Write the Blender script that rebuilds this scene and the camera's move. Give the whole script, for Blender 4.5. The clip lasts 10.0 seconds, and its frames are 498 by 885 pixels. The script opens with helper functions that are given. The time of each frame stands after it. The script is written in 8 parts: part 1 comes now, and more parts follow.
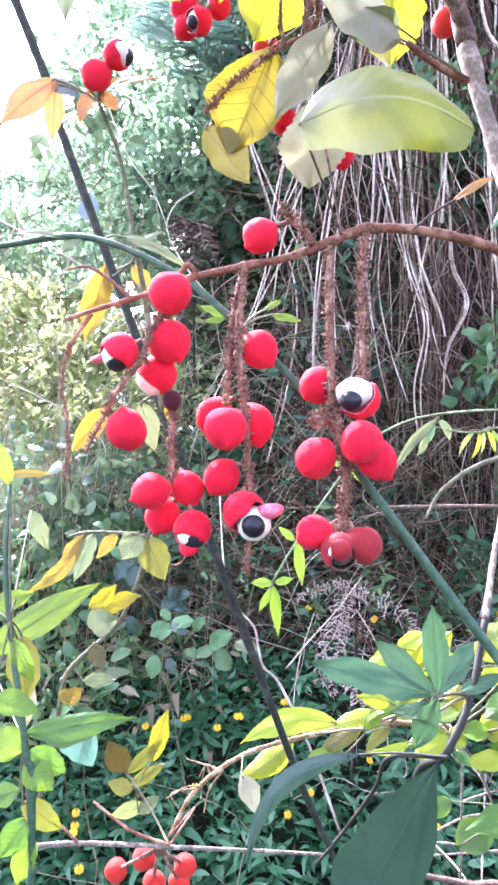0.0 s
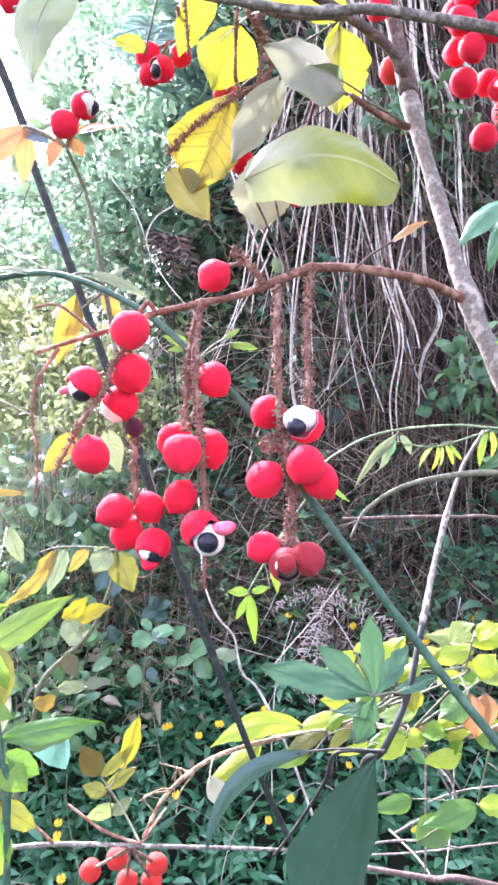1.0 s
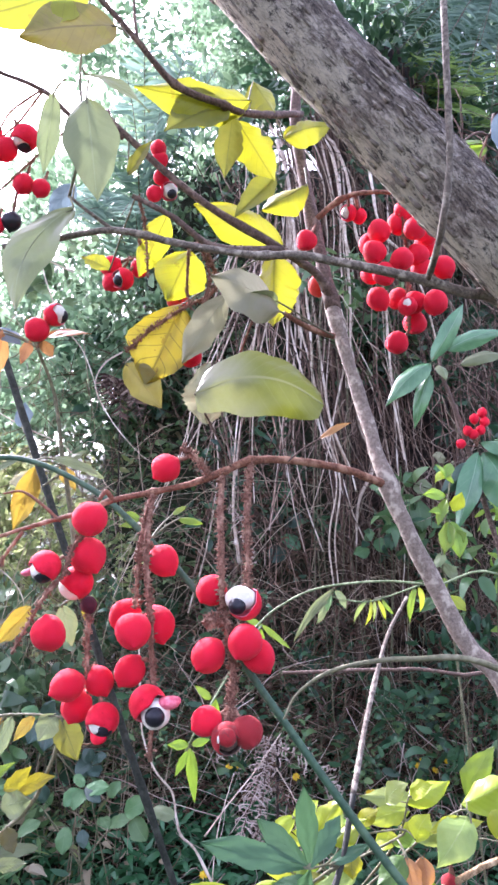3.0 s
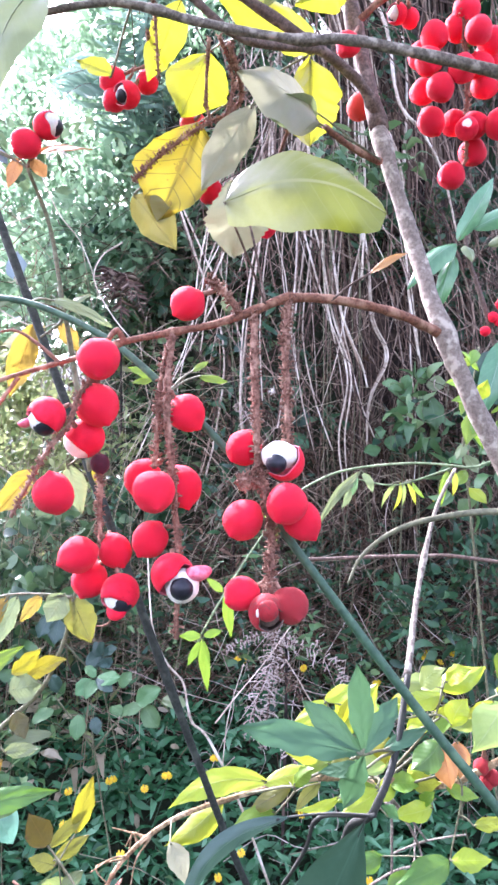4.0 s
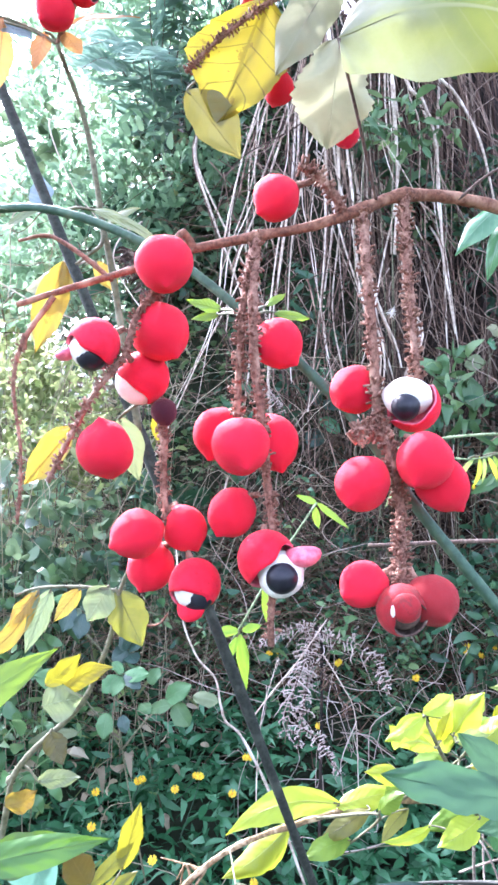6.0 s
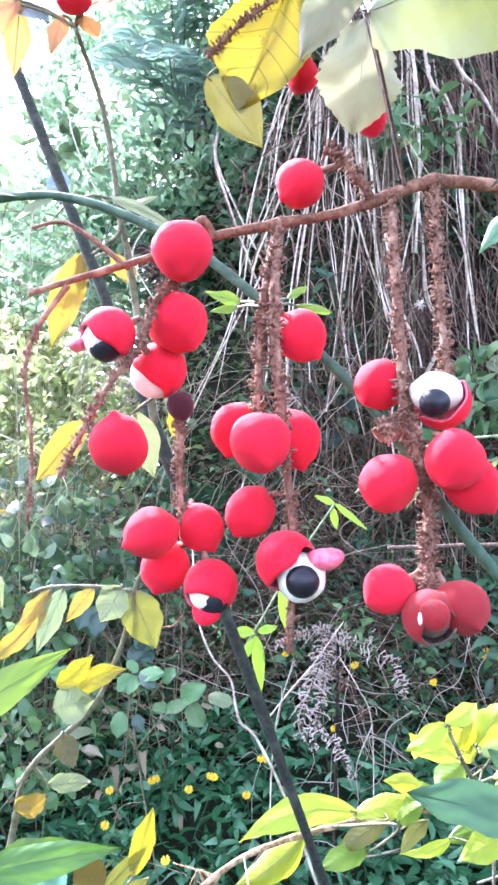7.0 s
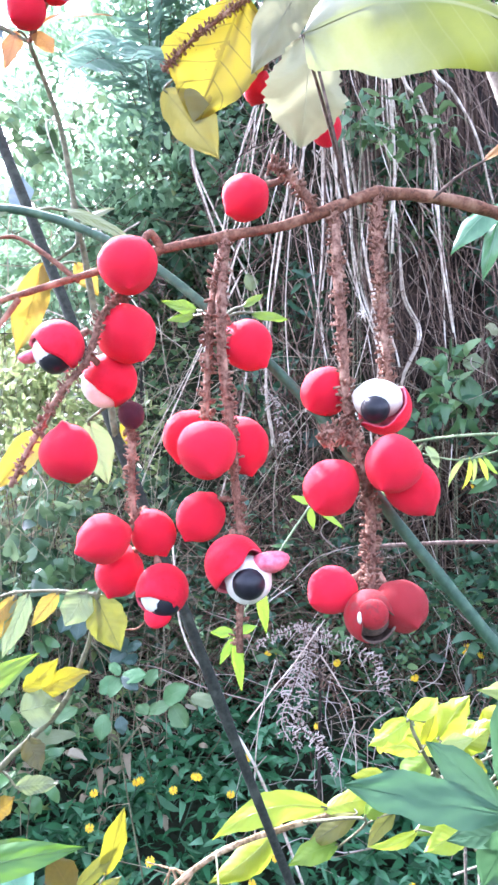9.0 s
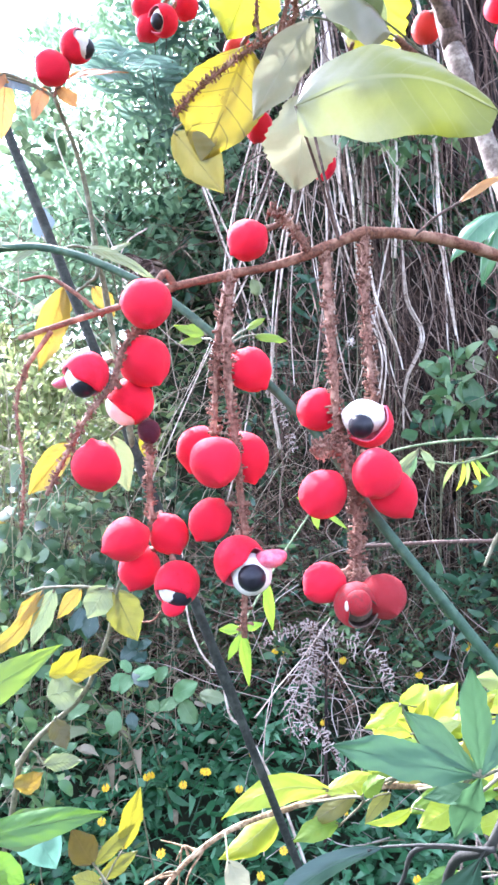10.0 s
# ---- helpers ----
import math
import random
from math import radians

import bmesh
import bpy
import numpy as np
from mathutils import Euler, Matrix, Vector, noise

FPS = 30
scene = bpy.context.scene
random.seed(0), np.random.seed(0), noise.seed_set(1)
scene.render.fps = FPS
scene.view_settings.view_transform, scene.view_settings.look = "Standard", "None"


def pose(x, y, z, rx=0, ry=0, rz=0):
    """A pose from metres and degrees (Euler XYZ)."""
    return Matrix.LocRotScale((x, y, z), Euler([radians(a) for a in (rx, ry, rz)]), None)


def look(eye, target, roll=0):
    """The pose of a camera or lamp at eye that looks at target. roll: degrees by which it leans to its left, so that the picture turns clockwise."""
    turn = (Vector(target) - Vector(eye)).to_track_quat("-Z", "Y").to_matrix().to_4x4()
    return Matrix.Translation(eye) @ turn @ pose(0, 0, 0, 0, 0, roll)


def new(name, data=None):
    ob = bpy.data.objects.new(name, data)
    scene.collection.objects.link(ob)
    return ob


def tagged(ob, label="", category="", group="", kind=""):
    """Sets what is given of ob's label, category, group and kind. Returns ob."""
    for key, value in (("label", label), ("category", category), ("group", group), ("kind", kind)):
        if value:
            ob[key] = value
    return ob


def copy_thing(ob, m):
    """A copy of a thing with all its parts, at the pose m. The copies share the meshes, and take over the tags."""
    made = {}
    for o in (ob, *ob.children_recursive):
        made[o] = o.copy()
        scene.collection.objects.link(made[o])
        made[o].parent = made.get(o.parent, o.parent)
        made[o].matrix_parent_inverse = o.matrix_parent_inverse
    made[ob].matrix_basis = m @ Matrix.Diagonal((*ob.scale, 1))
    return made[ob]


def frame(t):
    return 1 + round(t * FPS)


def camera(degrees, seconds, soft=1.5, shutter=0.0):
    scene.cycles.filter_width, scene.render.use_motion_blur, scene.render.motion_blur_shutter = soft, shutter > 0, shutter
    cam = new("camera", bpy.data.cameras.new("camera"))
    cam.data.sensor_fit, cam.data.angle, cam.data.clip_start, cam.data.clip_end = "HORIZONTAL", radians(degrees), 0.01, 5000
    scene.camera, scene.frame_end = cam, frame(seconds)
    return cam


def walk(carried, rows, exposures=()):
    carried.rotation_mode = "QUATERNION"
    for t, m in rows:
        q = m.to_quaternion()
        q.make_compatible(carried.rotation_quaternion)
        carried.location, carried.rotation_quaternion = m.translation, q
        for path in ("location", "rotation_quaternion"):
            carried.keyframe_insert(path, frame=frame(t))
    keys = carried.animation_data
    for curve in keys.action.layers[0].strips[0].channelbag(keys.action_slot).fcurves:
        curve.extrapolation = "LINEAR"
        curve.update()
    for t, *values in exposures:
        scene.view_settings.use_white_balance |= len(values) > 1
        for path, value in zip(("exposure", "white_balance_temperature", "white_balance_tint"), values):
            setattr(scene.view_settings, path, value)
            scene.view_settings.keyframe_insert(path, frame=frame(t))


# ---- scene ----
cam = camera(39.5, 10.0, soft=2.8)
PATH = [
    (0.0, (0.009, 0.002, 1.403), (-0.047, 1.999, 1.315), 0.2),
    (0.5, (0.012, -0.007, 1.404), (-0.024, 1.991, 1.321), -0.2),
    (1.0, (0.023, -0.024, 1.411), (0.011, 1.975, 1.345), -0.2),
    (1.5, (0.026, -0.039, 1.424), (0.071, 1.96, 1.475), 0.0),
    (2.0, (0.017, -0.052, 1.43), (0.055, 1.937, 1.635), -0.1),
    (2.5, (0.01, -0.062, 1.435), (0.032, 1.911, 1.763), -0.5),
    (3.0, (0.021, -0.067, 1.435), (0.173, 1.903, 1.741), 0.0),
    (3.2, (0.024, -0.068, 1.431), (0.196, 1.906, 1.706), 0.2),
    (4.3, (0.003, 0.024, 1.4), (0.148, 2.019, 1.384), -0.1),
    (4.5, (0.001, 0.035, 1.394), (0.147, 2.029, 1.365), 0.0),
    (5.0, (-0.001, 0.052, 1.392), (0.121, 2.048, 1.371), -0.4),
    (5.5, (-0.006, 0.064, 1.394), (0.088, 2.061, 1.413), -0.6),
    (5.7, (-0.013, 0.068, 1.395), (0.093, 2.065, 1.418), -0.7),
    (6.8, (-0.019, 0.085, 1.395), (0.073, 2.083, 1.417), -0.3),
    (7.0, (-0.017, 0.084, 1.394), (0.039, 2.083, 1.417), -0.1),
    (7.5, (-0.016, 0.09, 1.394), (0.037, 2.089, 1.416), -0.6),
    (8.0, (-0.015, 0.091, 1.392), (0.063, 2.089, 1.409), -0.9),
    (8.5, (-0.01, 0.085, 1.395), (0.094, 2.083, 1.401), -1.0),
    (9.0, (-0.006, 0.077, 1.396), (0.093, 2.074, 1.418), -0.9),
    (9.5, (-0.005, 0.066, 1.398), (0.088, 2.063, 1.421), -1.1),
    (10.0, (-0.006, 0.045, 1.4), (0.073, 2.043, 1.423), -1.2),
]
walk(cam, [(t, look(eye, target, roll)) for t, eye, target, roll in PATH],
     [(0.0, 3.3, 5600, 32), (1.0, 3.32, 5600, 32), (1.5, 3.27, 5600, 32), (2.0, 3.03, 5640, 30), (2.5, 2.82, 5650, 32), (3.2, 2.65, 5770, 33), (4.3, 3.33, 5540, 28), (5.5, 3.38, 5440, 23), (8.0, 3.43, 5440, 23), (10.0, 3.4, 5440, 24)])

# ---- light ----
SUN_UP, SUN_LEFT = 42.0, 32.0
world = bpy.data.worlds.new("sky")
scene.world = world
world.use_nodes = True
sky = world.node_tree.nodes.new("ShaderNodeTexSky")
sky.sky_type, sky.sun_disc = "NISHITA", False
sky.sun_elevation, sky.sun_rotation = radians(SUN_UP), radians(-SUN_LEFT)
sky.dust_density, sky.air_density, sky.ozone_density = 4.0, 1.0, 1.0
world.node_tree.nodes["Background"].inputs[1].default_value = 0.15
haze = world.node_tree.nodes.new("ShaderNodeHueSaturation")
haze.inputs["Saturation"].default_value = 0.5
world.node_tree.links.new(sky.outputs[0], haze.inputs["Color"])
world.node_tree.links.new(haze.outputs[0], world.node_tree.nodes["Background"].inputs[0])
sun = new("sun", bpy.data.lights.new("sun", "SUN"))
sun.data.energy, sun.data.angle, sun.data.color = 2.1, radians(1.5), (1.0, 0.96, 0.9)
toward_sun = Vector((-math.sin(radians(SUN_LEFT)) * math.cos(radians(SUN_UP)),
                     math.cos(radians(SUN_LEFT)) * math.cos(radians(SUN_UP)), math.sin(radians(SUN_UP))))
sun.matrix_world = look(toward_sun * 30, (0, 0, 0))

# ---- materials ----
def material(name, rough=0.6):
    m = bpy.data.materials.new(name)
    m.use_nodes = True
    tree = m.node_tree
    bsdf = tree.nodes["Principled BSDF"]
    bsdf.inputs["Roughness"].default_value = rough
    return m, tree, bsdf


def node(tree, kind, **settings):
    n = tree.nodes.new(kind)
    for key, value in settings.items():
        n.inputs[key].default_value = value
    return n


def maths(tree, op, a, b=None, c=None):
    n = tree.nodes.new("ShaderNodeMath")
    n.operation = op
    for i, v in enumerate((a, b, c)):
        if v is None:
            continue
        if isinstance(v, (int, float)):
            n.inputs[i].default_value = v
        else:
            tree.links.new(v, n.inputs[i])
    return n.outputs[0]


def remap(tree, value, lo, hi, to_lo=0.0, to_hi=1.0):
    n = tree.nodes.new("ShaderNodeMapRange")
    n.interpolation_type = "SMOOTHSTEP"
    tree.links.new(value, n.inputs[0])
    for i, v in enumerate((lo, hi, to_lo, to_hi)):
        n.inputs[i + 1].default_value = v
    return n.outputs[0]


def mixed(tree, fac, a, b, mode="MIX"):
    n = tree.nodes.new("ShaderNodeMix")
    n.data_type, n.blend_type = "RGBA", mode
    for socket, v in ((n.inputs[0], fac), (n.inputs[6], a), (n.inputs[7], b)):
        if isinstance(v, (int, float)):
            socket.default_value = v
        elif isinstance(v, tuple):
            socket.default_value = (*v, 1.0)
        else:
            tree.links.new(v, socket)
    return n.outputs[2]


def noise_of(tree, scale, detail=4.0, rough=0.6, coord="Object", stretch=None):
    source = tree.nodes.new("ShaderNodeTexCoord").outputs[coord]
    if stretch:
        mapping = tree.nodes.new("ShaderNodeMapping")
        mapping.inputs["Scale"].default_value = stretch
        tree.links.new(source, mapping.inputs[0])
        source = mapping.outputs[0]
    n = node(tree, "ShaderNodeTexNoise", Scale=scale, Detail=detail, Roughness=rough)
    tree.links.new(source, n.inputs["Vector"])
    return n.outputs[0]


def bumped(tree, bsdf, height, strength, distance):
    n = node(tree, "ShaderNodeBump", Strength=strength, Distance=distance)
    tree.links.new(height, n.inputs["Height"])
    tree.links.new(n.outputs[0], bsdf.inputs["Normal"])
    return n.outputs[0]


def bark(name, dark, mid, light, scale=300.0, rough=0.85, relief=0.0006, coord="Object", stretch=None, patch=40.0):
    """Woody skin: fine grain with larger pale patches."""
    m, tree, bsdf = material(name, rough)
    grain = noise_of(tree, scale, 6, 0.7, coord, stretch)
    blotch = noise_of(tree, patch, 3, 0.6, coord, None)
    colour = mixed(tree, remap(tree, grain, 0.35, 0.65), dark, mid)
    colour = mixed(tree, remap(tree, blotch, 0.5, 0.68), colour, light)
    tree.links.new(colour, bsdf.inputs["Base Color"])
    bumped(tree, bsdf, grain, 0.8, relief)
    return m


def leaf_skin(name, colour, vein, edge=None, trans=0.4, glow=None, rough=0.5, ribs=8.0, blot=None, blot_at=0.66, pale_base=None, strong=0.2):
    """Leaf with midrib, side veins and blotches; light passes through it."""
    m, tree, bsdf = material(name, rough)
    uv = tree.nodes.new("ShaderNodeTexCoord").outputs["UV"]
    split = tree.nodes.new("ShaderNodeSeparateXYZ")
    tree.links.new(uv, split.inputs[0])
    along = split.outputs[0]
    aside = maths(tree, "ABSOLUTE", maths(tree, "MULTIPLY_ADD", split.outputs[1], 2.0, -1.0))
    run = maths(tree, "MULTIPLY", maths(tree, "MULTIPLY_ADD", aside, -0.22, along), ribs)
    line = maths(tree, "ABSOLUTE", maths(tree, "ADD", maths(tree, "FRACT", run), -0.5))
    side = remap(tree, line, 0.0, 0.07, 1.0, 0.0)
    mid = remap(tree, aside, 0.015, 0.06, 1.0, 0.0)
    veins = maths(tree, "MAXIMUM", maths(tree, "MULTIPLY", side, strong), maths(tree, "MULTIPLY", mid, 0.8))
    swell = remap(tree, line, 0.0, 0.5)
    fine = noise_of(tree, 420, 5, 0.7)
    broad = noise_of(tree, 38, 4, 0.6)
    chance = tree.nodes.new("ShaderNodeObjectInfo").outputs["Random"]
    body = mixed(tree, remap(tree, broad, 0.35, 0.7), colour, edge or tuple(c * 0.75 for c in colour))
    if pale_base:
        halves = maths(tree, "MULTIPLY_ADD", split.outputs[1], -0.3, along)
        body = mixed(tree, remap(tree, halves, 0.02, 0.42, 1.0, 0.0), body, pale_base)
    if blot:
        body = mixed(tree, remap(tree, noise_of(tree, 95, 5, 0.65), blot_at, blot_at + 0.06), body, blot)
    body = mixed(tree, maths(tree, "MULTIPLY", fine, 0.35), body, tuple(c * 0.6 for c in colour))
    body = mixed(tree, veins, body, vein)
    hue = node(tree, "ShaderNodeHueSaturation")
    tree.links.new(maths(tree, "MULTIPLY_ADD", chance, 0.3, 0.85), hue.inputs["Value"])
    tree.links.new(maths(tree, "MULTIPLY_ADD", chance, 0.03, 0.485), hue.inputs["Hue"])
    tree.links.new(body, hue.inputs["Color"])
    tree.links.new(hue.outputs[0], bsdf.inputs["Base Color"])
    normal = bumped(tree, bsdf, maths(tree, "ADD", maths(tree, "MULTIPLY", swell, 1.0), maths(tree, "MULTIPLY", fine, 0.35)), 0.18, 0.0005)
    through_light = tree.nodes.new("ShaderNodeBsdfTranslucent")
    tree.links.new(normal, through_light.inputs["Normal"])
    tree.links.new(mixed(tree, 0.75, hue.outputs[0], glow or tuple(min(1.0, c * 1.3) for c in colour)), through_light.inputs["Color"])
    blend = tree.nodes.new("ShaderNodeMixShader")
    blend.inputs[0].default_value = trans
    tree.links.new(bsdf.outputs[0], blend.inputs[1])
    tree.links.new(through_light.outputs[0], blend.inputs[2])
    tree.links.new(blend.outputs[0], tree.nodes["Material Output"].inputs[0])
    return m


def foliage_skin(name, colours, trans=0.3, rough=0.45, blot=None):
    """Many small leaves in one mesh: each takes its own tint."""
    m, tree, bsdf = material(name, rough)
    ramp = tree.nodes.new("ShaderNodeValToRGB")
    ramp.color_ramp.interpolation = "LINEAR"
    while len(ramp.color_ramp.elements) < len(colours):
        ramp.color_ramp.elements.new(0.5)
    for i, (e, c) in enumerate(zip(ramp.color_ramp.elements, colours)):
        e.position, e.color = i / (len(colours) - 1), (*c, 1)
    tree.links.new(tree.nodes.new("ShaderNodeNewGeometry").outputs["Random Per Island"], ramp.inputs[0])
    patch = noise_of(tree, 9, 3, 0.6)
    fine = noise_of(tree, 130, 4, 0.7)
    colour = mixed(tree, remap(tree, patch, 0.3, 0.75, 0.0, 0.6), ramp.outputs[0], colours[0], "MIX")
    colour = mixed(tree, maths(tree, "MULTIPLY", fine, 0.4), colour, tuple(c * 0.5 for c in colours[0]))
    if blot:
        colour = mixed(tree, remap(tree, noise_of(tree, 60, 4, 0.7), 0.62, 0.7), colour, blot)
    tree.links.new(colour, bsdf.inputs["Base Color"])
    bumped(tree, bsdf, fine, 0.4, 0.002)
    through_light = tree.nodes.new("ShaderNodeBsdfTranslucent")
    tree.links.new(mixed(tree, 0.5, colour, colours[-1]), through_light.inputs["Color"])
    blend = tree.nodes.new("ShaderNodeMixShader")
    blend.inputs[0].default_value = trans
    tree.links.new(bsdf.outputs[0], blend.inputs[1])
    tree.links.new(through_light.outputs[0], blend.inputs[2])
    tree.links.new(blend.outputs[0], tree.nodes["Material Output"].inputs[0])
    return m


def red_skin(name, deep, bright, dull=None):
    """Matt, faintly downy fruit skin."""
    m, tree, bsdf = material(name, 0.7)
    broad = noise_of(tree, 120, 3, 0.6)
    fine = noise_of(tree, 1400, 4, 0.7)
    chance = tree.nodes.new("ShaderNodeObjectInfo").outputs["Random"]
    colour = mixed(tree, remap(tree, broad, 0.3, 0.7), bright, deep)
    colour = mixed(tree, maths(tree, "MULTIPLY", chance, 0.45), colour, deep)
    speck = noise_of(tree, 620, 3, 0.6)
    colour = mixed(tree, remap(tree, speck, 0.62, 0.74, 0.0, 0.55), colour, tuple(c * 0.45 for c in deep))
    if dull:
        colour = mixed(tree, remap(tree, noise_of(tree, 260, 4, 0.7), 0.5, 0.62), colour, dull)
    tree.links.new(colour, bsdf.inputs["Base Color"])
    bsdf.inputs["Sheen Weight"].default_value = 0.15
    bsdf.inputs["Sheen Roughness"].default_value = 0.5
    bsdf.inputs["Sheen Tint"].default_value = (1.0, 0.45, 0.4, 1)
    bsdf.inputs["Specular IOR Level"].default_value = 0.15
    bsdf.inputs["Subsurface Weight"].default_value = 0.3
    bsdf.inputs["Subsurface Radius"].default_value = (0.004, 0.001, 0.001)
    bsdf.inputs["Subsurface Scale"].default_value = 0.6
    bumped(tree, bsdf, maths(tree, "ADD", fine, broad), 0.4, 0.0005)
    return m


def plain(name, a, b, scale, rough, relief=0.0003, spec=0.5):
    m, tree, bsdf = material(name, rough)
    n = noise_of(tree, scale, 5, 0.65)
    tree.links.new(mixed(tree, remap(tree, n, 0.3, 0.7), a, b), bsdf.inputs["Base Color"])
    bsdf.inputs["Specular IOR Level"].default_value = spec
    bumped(tree, bsdf, n, 0.4, relief)
    return m


RED = red_skin("red_fruit_skin", (0.56, 0.007, 0.024), (0.8, 0.02, 0.052))
ORANGE_RED = red_skin("orange_red_fruit_skin", (0.45, 0.02, 0.014), (0.62, 0.06, 0.035))
DULL_RED = red_skin("dull_red_fruit_skin", (0.26, 0.012, 0.018), (0.36, 0.03, 0.035), (0.2, 0.03, 0.03))
DRIED = red_skin("dried_fruit_skin", (0.035, 0.006, 0.012), (0.08, 0.014, 0.022))
PINK = plain("pink_inner_skin", (0.75, 0.2, 0.26), (0.6, 0.07, 0.12), 500, 0.5)
ARIL = plain("white_aril", (0.76, 0.74, 0.67), (0.6, 0.57, 0.5), 320, 0.45)
SEED = plain("black_seed", (0.006, 0.006, 0.01), (0.016, 0.016, 0.024), 300, 0.38, 0.0001, 0.35)
STALK = bark("rusty_stalk", (0.11, 0.046, 0.028), (0.26, 0.13, 0.085), (0.4, 0.24, 0.165), 900, 0.9, 0.0006, patch=160)
RUST = bark("rusty_branch", (0.1, 0.036, 0.02), (0.25, 0.108, 0.06), (0.36, 0.2, 0.125), 700, 0.85, 0.0005, patch=120)
GREY_STEM = bark("grey_stem", (0.13, 0.1, 0.078), (0.25, 0.205, 0.16), (0.42, 0.37, 0.29), 500, 0.85, 0.0005, patch=150)
GREY_TWIG = bark("grey_twig", (0.07, 0.056, 0.042), (0.19, 0.158, 0.12), (0.34, 0.3, 0.235), 600, 0.85, 0.0004, patch=180)
TAN_TWIG = bark("tan_twig", (0.13, 0.08, 0.036), (0.32, 0.215, 0.11), (0.52, 0.39, 0.24), 500, 0.85, 0.0006, patch=120)
BROWN_TWIG = bark("brown_twig", (0.055, 0.035, 0.026), (0.14, 0.09, 0.066), (0.2, 0.14, 0.11), 600, 0.85, 0.0004, patch=150)
DARK_STEM = bark("dark_stem", (0.009, 0.012, 0.008), (0.024, 0.03, 0.02), (0.042, 0.05, 0.036), 500, 0.95, 0.0003, patch=120)
PALE_STEM = bark("pale_green_stem", (0.1, 0.145, 0.06), (0.19, 0.25, 0.115), (0.3, 0.36, 0.19), 300, 0.6, 0.0002, patch=90)
GREEN_STEM = bark("green_stem", (0.018, 0.055, 0.028), (0.038, 0.095, 0.048), (0.07, 0.135, 0.07), 300, 0.6, 0.0002, patch=90)
# dark olive, deepened further in place of shade falling on these stems
DARK_OLIVE = bark("dark_olive_stem", (0.007, 0.008, 0.005), (0.018, 0.02, 0.013), (0.03, 0.032, 0.022), 400, 0.75, 0.0003, patch=90)
OLIVE_STEM = bark("olive_stem", (0.07, 0.07, 0.035), (0.15, 0.145, 0.075), (0.21, 0.2, 0.12), 400, 0.7, 0.0003, patch=90)

YELLOW = leaf_skin("yellow_leaf", (0.25, 0.265, 0.008), (0.085, 0.085, 0.01), (0.34, 0.345, 0.014), 0.4, (0.42, 0.43, 0.01), 0.45, 8, (0.12, 0.08, 0.015), 0.62, strong=0.3)
YELLOW_VEIN = leaf_skin("old_yellow_leaf", (0.3, 0.25, 0.015), (0.03, 0.018, 0.006), (0.22, 0.18, 0.012), 0.33, (0.34, 0.29, 0.012), 0.5, 7, (0.07, 0.03, 0.012), 0.59, strong=1.0)
# olive leaves; also the darker copy of YELLOW with shade in its colour
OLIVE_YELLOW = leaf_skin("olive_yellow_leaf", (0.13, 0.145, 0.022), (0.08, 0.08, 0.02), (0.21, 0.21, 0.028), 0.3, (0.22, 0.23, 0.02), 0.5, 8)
PALE = leaf_skin("pale_leaf", (0.28, 0.28, 0.15), (0.31, 0.31, 0.19), (0.34, 0.335, 0.2), 0.28, (0.34, 0.34, 0.2), 0.42, 9)
PALE_TIP = leaf_skin("pale_leaf_yellow_tip", (0.15, 0.185, 0.008), (0.3, 0.31, 0.13), (0.2, 0.23, 0.02), 0.22, (0.24, 0.28, 0.015), 0.4, 9, pale_base=(0.34, 0.34, 0.22), blot=(0.1, 0.09, 0.02), blot_at=0.72)
PALE_GREEN = leaf_skin("pale_green_leaf", (0.15, 0.195, 0.085), (0.21, 0.25, 0.135), (0.2, 0.24, 0.115), 0.28, (0.24, 0.3, 0.12), 0.42, 9)
GREEN = leaf_skin("green_leaf", (0.055, 0.14, 0.022), (0.09, 0.18, 0.04), (0.085, 0.18, 0.03), 0.35, (0.18, 0.33, 0.03), 0.4, 8, strong=0.12)
BRIGHT = leaf_skin("bright_green_leaf", (0.12, 0.225, 0.02), (0.17, 0.27, 0.04), (0.17, 0.27, 0.025), 0.35, (0.26, 0.4, 0.03), 0.42, 8)
LIME = leaf_skin("lime_leaf", (0.28, 0.36, 0.025), (0.36, 0.41, 0.08), (0.38, 0.44, 0.03), 0.38, (0.48, 0.56, 0.035), 0.3, 9, strong=0.15)
DARK_GREEN = leaf_skin("dark_green_leaf", (0.022, 0.062, 0.034), (0.035, 0.08, 0.05), (0.034, 0.08, 0.046), 0.05, (0.08, 0.16, 0.08), 0.3, 7, strong=0.2)
GLOSS = leaf_skin("glossy_leaf", (0.075, 0.19, 0.09), (0.18, 0.3, 0.18), (0.11, 0.25, 0.12), 0.15, (0.14, 0.3, 0.12), 0.18, 7)
SPRIG = leaf_skin("grey_green_leaf", (0.085, 0.19, 0.068), (0.14, 0.25, 0.11), (0.13, 0.245, 0.1), 0.25, (0.22, 0.35, 0.14), 0.55, 6)
DUSK = leaf_skin("dark_bluish_leaf", (0.03, 0.068, 0.048), (0.06, 0.1, 0.075), (0.045, 0.085, 0.06), 0.1, (0.08, 0.16, 0.09), 0.38, 6)
TEAL = leaf_skin("bluish_green_leaf", (0.026, 0.085, 0.032), (0.03, 0.09, 0.035), (0.038, 0.105, 0.042), 0.2, (0.14, 0.3, 0.12), 0.55, 6, strong=0.15)
GREEN_SOFT = leaf_skin("soft_green_leaf", (0.06, 0.15, 0.05), (0.1, 0.2, 0.08), (0.09, 0.2, 0.07), 0.25, (0.18, 0.33, 0.1), 0.4, 6)
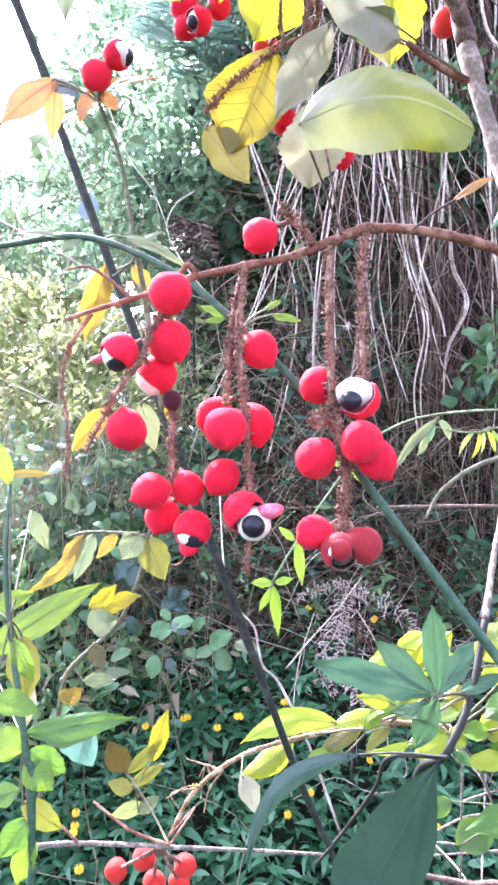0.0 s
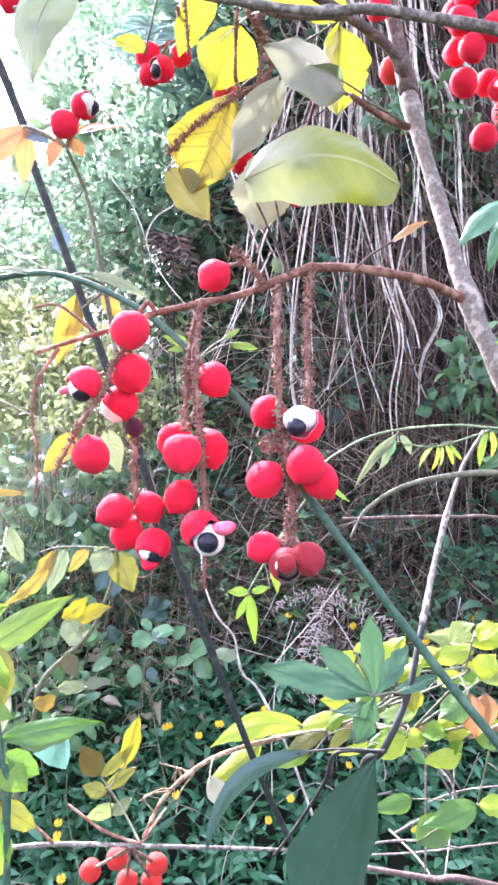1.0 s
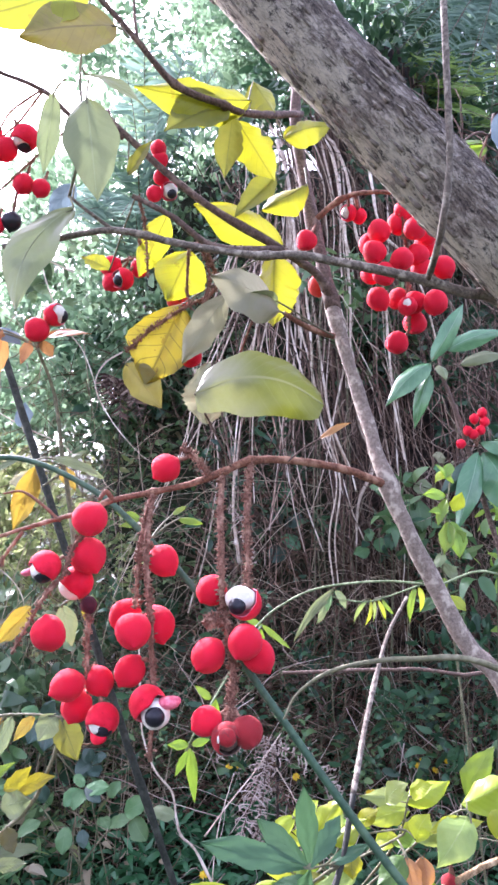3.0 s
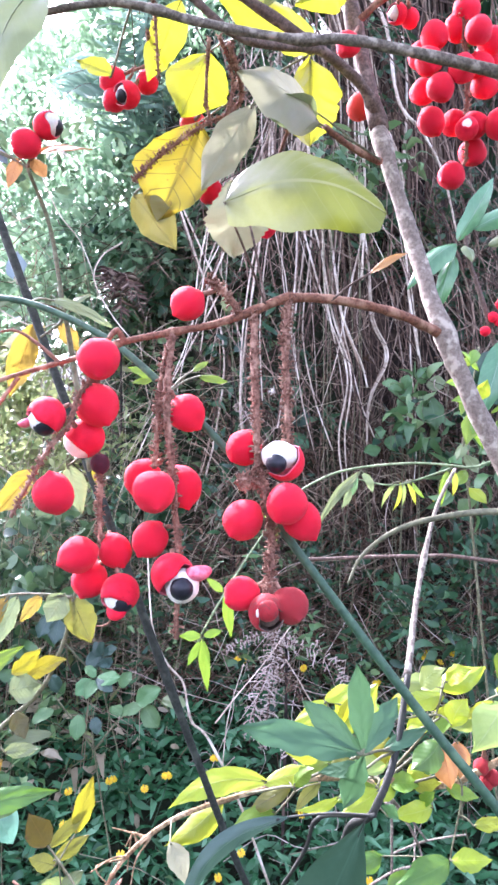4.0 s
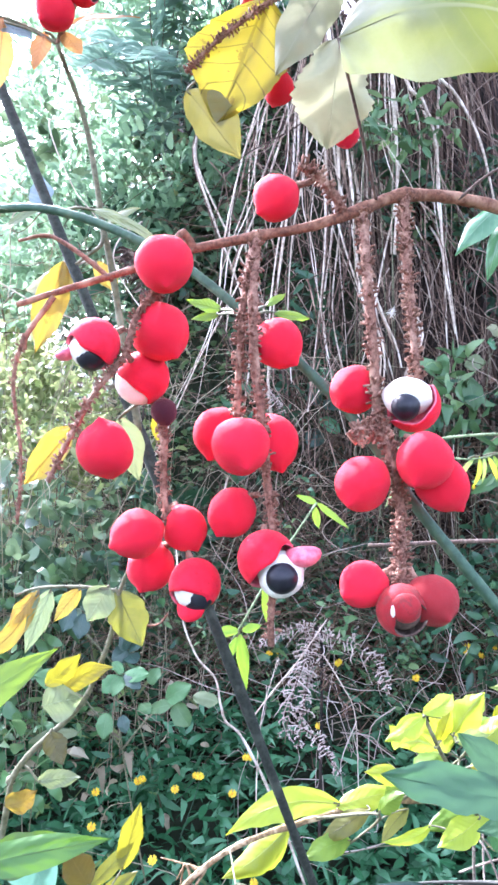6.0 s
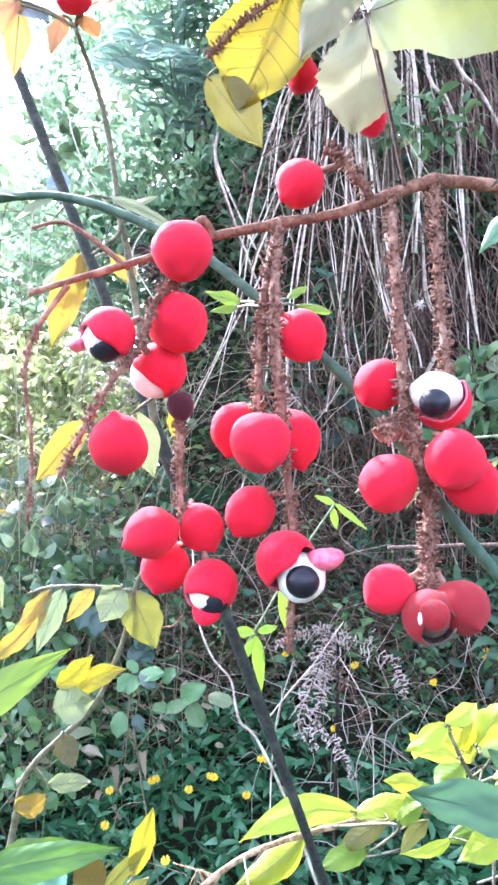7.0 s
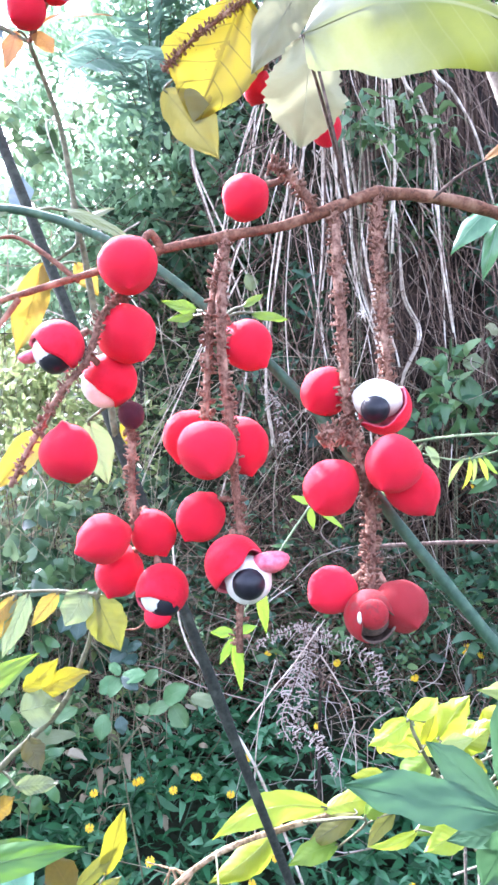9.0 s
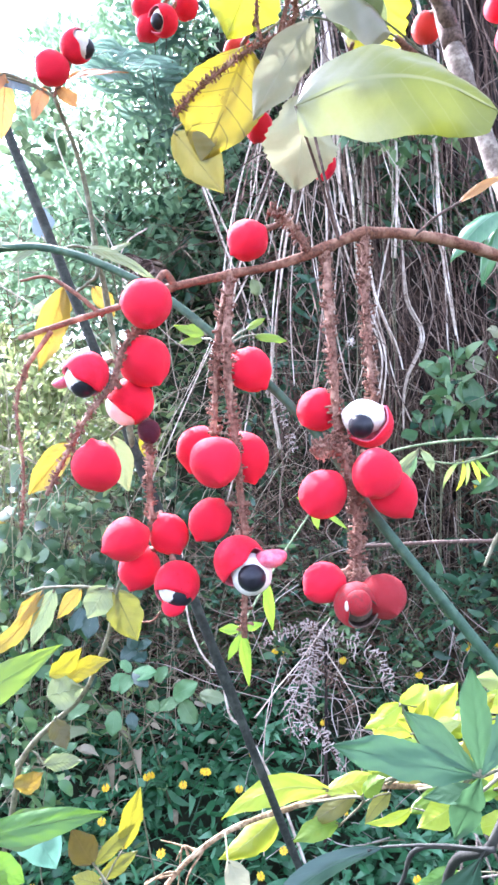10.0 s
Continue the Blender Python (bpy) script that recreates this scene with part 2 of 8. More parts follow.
ORANGE = leaf_skin("orange_leaf", (0.36, 0.16, 0.045), (0.28, 0.1, 0.035), (0.4, 0.22, 0.08), 0.33, (0.48, 0.25, 0.07), 0.5, 8, (0.2, 0.07, 0.03), 0.68)
GOLD = leaf_skin("golden_leaf", (0.25, 0.215, 0.012), (0.28, 0.25, 0.03), (0.2, 0.19, 0.014), 0.3, (0.34, 0.31, 0.012), 0.5, 8, (0.16, 0.08, 0.015), 0.66, strong=0.12)
OCHRE = leaf_skin("ochre_leaf", (0.34, 0.22, 0.03), (0.2, 0.14, 0.03), (0.24, 0.22, 0.035), 0.32, (0.46, 0.32, 0.03), 0.5, 8, (0.16, 0.07, 0.02), 0.64)
BROWN_OLIVE = leaf_skin("brown_olive_leaf", (0.055, 0.045, 0.008), (0.075, 0.06, 0.014), (0.08, 0.07, 0.012), 0.15, (0.1, 0.08, 0.01), 0.5, 8, (0.08, 0.04, 0.012), 0.62)
# yellow leaf skin browned and dimmed to look shaded
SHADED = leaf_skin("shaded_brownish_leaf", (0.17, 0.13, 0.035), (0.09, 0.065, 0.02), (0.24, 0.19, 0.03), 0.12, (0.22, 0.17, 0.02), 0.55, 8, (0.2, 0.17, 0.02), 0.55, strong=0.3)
PALE_OCHRE = leaf_skin("pale_ochre_leaf", (0.17, 0.155, 0.035), (0.13, 0.115, 0.03), (0.21, 0.19, 0.05), 0.2, (0.22, 0.2, 0.03), 0.5, 8, strong=0.2)
CYAN_LEAF = leaf_skin("pale_bluish_green_leaf", (0.09, 0.22, 0.15), (0.12, 0.25, 0.18), (0.12, 0.25, 0.18), 0.3, (0.16, 0.34, 0.24), 0.4, 8)
BLUE_LEAF = leaf_skin("grey_blue_leaf", (0.11, 0.17, 0.2), (0.16, 0.21, 0.24), (0.14, 0.2, 0.23), 0.3, (0.2, 0.28, 0.31), 0.45, 8)

TRUNK_BARK, tree, bsdf = material("lichened_bark", 0.9)
fibre = noise_of(tree, 46, 8, 0.8, "UV", (1.0, 0.2, 1.0))
crack = noise_of(tree, 20, 9, 0.85, "UV", (1.0, 0.35, 1.0))
flake = noise_of(tree, 12, 8, 0.85, "UV", (1.0, 0.45, 1.0))
tone = noise_of(tree, 2.2, 6, 0.7, "UV", (1.0, 0.4, 1.0))
round_way = tree.nodes.new("ShaderNodeSeparateXYZ")
tree.links.new(tree.nodes.new("ShaderNodeTexCoord").outputs["UV"], round_way.inputs[0])
# pale patches gather on one side of the trunk, dark ones opposite
pale_side = maths(tree, "SINE", maths(tree, "MULTIPLY", round_way.outputs[0], 2 * math.pi / 1.6))
lichen = maths(tree, "MULTIPLY_ADD", pale_side, 0.15, tone)
colour = mixed(tree, remap(tree, fibre, 0.38, 0.6), (0.075, 0.056, 0.044), (0.4, 0.33, 0.25))
colour = mixed(tree, remap(tree, flake, 0.49, 0.55, 0.0, 0.85), colour, mixed(tree, remap(tree, fibre, 0.36, 0.6), (0.38, 0.32, 0.25), (0.78, 0.7, 0.58)))
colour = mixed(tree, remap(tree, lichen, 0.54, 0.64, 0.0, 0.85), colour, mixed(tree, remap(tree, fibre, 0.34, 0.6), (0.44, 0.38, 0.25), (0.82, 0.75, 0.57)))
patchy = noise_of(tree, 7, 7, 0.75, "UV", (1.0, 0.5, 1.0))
colour = mixed(tree, remap(tree, maths(tree, "MULTIPLY_ADD", pale_side, 0.06, patchy), 0.42, 0.5, 0.75, 0.0), colour, mixed(tree, remap(tree, fibre, 0.4, 0.6), (0.05, 0.038, 0.032), (0.2, 0.155, 0.12)))
colour = mixed(tree, remap(tree, crack, 0.42, 0.48, 0.95, 0.0), colour, (0.035, 0.026, 0.02))
colour = mixed(tree, remap(tree, fibre, 0.3, 0.38, 0.8, 0.0), colour, (0.05, 0.038, 0.03))
tree.links.new(colour, bsdf.inputs["Base Color"])
bumped(tree, bsdf, maths(tree, "ADD", fibre, maths(tree, "ADD", maths(tree, "MULTIPLY", crack, 0.8), flake)), 1.0, 0.006)

SOIL, tree, bsdf = material("dark_soil", 0.95)
clod, speck, spread = noise_of(tree, 22, 8, 0.7), noise_of(tree, 160, 5, 0.7), noise_of(tree, 1.6, 4, 0.6)
# near-black soil: shade in the gaps between plants is put into its colour
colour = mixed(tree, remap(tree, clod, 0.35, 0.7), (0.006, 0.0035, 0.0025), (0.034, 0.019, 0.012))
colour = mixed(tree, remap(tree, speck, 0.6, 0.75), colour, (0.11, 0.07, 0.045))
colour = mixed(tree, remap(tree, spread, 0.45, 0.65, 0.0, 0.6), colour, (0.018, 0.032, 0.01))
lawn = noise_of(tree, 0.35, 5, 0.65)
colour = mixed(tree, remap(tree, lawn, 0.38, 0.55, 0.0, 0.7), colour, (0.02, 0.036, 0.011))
tree.links.new(colour, bsdf.inputs["Base Color"])
bumped(tree, bsdf, maths(tree, "ADD", clod, maths(tree, "MULTIPLY", speck, 0.3)), 1.0, 0.03)

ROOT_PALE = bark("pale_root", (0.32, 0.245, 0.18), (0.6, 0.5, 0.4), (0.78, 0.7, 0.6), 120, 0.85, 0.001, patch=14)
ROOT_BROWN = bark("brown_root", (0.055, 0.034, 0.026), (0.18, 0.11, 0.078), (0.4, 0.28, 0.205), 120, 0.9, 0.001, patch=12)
ROOTLETS = foliage_skin("fine_rootlets", [(0.03, 0.016, 0.011), (0.11, 0.062, 0.044), (0.27, 0.175, 0.125), (0.62, 0.49, 0.38)], 0.0, 0.9)
DEAD_LEAF = foliage_skin("dead_leaf", [(0.03, 0.014, 0.008), (0.12, 0.06, 0.034), (0.33, 0.2, 0.12)], 0.1, 0.8)
# core fibre darkened so that gaps between strands look shaded
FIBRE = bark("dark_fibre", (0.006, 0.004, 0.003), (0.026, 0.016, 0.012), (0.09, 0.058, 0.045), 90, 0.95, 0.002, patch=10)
DRY = foliage_skin("dry_fern", [(0.34, 0.25, 0.205), (0.6, 0.49, 0.42), (0.84, 0.75, 0.67)], 0.2, 0.8)
TWIGS = foliage_skin("dry_twigs", [(0.04, 0.021, 0.012), (0.13, 0.078, 0.046), (0.31, 0.21, 0.135), (0.74, 0.61, 0.45)], 0.0, 0.9)
STRAW = foliage_skin("straw", [(0.22, 0.18, 0.11), (0.45, 0.38, 0.24), (0.6, 0.54, 0.4)], 0.2, 0.7)
COVER = foliage_skin("ground_cover_leaf", [(0.024, 0.1, 0.038), (0.075, 0.25, 0.105), (0.26, 0.5, 0.29)], 0.3, 0.26)
SHRUB = foliage_skin("greyish_shrub_leaf", [(0.04, 0.11, 0.036), (0.11, 0.23, 0.08), (0.3, 0.43, 0.18)], 0.25, 0.34)
ROUND_LEAF = foliage_skin("round_shrub_leaf", [(0.022, 0.06, 0.026), (0.085, 0.165, 0.065), (0.38, 0.5, 0.27)], 0.2, 0.3)
DARK_LEAF = foliage_skin("dark_shrub_leaf", [(0.015, 0.055, 0.028), (0.04, 0.12, 0.055), (0.1, 0.21, 0.09)], 0.25, 0.36)
HILL = foliage_skin("sunny_hill_leaf", [(0.085, 0.14, 0.035), (0.24, 0.34, 0.09), (0.56, 0.58, 0.28)], 0.4, 0.4)
TREE_LEAF = foliage_skin("tree_leaf", [(0.045, 0.13, 0.065), (0.15, 0.3, 0.15), (0.4, 0.56, 0.34)], 0.55, 0.3)
FERN = foliage_skin("fern_frond", [(0.09, 0.17, 0.13), (0.17, 0.29, 0.21), (0.28, 0.42, 0.32)], 0.5, 0.35)
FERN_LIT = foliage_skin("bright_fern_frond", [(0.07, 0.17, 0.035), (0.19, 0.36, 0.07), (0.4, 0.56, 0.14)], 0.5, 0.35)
SOFT_LIME = leaf_skin("soft_lime_leaf", (0.24, 0.33, 0.085), (0.3, 0.38, 0.14), (0.32, 0.4, 0.12), 0.35, (0.4, 0.5, 0.1), 0.45, 9)
VINE_LEAF = foliage_skin("vine_leaf", [(0.16, 0.32, 0.04), (0.3, 0.5, 0.06), (0.5, 0.66, 0.1)], 0.4, 0.45)
PETAL = foliage_skin("yellow_petal", [(0.68, 0.44, 0.006), (0.8, 0.56, 0.01), (0.86, 0.68, 0.02)], 0.3, 0.5)
FLOWER_EYE = plain("flower_centre", (0.6, 0.3, 0.01), (0.75, 0.45, 0.02), 900, 0.8, 0.001)

# ---- shapes ----
def mesh_ob(name, verts, faces, skin, parent=None, label="", uvs=None, smooth=True):
    me = bpy.data.meshes.new(name)
    me.from_pydata([tuple(v) for v in verts], [], [tuple(f) for f in faces])
    if smooth:
        me.polygons.foreach_set("use_smooth", [True] * len(me.polygons))
    if uvs is not None:
        layer = me.uv_layers.new(name="map")
        index = np.empty(len(me.loops), dtype=np.int32)
        me.loops.foreach_get("vertex_index", index)
        layer.data.foreach_set("uv", np.asarray(uvs, dtype=np.float32)[index].ravel())
    me.materials.append(skin)
    ob = new(name, me)
    if parent:
        ob.parent = parent
    if label:
        tagged(ob, label)
    return ob


def thing(name, label, category, group="", kind=""):
    return tagged(new(name), label, category, group, kind)


def spline(points, per=6):
    """A smooth run of points through the given ones."""
    p = [Vector(q) for q in points]
    if len(p) == 2:
        p = [p[0], (p[0] + p[1]) / 2, p[1]]
    ext = [2 * p[0] - p[1], *p, 2 * p[-1] - p[-2]]
    out = []
    for i in range(1, len(ext) - 2):
        a, b, c, d = ext[i - 1:i + 3]
        for k in range(per):
            t = k / per
            out.append(0.5 * (2 * b + (c - a) * t + (2 * a - 5 * b + 4 * c - d) * t * t + (3 * b - a - 3 * c + d) * t ** 3))
    out.append(p[-1])
    return out


def tube(points, r0, r1, sides=8, per=6, lump=0.0, swell=(), start=0):
    """Verts and faces of a tapered, slightly lumpy stem along the points; swell: (place 0..1, factor) of its nodes."""
    run = spline(points, per)
    verts, faces = [], []
    n = len(run)
    side = None
    for i, p in enumerate(run):
        d = (run[min(i + 1, n - 1)] - run[max(i - 1, 0)]).normalized()
        if side is None:
            side = d.orthogonal().normalized()
        side = (side - d * side.dot(d)).normalized()
        other = d.cross(side)
        s = i / (n - 1)
        r = r0 + (r1 - r0) * s
        for at, factor in swell:
            r *= 1 + (factor - 1) * math.exp(-((s - at) * n / 1.1) ** 2)
        for k in range(sides):
            a = 2 * math.pi * k / sides
            q = side * math.cos(a) + other * math.sin(a)
            rr = r * (1 + lump * noise.noise(p * (0.45 / max(r0, 1e-4)) + q * 1.3))
            verts.append(p + q * rr)
        if i:
            for k in range(sides):
                a, b = start + (i - 1) * sides + k, start + (i - 1) * sides + (k + 1) % sides
                faces.append((a, b, b + sides, a + sides))
    verts += [run[0], run[-1]]
    c0, c1 = start + n * sides, start + n * sides + 1
    for k in range(sides):
        faces.append((c0, start + (k + 1) % sides, start + k))
        faces.append((c1, start + (n - 1) * sides + k, start + (n - 1) * sides + (k + 1) % sides))
    return verts, faces


def stem(parent, points, r0, r1, skin, name="branch", label="", sides=10, lump=0.12, swell=(), per=8):
    v, f = tube(points, r0, r1, sides, per, lump, swell)
    return mesh_ob(name, v, f, skin, parent, label)


def joined(pieces):
    """Several (verts, faces) as one."""
    verts, faces = [], []
    for v, f in pieces:
        k = len(verts)
        verts += list(v)
        faces += [tuple(i + k for i in g) for g in f]
    return verts, faces


def ball(centre, r, rings=5, segs=7, squash=(1, 1, 1)):
    verts, faces = [Vector(centre) + Vector((0, 0, r * squash[2]))], []
    for i in range(1, rings):
        a = math.pi * i / rings
        for k in range(segs):
            b = 2 * math.pi * k / segs
            verts.append(Vector(centre) + Vector((r * squash[0] * math.sin(a) * math.cos(b), r * squash[1] * math.sin(a) * math.sin(b), r * squash[2] * math.cos(a))))
    verts.append(Vector(centre) - Vector((0, 0, r * squash[2])))
    for k in range(segs):
        faces.append((0, 1 + k, 1 + (k + 1) % segs))
        for i in range(rings - 2):
            a, b = 1 + i * segs + k, 1 + i * segs + (k + 1) % segs
            faces.append((a, a + segs, b + segs, b))
        last = 1 + (rings - 2) * segs
        faces.append((len(verts) - 1, last + (k + 1) % segs, last + k))
    return verts, faces


def leaf(parent, base, tip, width, skin, face=(0, -1, 0.35), arch=0.0, cup=0.0, droop=0.0, twist=0.0, wave=0.1, teeth=0.0,
         widest=0.42, petiole=None, label="", rib=None, name="leaf", bend=0.0, blunt=0.8, rib_width=0.6, stalk=None, bite=0.0):
    """One leaf: a curved blade from base to tip with a raised midrib, and its petiole from the twig."""
    base, tip = Vector(base), Vector(tip)
    length = (tip - base).length
    along = (tip - base).normalized()
    normal = Vector(face)
    normal = (normal - along * normal.dot(along)).normalized()
    across = along.cross(normal)
    seed = random.random() * 50
    n, m = 30, 5
    verts, uvs, faces, mids = [], [], [], []
    for i in range(n + 1):
        s = i / n
        w = math.sin(math.pi * s ** (math.log(0.5) / math.log(widest))) ** blunt if 0 < s < 1 else 0.0
        w *= (1.0 if s < 0.7 or blunt < 0.5 else 1.0 - 0.35 * ((s - 0.7) / 0.3) ** 1.5)
        w = max(w, 0.012) * width / 2
        w *= 1 + 0.13 * noise.noise(Vector((s * 4.2 + seed, seed * 0.7, 1.5)))
        if teeth:
            w *= 1 + teeth * ((s * 13) % 1.0 - 0.5)
        turn = twist * (s - 0.5)
        ac = across * math.cos(turn) + normal * math.sin(turn)
        no = normal * math.cos(turn) - across * math.sin(turn)
        centre = base + along * (s * length) + normal * (arch * length * 4 * s * (1 - s)) - Vector((0, 0, 1)) * (droop * length * s * s) + across * (bend * length * 4 * s * (1 - s))
        mids.append(centre)
        for j in range(-m, m + 1):
            u = j / m
            ripple = wave * width * noise.noise(Vector((s * 3 + seed, u * 1.6, seed))) * (0.25 + abs(u))
            pleat = 0.0025 * width * math.cos(2 * math.pi * (s - 0.22 * abs(u)) * 8) * abs(u)
            lop = 1 + 0.12 * noise.noise(Vector((s * 5 + seed, 9.0 * (u > 0), seed))) - bite * max(0.0, noise.noise(Vector((s * 8 + seed, 5.0 * (u > 0), seed * 1.7))) - 0.12)
            verts.append(centre + ac * (u * w * lop) + no * (cup * w * abs(u) ** 1.4 + ripple + pleat))
            uvs.append((s, 0.5 + u / 2))
    row = 2 * m + 1
    for i in range(n):
        for j in range(row - 1):
            a = i * row + j
            faces.append((a, a + 1, a + row + 1, a + row))
    ob = mesh_ob(name, verts, faces, skin, parent, label, uvs)
    path = [mids[0], mids[n // 3], mids[2 * n // 3], mids[-1]]
    v, f = tube([q + normal * (-0.0001) for q in path], rib_width * 0.0005 * min(1.3, max(0.6, length / 0.06)), 0.00012, 5, 5)
    mesh_ob("midrib", v, f, rib or skin, ob, uvs=[(0.5, 0.5)] * len(v))
    if petiole:
        p = Vector(petiole)
        run = [p, (p + base) / 2 + Vector((0, 0, 0.0012)), base]
        if (base - p).dot(mids[2] - base) > 0:
            run.append(mids[2])
        v, f = tube(run, 0.0006, 0.0005, 6, 5)
        mesh_ob("petiole", v, f, stalk or rib or OLIVE_STEM, ob)
    return ob


def globe(rings, segs, shape):
    """A ball whose radius and push follow shape(direction) -> point."""
    verts, faces = [], []
    for i in range(rings + 1):
        a = math.pi * i / rings
        for k in range(segs):
            b = 2 * math.pi * k / segs
            verts.append(shape(Vector((math.sin(a) * math.cos(b), math.sin(a) * math.sin(b), math.cos(a)))))
    for i in range(rings):
        for k in range(segs):
            a, b = i * segs + k, i * segs + (k + 1) % segs
            faces.append((a, a + segs, b + segs, b))
    return verts, faces


def fruit_mesh(seed):
    """A round fruit of radius 1 with a short neck at the stalk (+z) and a small beak (-z)."""
    def shape(d):
        polar = math.acos(max(-1, min(1, d.z)))
        r = 1 + 0.055 * noise.noise(d * 1.3 + Vector((seed * 7.1, 0, 0))) + 0.035 * math.cos(3 * math.atan2(d.y, d.x)) * math.sin(polar)
        r += 0.12 * math.exp(-(polar / 0.3) ** 2) + 0.17 * math.exp(-((math.pi - polar) / 0.17) ** 2)
        turn = math.atan2(d.y, d.x) + seed
        r -= 0.02 * math.sin(polar) * math.exp(-((abs((turn * 3 / (2 * math.pi)) % 1.0 - 0.5)) / 0.07) ** 2)
        return Vector((d.x * r, d.y * r, d.z * r * 1.03))
    return globe(24, 36, shape)


FRUITS = []
for k in range(4):
    v, f = fruit_mesh(k + 1)
    me = bpy.data.meshes.new("fruit")
    me.from_pydata(v, [], f)
    me.polygons.foreach_set("use_smooth", [True] * len(me.polygons))
    FRUITS.append(me)
    for skin in (RED,):
        me.materials.append(skin)


def aim(d, spin=0.0):
    """A turn that carries +z to d."""
    return (Vector(d).to_track_quat("Z", "Y").to_matrix().to_4x4()) @ Matrix.Rotation(spin, 4, "Z")


def fruit(parent, at, r=0.0095, stalk=None, skin=None, label="", beak=None):
    """A closed fruit at a place; its neck points to where the stalk comes from."""
    at = Vector(at)
    up = (Vector(stalk) - at).normalized() if stalk else Vector((random.uniform(-0.3, 0.3), random.uniform(-0.2, 0.4), 1)).normalized()
    if beak:
        up = -Vector(beak).normalized()
    me = random.choice(FRUITS)
    if skin:
        me = me.copy()
        me.materials.clear()
        me.materials.append(skin)
    ob = new("fruit", me)
    ob.parent = parent
    ob.matrix_basis = Matrix.Translation(at) @ aim(up, random.uniform(0, 6)) @ Matrix.Diagonal((r, r, r * random.uniform(0.97, 1.06), 1))
    if label:
        tagged(ob, label)
    if stalk:
        v, f = tube([Vector(stalk), Vector(stalk).lerp(at + up * r, 0.5) + Vector((0, 0, -0.0006)), at + up * r * 0.9], 0.0009, 0.0013, 6, 4, 0.2)
        mesh_ob("fruit_stalk", v, f, STALK, parent)
    return ob


def open_fruit(parent, at, r, gape, seed_way, width=55, skin=None, flap=None, seed_out=0.42, seed_size=0.62, aril_out=0.2, stalk=None, label="", aril_size=0.8, flap_size=1.0, flap_skin=None, seed_skin=None, squash=(1, 1, 1), inner=None):
    """A split fruit: red shell with an opening round gape, white aril within, black seed showing."""
    at, g = Vector(at), Vector(gape).normalized()
    limit = math.cos(radians(width))
    seed = random.random() * 30
    q = aim(g)
    rings, segs = 14, 26
    outer, faces = [], []
    for layer in (1.0, 0.91):
        for i in range(rings + 1):
            for k in range(segs):
                b = 2 * math.pi * k / segs
                lip = radians(width) * (1 + 0.08 * math.sin(3 * b + seed) + 0.05 * math.sin(5 * b + 2 * seed))
                a = lip + (math.pi - lip) * i / rings
                flare = 1 + 0.05 * math.exp(-i / 1.6)
                d = Vector((math.sin(a) * math.cos(b), math.sin(a) * math.sin(b), math.cos(a)))
                outer.append(at + (q @ (d * (r * layer * flare))))
    ring = (rings + 1) * segs
    inner_faces = []
    for i in range(rings):
        for k in range(segs):
            a, b = i * segs + k, i * segs + (k + 1) % segs
            faces.append((a, a + segs, b + segs, b))
            inner_faces.append((ring + a, ring + b, ring + b + segs, ring + a + segs))
    for k in range(segs):
        inner_faces.append((k, (k + 1) % segs, ring + (k + 1) % segs, ring + k))
    ob = mesh_ob("fruit", outer, faces + inner_faces, skin or RED, parent, label or "split red fruit showing white aril and black seed")
    ob.data.materials.append(inner or PINK)
    ob.data.polygons.foreach_set("material_index", [0] * len(faces) + [1] * len(inner_faces))
    w = Vector(seed_way).normalized()
    v, f = globe(14, 18, lambda d: at + g * (r * aril_out) + Vector((d.x * squash[0], d.y * squash[1], d.z * squash[2])) * (r * aril_size * (1 + 0.08 * noise.noise(d * 2 + Vector((seed, 0, 0))))))
    mesh_ob("aril", v, f, ARIL, ob, "waxy white aril")
    v, f = globe(14, 18, lambda d: at + g * (r * aril_out) + w * (r * seed_out) + d * (r * seed_size * (1 + 0.02 * d.z)))
    mesh_ob("seed", v, f, seed_skin or SEED, ob, "glossy black seed" if seed_skin is None else "dry brown seed")
    if flap:
        fl = Vector(flap)
        def lobe(d):
            p = Vector((d.x * 0.42, d.y * 0.24, d.z * 0.42))
            p.y += 0.35 * p.x * p.x
            return at + fl + (aim(fl.normalized()) @ (Matrix.Rotation(1.57, 4, "Y") @ (p * (r * flap_size))))
        v, f = globe(10, 14, lobe)
        mesh_ob("flap", v, f, flap_skin or PINK, ob, "pink inside of a curled shell flap")
    if stalk:
        up = (Vector(stalk) - at).normalized()
        v, f = tube([Vector(stalk), at + up * r * 0.9], 0.0009, 0.0013, 6, 4, 0.2)
        mesh_ob("fruit_stalk", v, f, STALK, parent)
    return ob


